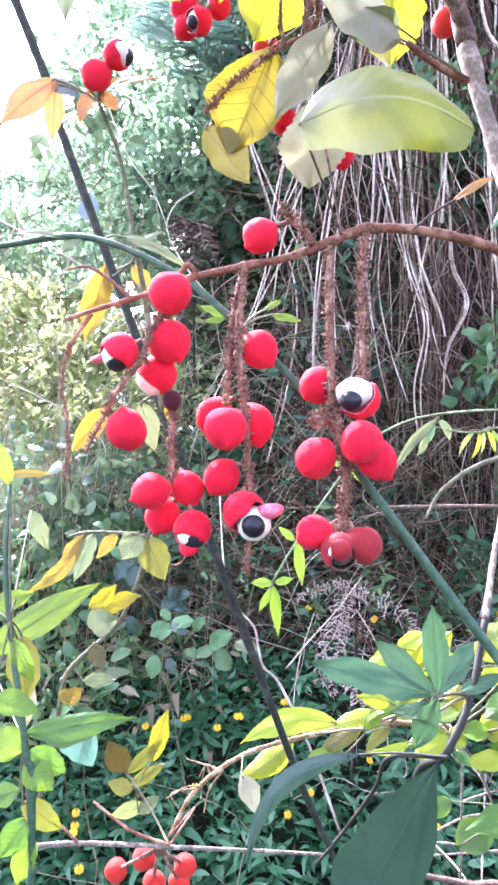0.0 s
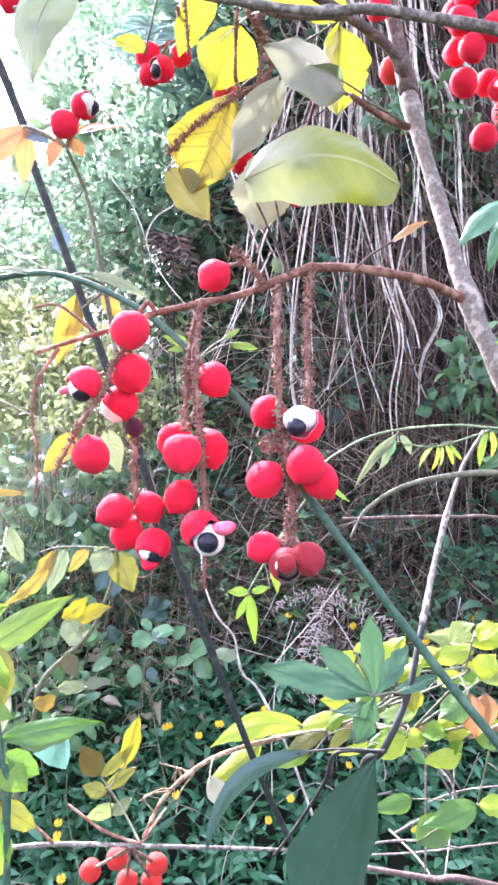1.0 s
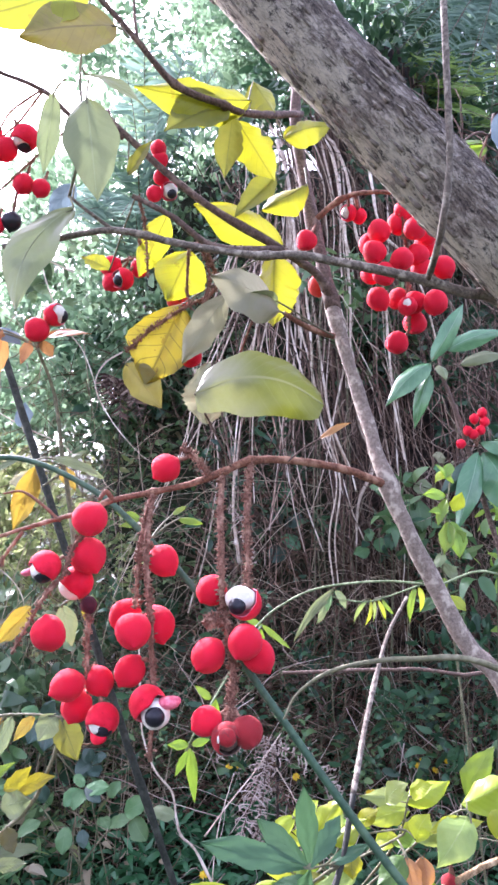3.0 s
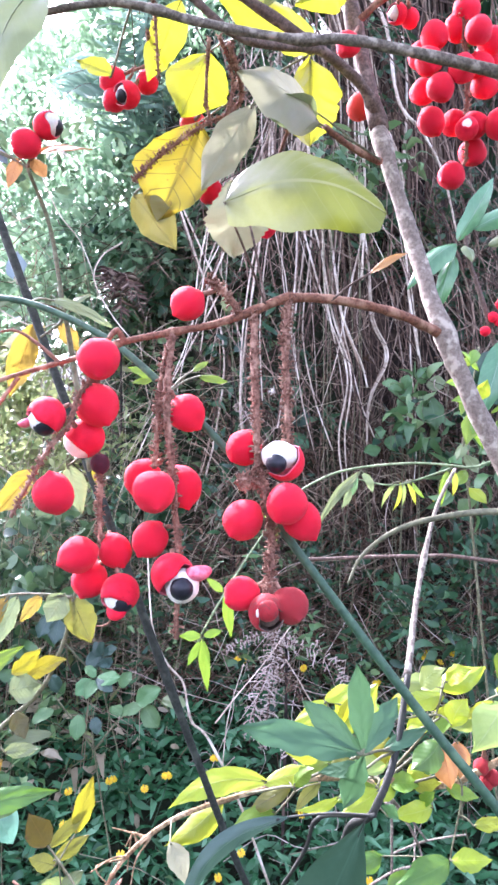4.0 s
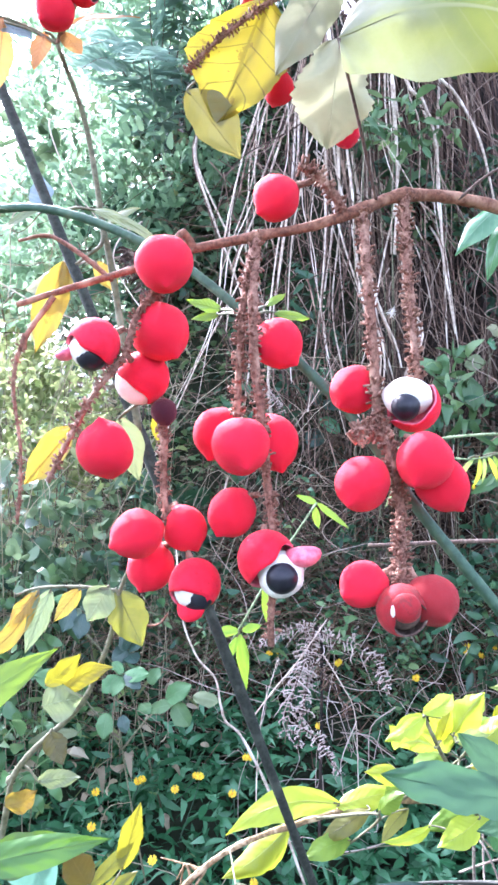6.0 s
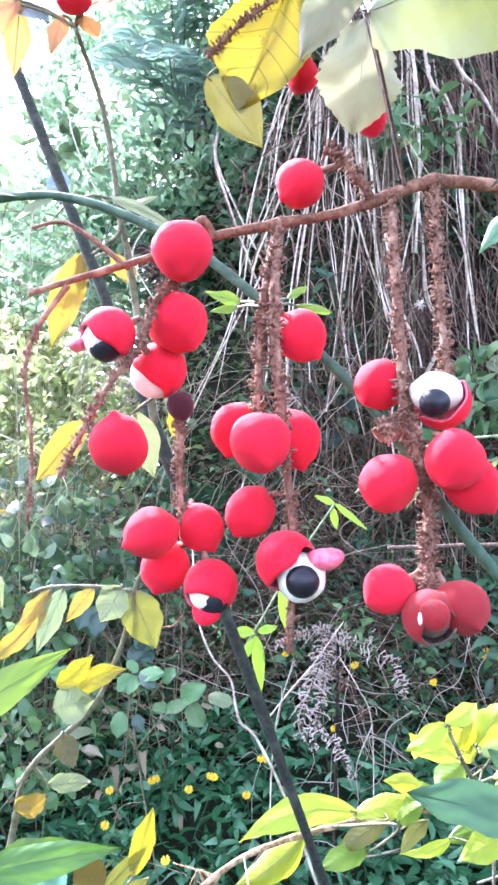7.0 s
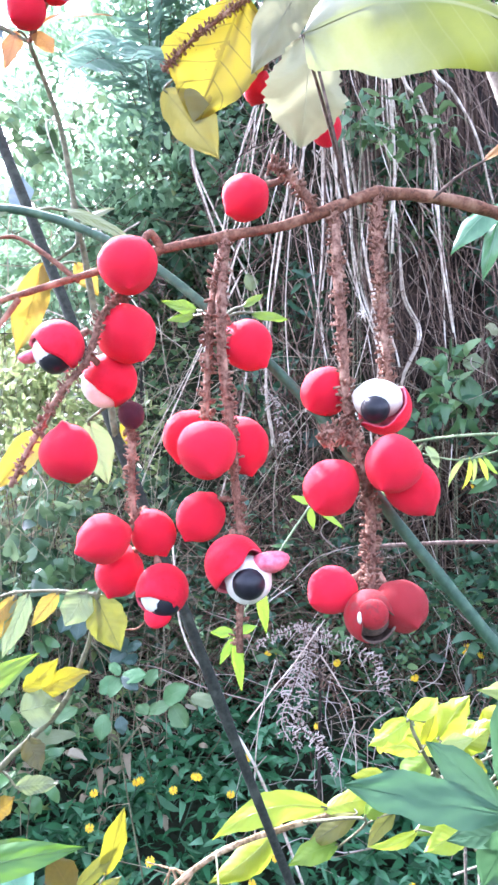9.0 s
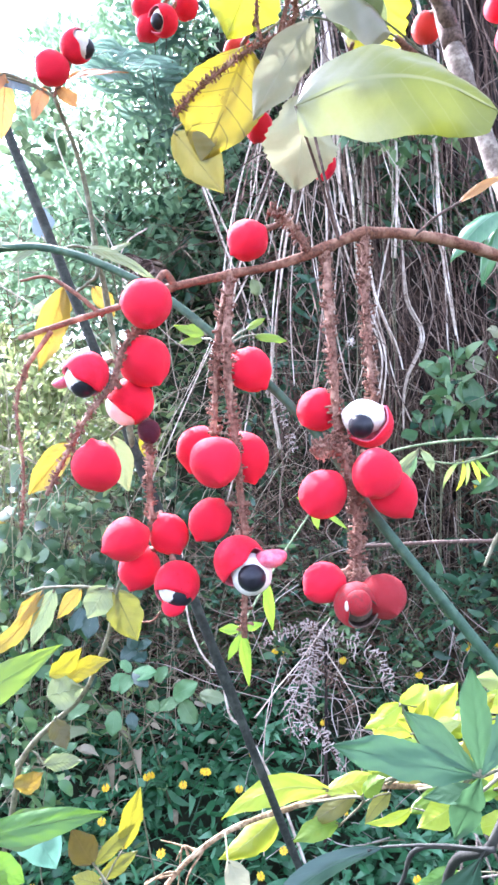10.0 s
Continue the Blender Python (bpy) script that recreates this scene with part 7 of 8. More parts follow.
open_fruit(pair, (-0.0652, 0.3450, 1.5760), 0.0070, (0.85, -0.3, 0.1), (0.8, 0.2, -0.3), 62, seed_out=0.35, stalk=(-0.0754, 0.3500, 1.5582))
leaf(pair, (-0.0728, 0.3500, 1.5636), (-0.0430, 0.3450, 1.5647), 0.0107, ORANGE, (0, -0.7, 0.7), arch=0.06, petiole=(-0.0760, 0.3500, 1.5564))
leaf(pair, (-0.0734, 0.3500, 1.5611), (-0.0657, 0.3450, 1.5496), 0.0080, ORANGE, (0, -0.8, 0.5), petiole=(-0.0760, 0.3500, 1.5564))
leaf(pair, (-0.0807, 0.3500, 1.5611), (-0.0854, 0.3500, 1.5461), 0.0080, ORANGE, (0, -0.8, 0.5), petiole=(-0.0760, 0.3500, 1.5564))
leaf(pair, (-0.0977, 0.3520, 1.5680), (-0.1242, 0.3450, 1.5422), 0.0167, ORANGE, (0.2, -0.8, 0.4), arch=0.06, petiole=(-0.0760, 0.3500, 1.5564))
leaf(pair, (-0.0976, 0.3520, 1.5662), (-0.0995, 0.3500, 1.5370), 0.0100, ORANGE, (0.3, -0.8, 0.1), petiole=(-0.0760, 0.3500, 1.5564))
leaf(pair, (-0.1015, 0.3560, 1.5704), (-0.0857, 0.3500, 1.5576), 0.0120, BLUE_LEAF, (0.3, -0.8, 0.3), petiole=(-0.0760, 0.3500, 1.5564))

# ---- the dark and the green stem ----
dark = thing("dark_sapling", "slender dark bare sapling stem leaning across the fruits", "sapling")
stem(dark, [(-0.19, 0.50, 1.74), (-0.1362, 0.4650, 1.6163), (-0.131, 0.452, 1.6), (-0.089, 0.415, 1.5), (-0.047, 0.378, 1.4), (-0.008, 0.362, 1.3), (0.027, 0.378, 1.2), (0.062, 0.41, 1.1), (0.11, 0.47, 0.9), (0.2, 0.6, -0.03)], 0.0033, 0.0012, DARK_STEM, "stem", sides=12, lump=0.12, swell=((0.45, 1.2), (0.56, 1.25)))
for b, t, w, s in (((-0.0928, 0.4400, 1.4949), (-0.1109, 0.4500, 1.4482), 46, OCHRE), ((-0.0875, 0.4400, 1.4949), (-0.0989, 0.4500, 1.4808), 36, OCHRE), ((-0.0768, 0.4400, 1.4949), (-0.0651, 0.4400, 1.4773), 30, OCHRE), ((-0.0976, 0.4600, 1.4881), (-0.1182, 0.4600, 1.4844), 36, PALE)):
    leaf(dark, b, t, w * 0.45 / 1228, s, (0.2, -1, 0.3), cup=0.2, wave=0.14, petiole=(-0.0853, 0.4300, 1.4894), label="ochre withered leaf")
leaf(dark, (-0.1052, 0.4400, 1.5230), (-0.1058, 0.4500, 1.5436), 0.0122, BLUE_LEAF, (0, -1, 0.2), petiole=(-0.1008, 0.4300, 1.5168))
green = thing("green_vine_stem", "thick green climbing stem with a few lobed leaves", "vine")
stem(green, [(-0.1742, 0.3600, 1.4827), (-0.1240, 0.3450, 1.4845), (-0.0800, 0.3380, 1.4870), (-0.0373, 0.3260, 1.4688), (-0.0059, 0.3120, 1.4428), (0.0278, 0.3000, 1.4073), (0.0472, 0.2920, 1.3773), (0.0629, 0.2860, 1.3558), (0.0802, 0.2800, 1.3323), (0.1067, 0.2740, 1.2975), (0.135, 0.269, 1.262), (0.2, 0.262, 1.175), (0.5, 0.3, 0.6), (0.62, 0.35, -0.02)], 0.0015, 0.0022, GREEN_STEM, "stem", sides=12, lump=0.04)
for b, t, w in (((0.0103, 0.3700, 1.4541), (0.0258, 0.3700, 1.4513), 22), ((0.0067, 0.3700, 1.4568), (0.0157, 0.3700, 1.4623), 16), ((-0.0123, 0.3600, 1.4533), (-0.0266, 0.3600, 1.4571), 26), ((-0.0133, 0.3600, 1.4512), (-0.0248, 0.3600, 1.4493), 18)):
    leaf(green, b, t, w * 0.34 / 1228, BRIGHT, (0, -0.8, 0.6), petiole=(-0.0036, 0.3080, 1.4395), label="small bright green leaflet")
for b, t, w in (((-0.0861, 0.3400, 1.4862), (-0.1183, 0.3450, 1.4903), 20), ((-0.0800, 0.3380, 1.4870), (-0.0972, 0.3400, 1.4767), 18), ((-0.0626, 0.3400, 1.4874), (-0.0349, 0.3600, 1.4780), 34), ((-0.0577, 0.3500, 1.4843), (-0.0451, 0.3600, 1.4952), 16)):
    leaf(green, b, t, w * 0.34 / 1228, PALE_GREEN, (0, -0.8, 0.6), arch=0.08, petiole=(-0.0716, 0.3370, 1.4854), label="narrow pale green leaf")

# ---- grey stick with the large dark leaf and lobed leaves ----
stick = thing("grey_leafy_stem", "grey broken stem with large dark green and bluish leaves", "stem")
stem(stick, [(0.1649, 0.4050, 1.4032), (0.1418, 0.3750, 1.3796), (0.1188, 0.3350, 1.3437), (0.1005, 0.293, 1.3157)], 0.001, 0.0016, GREY_TWIG, "stem", sides=10, lump=0.2, swell=((0.55, 1.4),))
stem(stick, [(0.1005, 0.293, 1.3157), (0.09, 0.276, 1.29), (0.0786, 0.268, 1.2706), (0.073, 0.3, 1.235), (0.085, 0.34, 1.1), (0.12, 0.4, 0.6), (0.15, 0.45, -0.02)], 0.0014, 0.002, DARK_OLIVE, "lower_stem", "dark olive lower stem", lump=0.2)
leaf(stick, (0.0754, 0.2680, 1.2668), (0.0412, 0.3000, 1.1632), 0.0354, DARK_GREEN, (-0.25, -0.8, 0.55), cup=-0.12, twist=0.3, petiole=(0.0786, 0.265, 1.2706), stalk=DARK_OLIVE, rib_width=0.5, widest=0.56, label="large dark green leaf with a soft sheen")
leaf(stick, (0.0485, 0.2920, 1.2576), (0.0005, 0.2850, 1.2095), 0.0092, DUSK, (0.3, -0.9, 0.3), bend=0.2, cup=-0.4, twist=0.5, petiole=(0.0786, 0.265, 1.2706), stalk=DARK_OLIVE, rib_width=0.3, label="long greyish-green leaf arching over")
stem(stick, [(0.0786, 0.265, 1.2706), (0.0607, 0.2900, 1.2576), (0.0558, 0.3000, 1.2377), (0.0416, 0.3200, 1.2019), (0.0331, 0.3300, 1.1841)], 0.0009, 0.0008, DARK_OLIVE, "twig", lump=0.3)
for t, w, s in (((0.0242, 0.2450, 1.3145), 58, TEAL), ((0.0499, 0.2620, 1.3169), 46, TEAL), ((0.0709, 0.2620, 1.3305), 44, TEAL), ((0.0672, 0.2700, 1.2716), 44, TEAL), ((0.0891, 0.2700, 1.3145), 40, TEAL)):
    leaf(stick, (0.0736, 0.2620, 1.2956), t, 1.25 * w * 0.23 / 1228, s, (0, -0.75, 0.6), widest=0.55, wave=0.12, teeth=0.05, bite=0.35, rib_width=0.3, petiole=(0.09, 0.276, 1.29), label="lobe of a bluish-green divided leaf")
for b, t, w in (((0.0771, 0.2700, 1.2871), (0.0567, 0.2680, 1.2867), 40), ((0.0849, 0.2750, 1.2917), (0.1056, 0.2800, 1.2983), 36)):
    leaf(stick, b, t, w * 0.23 / 1228, TEAL, (0, -0.6, 0.8), petiole=(0.09, 0.276, 1.29), label="bluish-green leaflet")

# ---- blurred blade close by ----
blade = thing("curved_grass_blade", "curved olive grass blade close by", "grass")
stem(blade, [(0.0555, 0.2070, 1.3715), (0.0600, 0.2070, 1.3800), (0.0705, 0.2070, 1.3875), (0.0850, 0.2070, 1.3915), (0.1050, 0.2070, 1.3930), (0.14, 0.207, 1.389), (0.2, 0.207, 1.35), (0.28, 0.205, 1.22), (0.42, 0.2, 0.75), (0.55, 0.22, -0.02)], 0.0004, 0.002, OLIVE_STEM, "blade", sides=8)

# ---- lime leaves and twigs below ----
low = thing("lime_leaved_branch", "pale brown twig with backlit lime-green leaves", "branch")
stem(low, [(-0.0629, 0.5000, 1.0889), (-0.0440, 0.5000, 1.1235), (-0.0089, 0.5050, 1.1488), (0.0456, 0.5100, 1.1635), (0.0990, 0.5050, 1.1753), (0.1431, 0.5000, 1.1720), (0.1797, 0.5000, 1.1684), (0.4, 0.5, 1.1), (0.7, 0.6, -0.02)], 0.0014, 0.003, TAN_TWIG, "branch", lump=0.35)
for k in range(6):
    b = Vector((-0.0440, 0.5, 1.1235)).lerp(Vector((-0.0089, 0.505, 1.1488)), random.uniform(0, 0.9))
    e = b + Vector((random.uniform(-0.03, 0.012), random.uniform(-0.02, 0.02), random.uniform(-0.03, 0.008)))
    stem(low, [b, b.lerp(e, 0.5) + Vector((random.gauss(0, 0.006), 0, random.gauss(0.002, 0.005))), e], random.uniform(0.0006, 0.0011), 0.0004, TAN_TWIG, "twig", "frayed tan side twig", lump=0.5)
WOOD = spline([(-0.0440, 0.5000, 1.1235), (-0.0089, 0.5050, 1.1488), (0.0456, 0.5100, 1.1635), (0.0990, 0.5050, 1.1753), (0.1431, 0.5000, 1.1720), (0.1797, 0.5000, 1.1684)], 9)
SHOOTS = (((0.0990, 0.5050, 1.1753), (0.1271, 0.4700, 1.2185), (0.1169, 0.4600, 1.2388)), ((0.1431, 0.5000, 1.1720), (0.1737, 0.4800, 1.2207), (0.1809, 0.4700, 1.2537)), ((0.1593, 0.5000, 1.1706), (0.1950, 0.4800, 1.1824), (0.1876, 0.4800, 1.1260)), ((0.1186, 0.5000, 1.1745), (0.1345, 0.4700, 1.1891), (0.1207, 0.4600, 1.1763)),
          ((0.1431, 0.5000, 1.1720), (0.2317, 0.5000, 1.2335), (0.2273, 0.4800, 1.1999)), ((0.0788, 0.5080, 1.1693), (0.1769, 0.4700, 1.2292), (0.1198, 0.4600, 1.2307)), ((0.0456, 0.5100, 1.1635), (0.0741, 0.4600, 1.1904), (0.0655, 0.5000, 1.1524)))
for run in SHOOTS:
    stem(low, run, 0.0011, 0.0006, OLIVE_STEM, "twig", lump=0.2)
    WOOD += spline(run, 8)


def lime(base, tip, px, skin=LIME, d=0.5, label="backlit lime-green leaf", petiole=None, **kw):
    kw.setdefault("face", (0, -0.75, 0.65))
    near = min(WOOD, key=lambda q: (q - Vector(base)).length)
    kw.setdefault("bend", random.uniform(-0.1, 0.1))
    kw.setdefault("arch", random.uniform(0.04, 0.14))
    return leaf(low, base, tip, 0.95 * px * d / 1228, skin, petiole=near, label=label, cup=random.uniform(-0.5, 0.3), twist=random.uniform(-0.5, 0.5), blunt=0.92, bite=0.25, **kw)


lime((0.0623, 0.5100, 1.1715), (-0.0112, 0.5100, 1.1548), 52, arch=0.08, bend=0.1)
lime((0.0581, 0.5100, 1.1702), (0.0998, 0.5050, 1.1812), 40, arch=0.06)
lime((0.0288, 0.5100, 1.1598), (-0.0143, 0.5150, 1.1253), 52, arch=0.04)
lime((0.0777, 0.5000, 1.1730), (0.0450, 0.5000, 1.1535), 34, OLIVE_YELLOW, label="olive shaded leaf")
lime((-0.0073, 0.4400, 1.1689), (0.0028, 0.4300, 1.1474), 40, PALE, d=0.43, petiole=(-0.0089, 0.5050, 1.1488), label="whitish leaf underside")
for b, t, w, s in (((0.1845, 0.4800, 1.2415), (0.1480, 0.4700, 1.2360), 40, LIME), ((0.1860, 0.5000, 1.2410), (0.2232, 0.5000, 1.2550), 46, LIME), ((0.1907, 0.5000, 1.2464), (0.1462, 0.4800, 1.2526), 46, SOFT_LIME),
                   ((0.2391, 0.5200, 1.2309), (0.2747, 0.5000, 1.2581), 66, LIME), ((0.2361, 0.5000, 1.2292), (0.1999, 0.4700, 1.2049), 70, SOFT_LIME), ((0.2478, 0.5300, 1.2319), (0.2741, 0.5300, 1.2721), 55, BRIGHT),
                   ((0.1198, 0.4600, 1.2345), (0.1100, 0.4500, 1.2536), 30, LIME), ((0.1177, 0.4600, 1.2307), (0.0917, 0.4500, 1.2409), 40, LIME), ((0.1197, 0.4600, 1.2288), (0.1365, 0.4600, 1.2398), 36, SOFT_LIME),
                   ((0.1362, 0.4600, 1.2225), (0.1338, 0.4500, 1.2078), 42, YELLOW), ((0.2217, 0.5000, 1.2127), (0.2498, 0.5000, 1.2246), 30, LIME), ((0.1755, 0.4800, 1.2296), (0.2017, 0.4800, 1.2248), 38, LIME),
                   ((0.1737, 0.4600, 1.2175), (0.1500, 0.4500, 1.2035), 50, GREEN), ((0.1894, 0.4700, 1.2131), (0.1877, 0.4600, 1.1922), 40, ORANGE), ((0.1131, 0.4700, 1.2194), (0.0950, 0.4600, 1.2049), 40, BRIGHT),
                   ((0.2585, 0.5000, 1.2117), (0.2746, 0.5000, 1.2367), 50, LIME), ((0.1439, 0.5000, 1.1195), (0.1072, 0.4800, 1.1221), 36, GREEN), ((0.1486, 0.5000, 1.0857), (0.1776, 0.5000, 1.1075), 60, GREEN)):
    lime(b, t, w, s, 0.53, petiole=(0.1431, 0.5000, 1.1720) if s is not YELLOW else None, label="lime to pale green leaf" if s in (LIME, SOFT_LIME) else "")
for b, t, w, s in (((0.0889, 0.4200, 1.2604), (0.0679, 0.4200, 1.2480), 44, LIME), ((0.0943, 0.4200, 1.2442), (0.0712, 0.4100, 1.2499), 34, LIME), ((0.1061, 0.4300, 1.2458), (0.1234, 0.4300, 1.2678), 62, LIME), ((0.0981, 0.4300, 1.2426), (0.1049, 0.4300, 1.2609), 28, YELLOW), ((0.1043, 0.4200, 1.2466), (0.1216, 0.4200, 1.2499), 32, SOFT_LIME), ((0.0875, 0.4200, 1.2612), (0.1065, 0.4300, 1.2672), 36, LIME), ((0.1168, 0.4400, 1.2353), (0.1384, 0.4400, 1.2494), 46, LIME), ((0.0936, 0.4700, 1.1880), (0.0749, 0.4600, 1.1738), 34, OLIVE_YELLOW), ((0.1064, 0.4700, 1.1779), (0.0749, 0.4600, 1.1753), 26, LIME)):
    lime(b, t, w, s, 0.35, petiole=(0.1006, 0.4300, 1.2359), label="backlit lime-green leaf")
stem(low, [(0.0880, 0.4200, 1.2604), (0.1006, 0.4300, 1.2359), (0.1431, 0.5000, 1.1699)], 0.0009, 0.0012, OLIVE_STEM, "twig")
for b, t, w, s in (((0.1097, 0.4600, 1.2354), (0.0973, 0.4500, 1.2533), 40, LIME), ((0.1205, 0.4600, 1.2369), (0.1264, 0.4500, 1.2560), 44, SOFT_LIME), ((0.1404, 0.4600, 1.2399), (0.1530, 0.4500, 1.2529), 40, YELLOW), ((0.1641, 0.4700, 1.2504), (0.1786, 0.4600, 1.2669), 46, SOFT_LIME), ((0.1828, 0.4700, 1.2537), (0.1970, 0.4600, 1.2655), 44, LIME), ((0.1751, 0.4600, 1.2175), (0.1777, 0.4500, 1.1898), 64, ORANGE),
                   ((0.1387, 0.4600, 1.2078), (0.1072, 0.4500, 1.2055), 40, SOFT_LIME), ((0.1170, 0.4600, 1.2050), (0.0932, 0.4500, 1.2031), 34, OLIVE_YELLOW), ((0.1315, 0.4600, 1.1866), (0.1038, 0.4500, 1.1767), 50, LIME), ((0.1876, 0.4800, 1.1260), (0.1408, 0.4600, 1.1217), 60, GREEN), ((0.0847, 0.4600, 1.2272), (0.0775, 0.4500, 1.2444), 30, LIME), ((0.1824, 0.4600, 1.2281), (0.1934, 0.4600, 1.2458), 50, LIME), ((0.0741, 0.4600, 1.1922), (0.0863, 0.4500, 1.2068), 36, BRIGHT), ((0.0655, 0.5000, 1.1544), (0.0339, 0.4900, 1.1493), 44, BRIGHT)):
    lime(b, t, w, s, 0.42, petiole=(0.1431, 0.5000, 1.1720) if Vector(b).x > 0.1 else None, label="orange-brown withered leaf" if s is ORANGE else "soft lime to pale green leaf")
for k in range(34):
    b = random.choice(WOOD[40:]) + Vector((random.gauss(0, 0.009), random.gauss(0, 0.012), random.gauss(0.004, 0.008)))
    if b.x < 0.085:
        continue
    a = random.uniform(-0.5, 3.6)
    t = b + Vector((math.cos(a), -0.2, math.sin(a) * 0.55 - 0.15)) * random.uniform(0.022, 0.036)
    lime(b, t, random.uniform(26, 42), random.choice((LIME, SOFT_LIME, LIME, BRIGHT, GREEN_SOFT)), 0.47, label="backlit lime to green leaf")
for p, r in (((0.2198, 0.5000, 1.1817), 0.006), ((0.2272, 0.5000, 1.1732), 0.006), ((0.2225, 0.5000, 1.1692), 0.0055)):
    fruit(low, p, r, (0.2212, 0.5000, 1.1961), DULL_RED)
for a, b in (((0.1431, 0.5000, 1.1699), (0.1789, 0.5200, 1.1131)), ((0.1613, 0.5500, 1.1327), (0.2110, 0.6000, 1.0735)), ((0.1518, 0.6000, 1.0317), (0.2181, 0.6200, 1.0415)), ((0.1210, 0.6200, 1.0080), (0.2120, 0.6000, 1.0177)), ((0.1800, 0.6000, 1.1132), (0.1796, 0.6000, 0.9874))):
    stem(low, [a, Vector(a).lerp(Vector(b), 0.5) + Vector((0, 0, 0.006)), b], 0.0013, 0.0009, GREY_TWIG, "twig", lump=0.3)

# ---- twig with orange-red fruits at the bottom, and yellow shoots ----
base_twig = thing("low_fruiting_twig", "greyish twig with orange-red fruits and yellow young leaves", "twig")
stem(base_twig, [(-0.5, 0.5, -0.02), (-0.35, 0.45, 0.6), (-0.2010, 0.4200, 1.1150), (-0.1578, 0.4200, 1.1277), (-0.1079, 0.4200, 1.1338), (-0.0408, 0.4200, 1.1324), (0.0083, 0.4200, 1.1313), (0.0460, 0.4200, 1.1299)], 0.0024, 0.001, GREY_TWIG, "branch", lump=0.25)
stem(base_twig, [(-0.0513, 0.4200, 1.1336), (-0.0770, 0.4250, 1.1400), (-0.1014, 0.4300, 1.1549)], 0.0012, 0.0008, RUST, "twig", lump=0.35)
stem(base_twig, [(-0.1079, 0.4200, 1.1338), (-0.1220, 0.4200, 1.1476), (-0.1378, 0.4200, 1.1617)], 0.001, 0.0007, RUST, "twig", lump=0.35)
stem(base_twig, [(-0.0513, 0.4200, 1.1336), (-0.0671, 0.4400, 1.1461), (-0.0860, 0.4550, 1.1622)], 0.0009, 0.0006, OLIVE_STEM, "twig", lump=0.3)
stem(base_twig, [(-0.0513, 0.4200, 1.1336), (-0.0398, 0.4600, 1.1349), (-0.0629, 0.5000, 1.0889)], 0.0009, 0.0007, STALK, "twig", lump=0.4)
for p in ((-0.0917, 0.4500, 1.0964), (-0.0731, 0.4500, 1.1050), (-0.0451, 0.4500, 1.1009), (-0.0671, 0.4550, 1.0857), (-0.0502, 0.4600, 1.0826)):
    fruit(base_twig, p, 0.0075, (-0.0592, 0.4250, 1.1295), ORANGE_RED, "orange-red young fruit")
for b, t, w, s in (((-0.0693, 0.4600, 1.1657), (-0.0581, 0.4600, 1.2025), 34, GOLD), ((-0.0860, 0.4550, 1.1610), (-0.0969, 0.4500, 1.1849), 46, BROWN_OLIVE), ((-0.0859, 0.4600, 1.1576), (-0.0616, 0.4600, 1.1815), 24, OLIVE_YELLOW),
                   ((-0.0832, 0.4600, 1.1490), (-0.0601, 0.4600, 1.1651), 26, OLIVE_YELLOW), ((-0.0735, 0.4550, 1.1391), (-0.0949, 0.4500, 1.1335), 28, SOFT_LIME), ((-0.0764, 0.4500, 1.1362), (-0.0624, 0.4500, 1.1480), 26, PALE_GREEN), ((-0.0821, 0.4600, 1.1459), (-0.0994, 0.4600, 1.1514), 28, OLIVE_YELLOW)):
    leaf(base_twig, b, t, w * 0.455 / 1228, s, (0.1, -0.9, 0.4), teeth=0.08, petiole=(-0.0782, 0.4500, 1.1535), label="serrated young golden leaf" if s is GOLD else "young serrated leaf")

sticks = thing("dry_branch", "bare brown branch with pale broken sticks in the undergrowth", "branch")
stem(sticks, [(0.0978, 0.5800, 1.0189), (0.1179, 0.5800, 1.0138), (0.1755, 0.5700, 1.0098), (0.2330, 0.5600, 1.0086), (0.5, 0.6, 0.9), (0.7, 0.7, -0.02)], 0.0016, 0.004, BROWN_TWIG, "branch", lump=0.3)
for run in (((0.2133, 0.7500, 1.0409), (0.2260, 0.7400, 1.0265), (0.2380, 0.7200, 1.0128), (0.2506, 0.7000, 0.9686)), ((0.2650, 0.8000, 1.0025), (0.2469, 0.7500, 0.9576), (0.1888, 0.5700, 1.0068)), ((0.1367, 0.7000, 0.9465), (0.2036, 0.6800, 0.9641), (0.2720, 0.6600, 0.9861)), ((0.2212, 0.7500, 0.9772), (0.2504, 0.7200, 1.0065), (0.2860, 0.7000, 1.0223)), ((0.1766, 0.7500, 0.9446), (0.1848, 0.6500, 0.9763), (0.1804, 0.5700, 1.0068))):
    stem(sticks, run, 0.0012, 0.0009, GREY_TWIG, "stick", lump=0.4)

# ---- left shoots ----
shoot = thing("ochre_leaved_shoot", "shoot with ochre, olive and pale green leaflets and a tendril", "shoot")
stem(shoot, [(-0.3, 0.5, -0.02), (-0.22, 0.46, 0.8), (-0.1219, 0.4100, 1.1975), (-0.1090, 0.3970, 1.2479), (-0.0791, 0.3970, 1.2783), (-0.0691, 0.3970, 1.2983), (-0.0641, 0.3970, 1.3115), (-0.0594, 0.3930, 1.3320), (-0.0515, 0.3900, 1.3487)], 0.0018, 0.0008, OLIVE_STEM, "stem", lump=0.2)
stem(shoot, [(-0.0594, 0.3930, 1.3320), (-0.0772, 0.3930, 1.3341), (-0.0957, 0.3930, 1.3340), (-0.1062, 0.3930, 1.3309)], 0.0008, 0.0006, OLIVE_STEM, "leaf_axis")
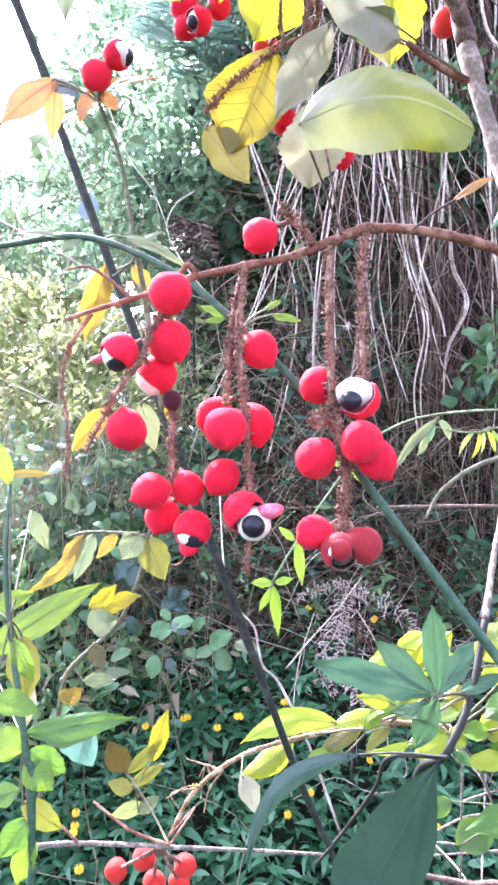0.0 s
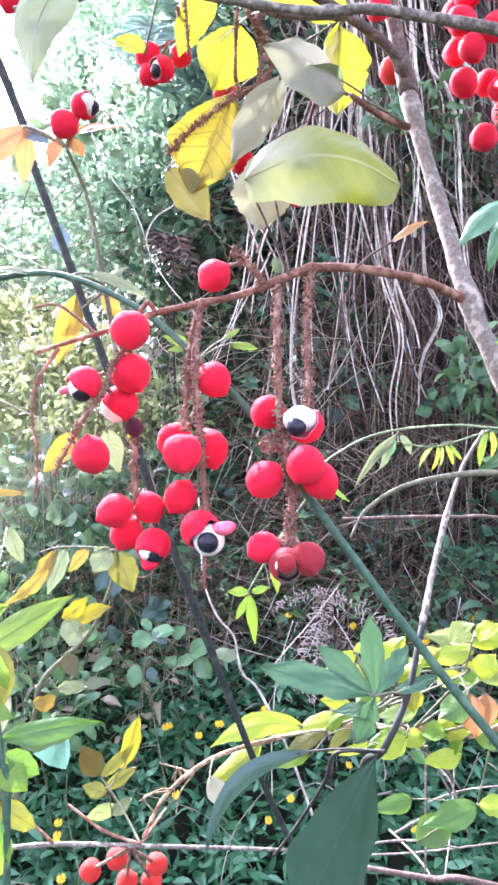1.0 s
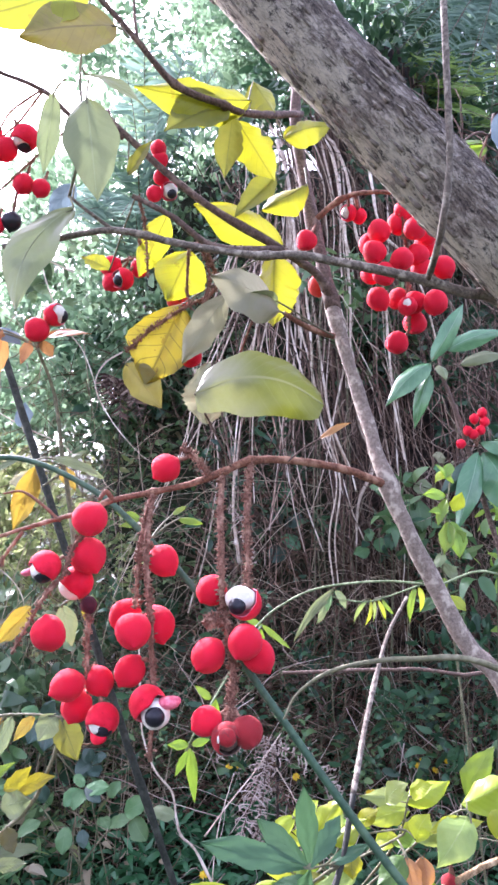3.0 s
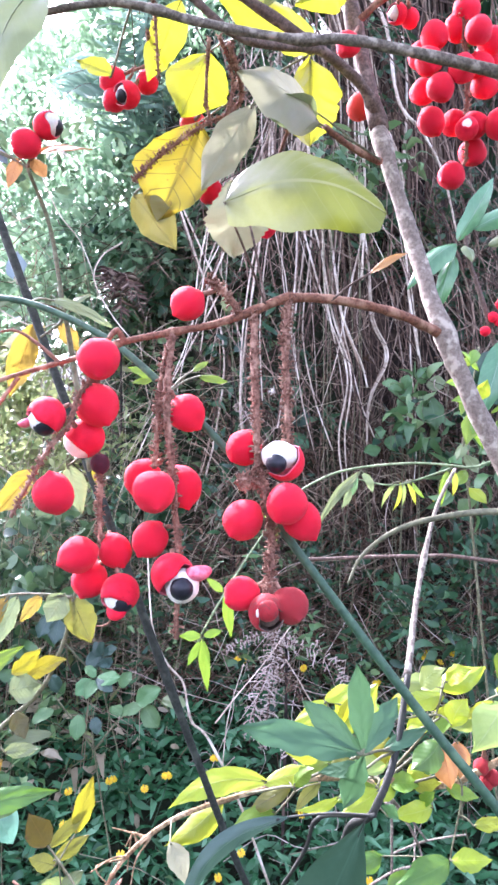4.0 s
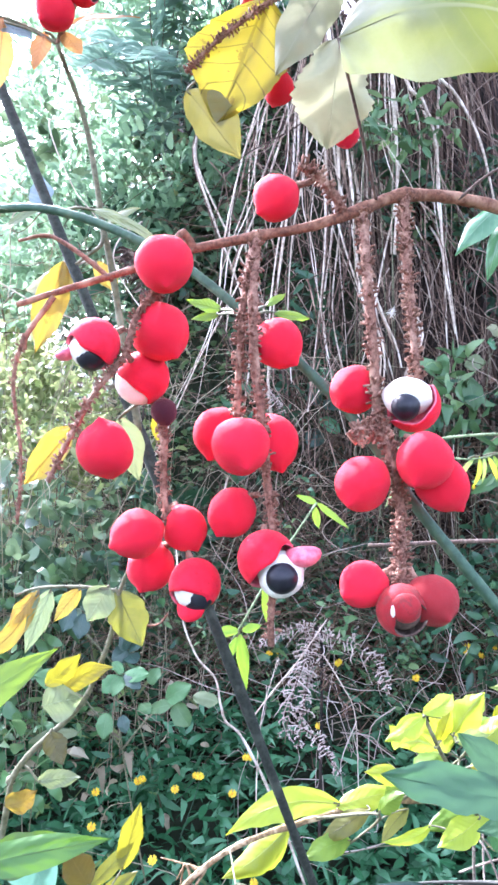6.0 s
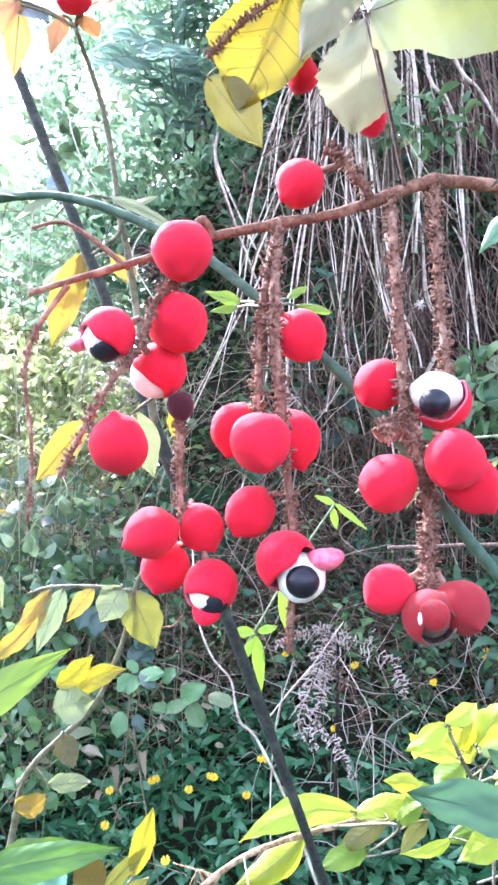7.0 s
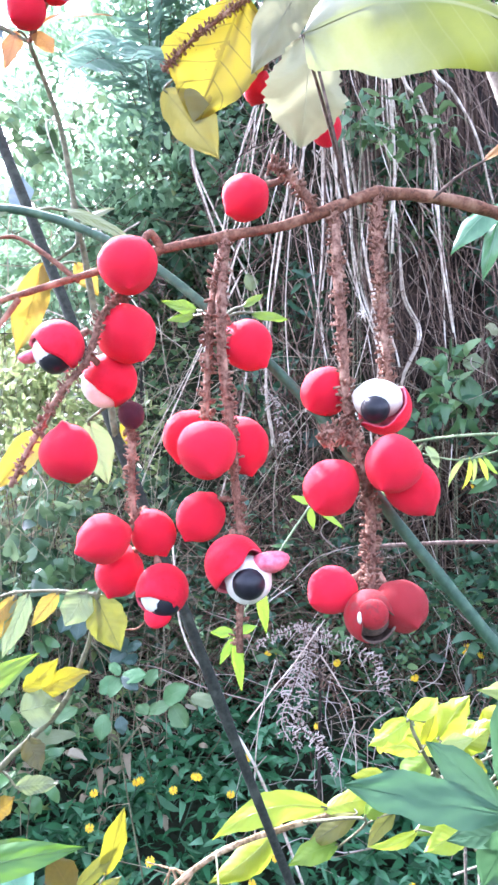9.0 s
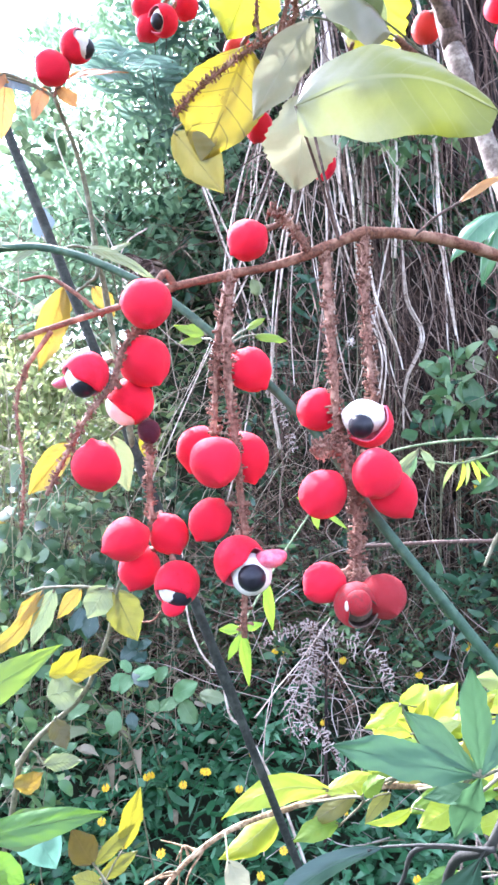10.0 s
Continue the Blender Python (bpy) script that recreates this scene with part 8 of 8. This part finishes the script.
stem(shoot, [(-0.0607, 0.4000, 1.3258), (-0.0531, 0.4000, 1.3156), (-0.0433, 0.4000, 1.3144), (-0.0383, 0.4000, 1.3194)], 0.0006, 0.0004, RUST, "tendril")
for b, t, twig_at, w, s, bow in (((-0.0957, 0.3930, 1.3333), (-0.1285, 0.3880, 1.3026), (-0.0957, 0.3930, 1.3340), 0.0095, OCHRE, -0.12),
                               ((-0.0958, 0.3930, 1.3317), (-0.1084, 0.3880, 1.3190), (-0.0968, 0.3930, 1.3337), 0.0086, OCHRE, 0),
                               ((-0.0902, 0.3930, 1.3334), (-0.1010, 0.3880, 1.3077), (-0.0902, 0.3930, 1.3340), 0.0102, PALE_GREEN, 0),
                               ((-0.0772, 0.3930, 1.3335), (-0.0881, 0.3880, 1.3208), (-0.0772, 0.3930, 1.3341), 0.0079, OCHRE, 0),
                               ((-0.0643, 0.3930, 1.3339), (-0.0733, 0.3880, 1.3206), (-0.0648, 0.3930, 1.3326), 0.0146, PALE_GREEN, 0),
                               ((-0.0611, 0.3930, 1.3320), (-0.0490, 0.3880, 1.3092), (-0.0612, 0.3930, 1.3322), 0.0178, OLIVE_YELLOW, 0),
                               ((-0.0934, 0.3930, 1.2902), (-0.0763, 0.3880, 1.3070), (-0.0771, 0.3970, 1.2823), 0.0095, GOLD, 0.05),
                               ((-0.0853, 0.3930, 1.2870), (-0.0619, 0.3880, 1.3007), (-0.0771, 0.3970, 1.2823), 0.0095, GOLD, -0.08),
                               ((-0.0951, 0.3930, 1.2807), (-0.0767, 0.3880, 1.2870), (-0.0865, 0.3970, 1.2716), 0.0171, PALE_GREEN, 0),
                               ((-0.0913, 0.3930, 1.2689), (-0.0846, 0.3880, 1.2570), (-0.0910, 0.3970, 1.2675), 0.0102, BROWN_OLIVE, 0),
                               ((-0.0970, 0.3930, 1.2473), (-0.0769, 0.3880, 1.2519), (-0.1045, 0.3970, 1.2530), 0.0086, PALE_GREEN, 0),
                               ((-0.1119, 0.3930, 1.2368), (-0.0960, 0.3880, 1.2467), (-0.1090, 0.3970, 1.2479), 0.0102, OCHRE, 0.1)):
    leaf(shoot, b, t, w, s, (0.1, -0.95, 0.3), wave=0.12, bend=bow, droop=0.06, bite=0.3, petiole=twig_at, label={"ochre_leaf": "ochre leaflet", "golden_leaf": "golden leaflet", "brown_olive_leaf": "brown withered leaflet"}.get(s.name, "olive to pale green leaflet"))
near_left = thing("green_leafy_shoot", "upright green shoot with broad bright leaves", "shoot")
stem(near_left, [(-0.13, 0.33, -0.02), (-0.125, 0.33, 0.7), (-0.1067, 0.3300, 1.1701), (-0.1087, 0.3300, 1.2376), (-0.1183, 0.3400, 1.2842), (-0.1251, 0.3500, 1.3246), (-0.1260, 0.3600, 1.3642)], 0.0024, 0.001, GREEN_STEM, "stem", lump=0.15)
for b, t, w, s in (((-0.1692, 0.4300, 1.2488), (-0.0988, 0.4450, 1.2920), 78, BRIGHT), ((-0.1104, 0.3350, 1.2436), (-0.0547, 0.3300, 1.2547), 44, GREEN), ((-0.0990, 0.3700, 1.2345), (-0.0860, 0.3700, 1.2090), 74, CYAN_LEAF), ((-0.1101, 0.3300, 1.2376), (-0.1267, 0.3300, 1.2457), 60, BRIGHT), ((-0.1088, 0.3300, 1.2320), (-0.0950, 0.3300, 1.2181), 50, BRIGHT),
                   ((-0.1146, 0.3600, 1.2577), (-0.1194, 0.3600, 1.2347), 26, PALE), ((-0.1188, 0.3400, 1.2900), (-0.1077, 0.3400, 1.2672), 34, BRIGHT), ((-0.1117, 0.3300, 1.2178), (-0.1300, 0.3300, 1.2118), 40, GREEN), ((-0.1359, 0.4200, 1.3421), (-0.1257, 0.4200, 1.3179), 40, PALE_GREEN), ((-0.1260, 0.3600, 1.3642), (-0.1340, 0.3600, 1.3907), 30, BRIGHT), ((-0.1077, 0.3300, 1.2037), (-0.1219, 0.3300, 1.1835), 50, GREEN), ((-0.1064, 0.3300, 1.1952), (-0.1137, 0.3300, 1.1700), 44, BRIGHT), ((-0.1103, 0.3600, 1.2302), (-0.0695, 0.3500, 1.2436), 60, GREEN), ((-0.1344, 0.3800, 1.3682), (-0.1093, 0.3800, 1.3678), 18, OCHRE), ((-0.1173, 0.3500, 1.2882), (-0.1112, 0.3400, 1.2571), 60, OLIVE_YELLOW), ((-0.1073, 0.3300, 1.2376), (-0.0915, 0.3400, 1.2219), 50, GREEN), ((-0.1237, 0.3300, 1.2640), (-0.1016, 0.3300, 1.2568), 45, BRIGHT), ((-0.1104, 0.3300, 1.2122), (-0.0941, 0.3400, 1.1922), 44, OLIVE_YELLOW), ((-0.1341, 0.3500, 1.3012), (-0.1141, 0.3600, 1.3075), 40, BRIGHT)):
    leaf(near_left, b, t, w * 0.34 / 1228, s, (0.1, -0.8, 0.5), arch=0.06, wave=0.1, petiole=(-0.1108, 0.3320, 1.2422) if Vector(b).z < 1.25 else (-0.1200, 0.3420, 1.2979), label={"bright_green_leaf": "broad bright green leaf", "green_leaf": "green leaf"}.get(s.name, "pale leaf"))

# ---- climbing tendrils at mid distance ----
vine = thing("thin_vine", "thin green arching vine with drooping lobed leaves", "vine")
stem(vine, [(0.0769, 0.6000, 1.3621), (0.0983, 0.6000, 1.3803), (0.1364, 0.6000, 1.3982), (0.1971, 0.6000, 1.4052), (0.2502, 0.6000, 1.4014), (0.3474, 0.6200, 1.3892), (0.5, 0.68, 1.1), (0.62, 0.75, -0.02)], 0.0009, 0.0014, PALE_STEM, "stem")
stem(vine, [(0.1527, 0.6000, 1.3908), (0.1802, 0.6000, 1.3859), (0.2035, 0.6000, 1.3901), (0.2373, 0.6000, 1.4014)], 0.0007, 0.0009, PALE_STEM, "loop")
for b, t, stalk_at, w, s in (((0.1539, 0.6000, 1.3982), (0.1144, 0.6000, 1.3489), (0.1539, 0.6000, 1.3993), 15, PALE_GREEN),
                             ((0.1484, 0.6000, 1.3908), (0.1264, 0.6000, 1.3760), (0.1539, 0.6000, 1.3993), 13, PALE_GREEN),
                             ((0.1428, 0.6000, 1.3855), (0.1361, 0.6000, 1.3655), (0.1539, 0.6000, 1.3993), 12, PALE_GREEN),
                             ((0.1506, 0.6000, 1.3939), (0.1449, 0.6000, 1.3749), (0.1539, 0.6000, 1.3993), 11, SPRIG),
                             ((0.1550, 0.6000, 1.3971), (0.1647, 0.6000, 1.3790), (0.1539, 0.6000, 1.3993), 14, PALE_GREEN),
                             ((0.1857, 0.6000, 1.3875), (0.1721, 0.6000, 1.3653), (0.1802, 0.6000, 1.3859), 7, SOFT_LIME),
                             ((0.1891, 0.6000, 1.3886), (0.1825, 0.6000, 1.3631), (0.1802, 0.6000, 1.3859), 7, LIME),
                             ((0.1924, 0.6000, 1.3885), (0.1909, 0.6000, 1.3673), (0.2035, 0.6000, 1.3901), 6, SOFT_LIME),
                             ((0.1957, 0.6000, 1.3885), (0.2030, 0.6000, 1.3683), (0.2035, 0.6000, 1.3901), 8, LIME),
                             ((0.1996, 0.6000, 1.3896), (0.2120, 0.6000, 1.3736), (0.2035, 0.6000, 1.3901), 7, BRIGHT),
                             ((0.2333, 0.6000, 1.3992), (0.2268, 0.6000, 1.3666), (0.2373, 0.6000, 1.4014), 13, BRIGHT),
                             ((0.2361, 0.6000, 1.4003), (0.2365, 0.6000, 1.3756), (0.2373, 0.6000, 1.4014), 11, LIME)):
    leaf(vine, b, t, w * 0.67 / 1228, s, (0, -1, 0.2), wave=0.12, arch=0.08, bend=random.uniform(-0.12, 0.12), petiole=stalk_at, label="drooping narrow pale green leaflet" if s in (PALE_GREEN, SPRIG) else "narrow lime-green leaflet")
bar = thing("fallen_twig", "straight grey-brown dead twig lying across", "twig")
stem(bar, [(0.1060, 0.6200, 1.3183), (0.2062, 0.6200, 1.3199), (0.2857, 0.6200, 1.3137), (0.6, 0.66, 1.25), (0.9, 0.8, -0.02)], 0.0016, 0.0022, BROWN_TWIG, "branch", lump=0.3)
creeper = thing("bright_creeper", "thin creeper stalk with bright green narrow leaves", "vine")
stem(creeper, [(0.1224, 1.0000, 1.3237), (0.0709, 1.0000, 1.2489), (0.0172, 1.0000, 1.1588), (0.0016, 1.3000, 1.0395), (-0.0085, 1.8500, 0.8633)], 0.0014, 0.0016, PALE_STEM, "stem")
for b, t, w in (((0.1185, 1.0000, 1.3198), (0.1249, 1.0000, 1.2880), 14), ((0.1224, 1.0000, 1.3237), (0.0946, 1.0000, 1.3341), 12), ((0.1224, 1.0000, 1.3237), (0.1665, 1.0000, 1.2877), 12), ((0.0511, 1.0000, 1.2215), (0.0590, 1.0000, 1.1501), 20), ((0.0472, 1.0000, 1.2176), (0.0235, 1.0000, 1.2376), 16), ((0.0172, 1.0000, 1.1509), (0.0250, 1.0000, 1.0756), 20), ((0.0156, 1.0000, 1.1549), (-0.0157, 1.0000, 1.1554), 18), ((0.0140, 1.0000, 1.1470), (-0.0040, 1.0000, 1.1118), 14), ((0.0195, 1.0000, 1.1548), (0.0471, 1.0000, 1.1622), 14)):
    leaf(creeper, b, t, w * 0.97 / 1228, BRIGHT, (0, -1, 0.3), wave=0.1, petiole=(0.0172, 1.0000, 1.1588) if Vector(b).z < 1.2 else (0.0946, 1.0000, 1.2843), label="narrow bright green leaf")

# ---- glossy sapling on the right ----
glossy = thing("glossy_sapling", "sapling with glossy dark green leaves and a bunch of red fruits", "sapling")
stem(glossy, [(0.75, 1.3, 0.25), (0.68, 1.2, 1.0), (0.5102, 1.1200, 1.5862), (0.4519, 1.1000, 1.7550), (0.4700, 1.1000, 1.8284)], 0.007, 0.002, BROWN_TWIG, "stem")
for b, t, w, s in (((0.4347, 1.1000, 1.7628), (0.3455, 1.0800, 1.6868), 42, GLOSS), ((0.4369, 1.1000, 1.7670), (0.4993, 1.1000, 1.8823), 34, GLOSS), ((0.4310, 1.1000, 1.7441), (0.4006, 1.1000, 1.6499), 30, GLOSS), ((0.4490, 1.1000, 1.7601), (0.4541, 1.0800, 1.7294), 22, PALE_GREEN),
                   ((0.4634, 1.1000, 1.7864), (0.5752, 1.1000, 1.8318), 36, GLOSS), ((0.4884, 1.1000, 1.7611), (0.5783, 1.1000, 1.7845), 30, PALE_GREEN), ((0.5131, 1.1000, 1.6037), (0.4599, 1.0800, 1.4743), 46, GLOSS), ((0.5233, 1.1000, 1.6039), (0.5697, 1.0800, 1.4847), 70, GLOSS), ((0.5188, 1.1000, 1.6189), (0.5862, 1.0800, 1.6120), 60, GLOSS), ((0.5071, 1.1000, 1.5837), (0.4394, 1.1000, 1.5334), 36, DARK_GREEN)):
    leaf(glossy, b, t, w * 1.17 / 1228, s, (random.uniform(-0.5, 0.5), -0.8, random.uniform(0.2, 0.9)), arch=0.13, cup=-0.45, twist=random.uniform(-0.6, 0.6), droop=0.06, petiole=(0.5102, 1.1200, 1.5862) if Vector(b).z < 1.75 else (0.4519, 1.1000, 1.7550), label="glossy dark green leaf")
for p in ((0.4962, 1.1000, 1.6417), (0.5093, 1.1000, 1.6632), (0.5242, 1.1000, 1.6737), (0.5198, 1.1000, 1.6431), (0.5062, 1.1000, 1.6358), (0.4830, 1.1000, 1.6183), (0.5277, 1.1000, 1.6575)):
    fruit(glossy, p, 0.0085, (0.5198, 1.1200, 1.6169))
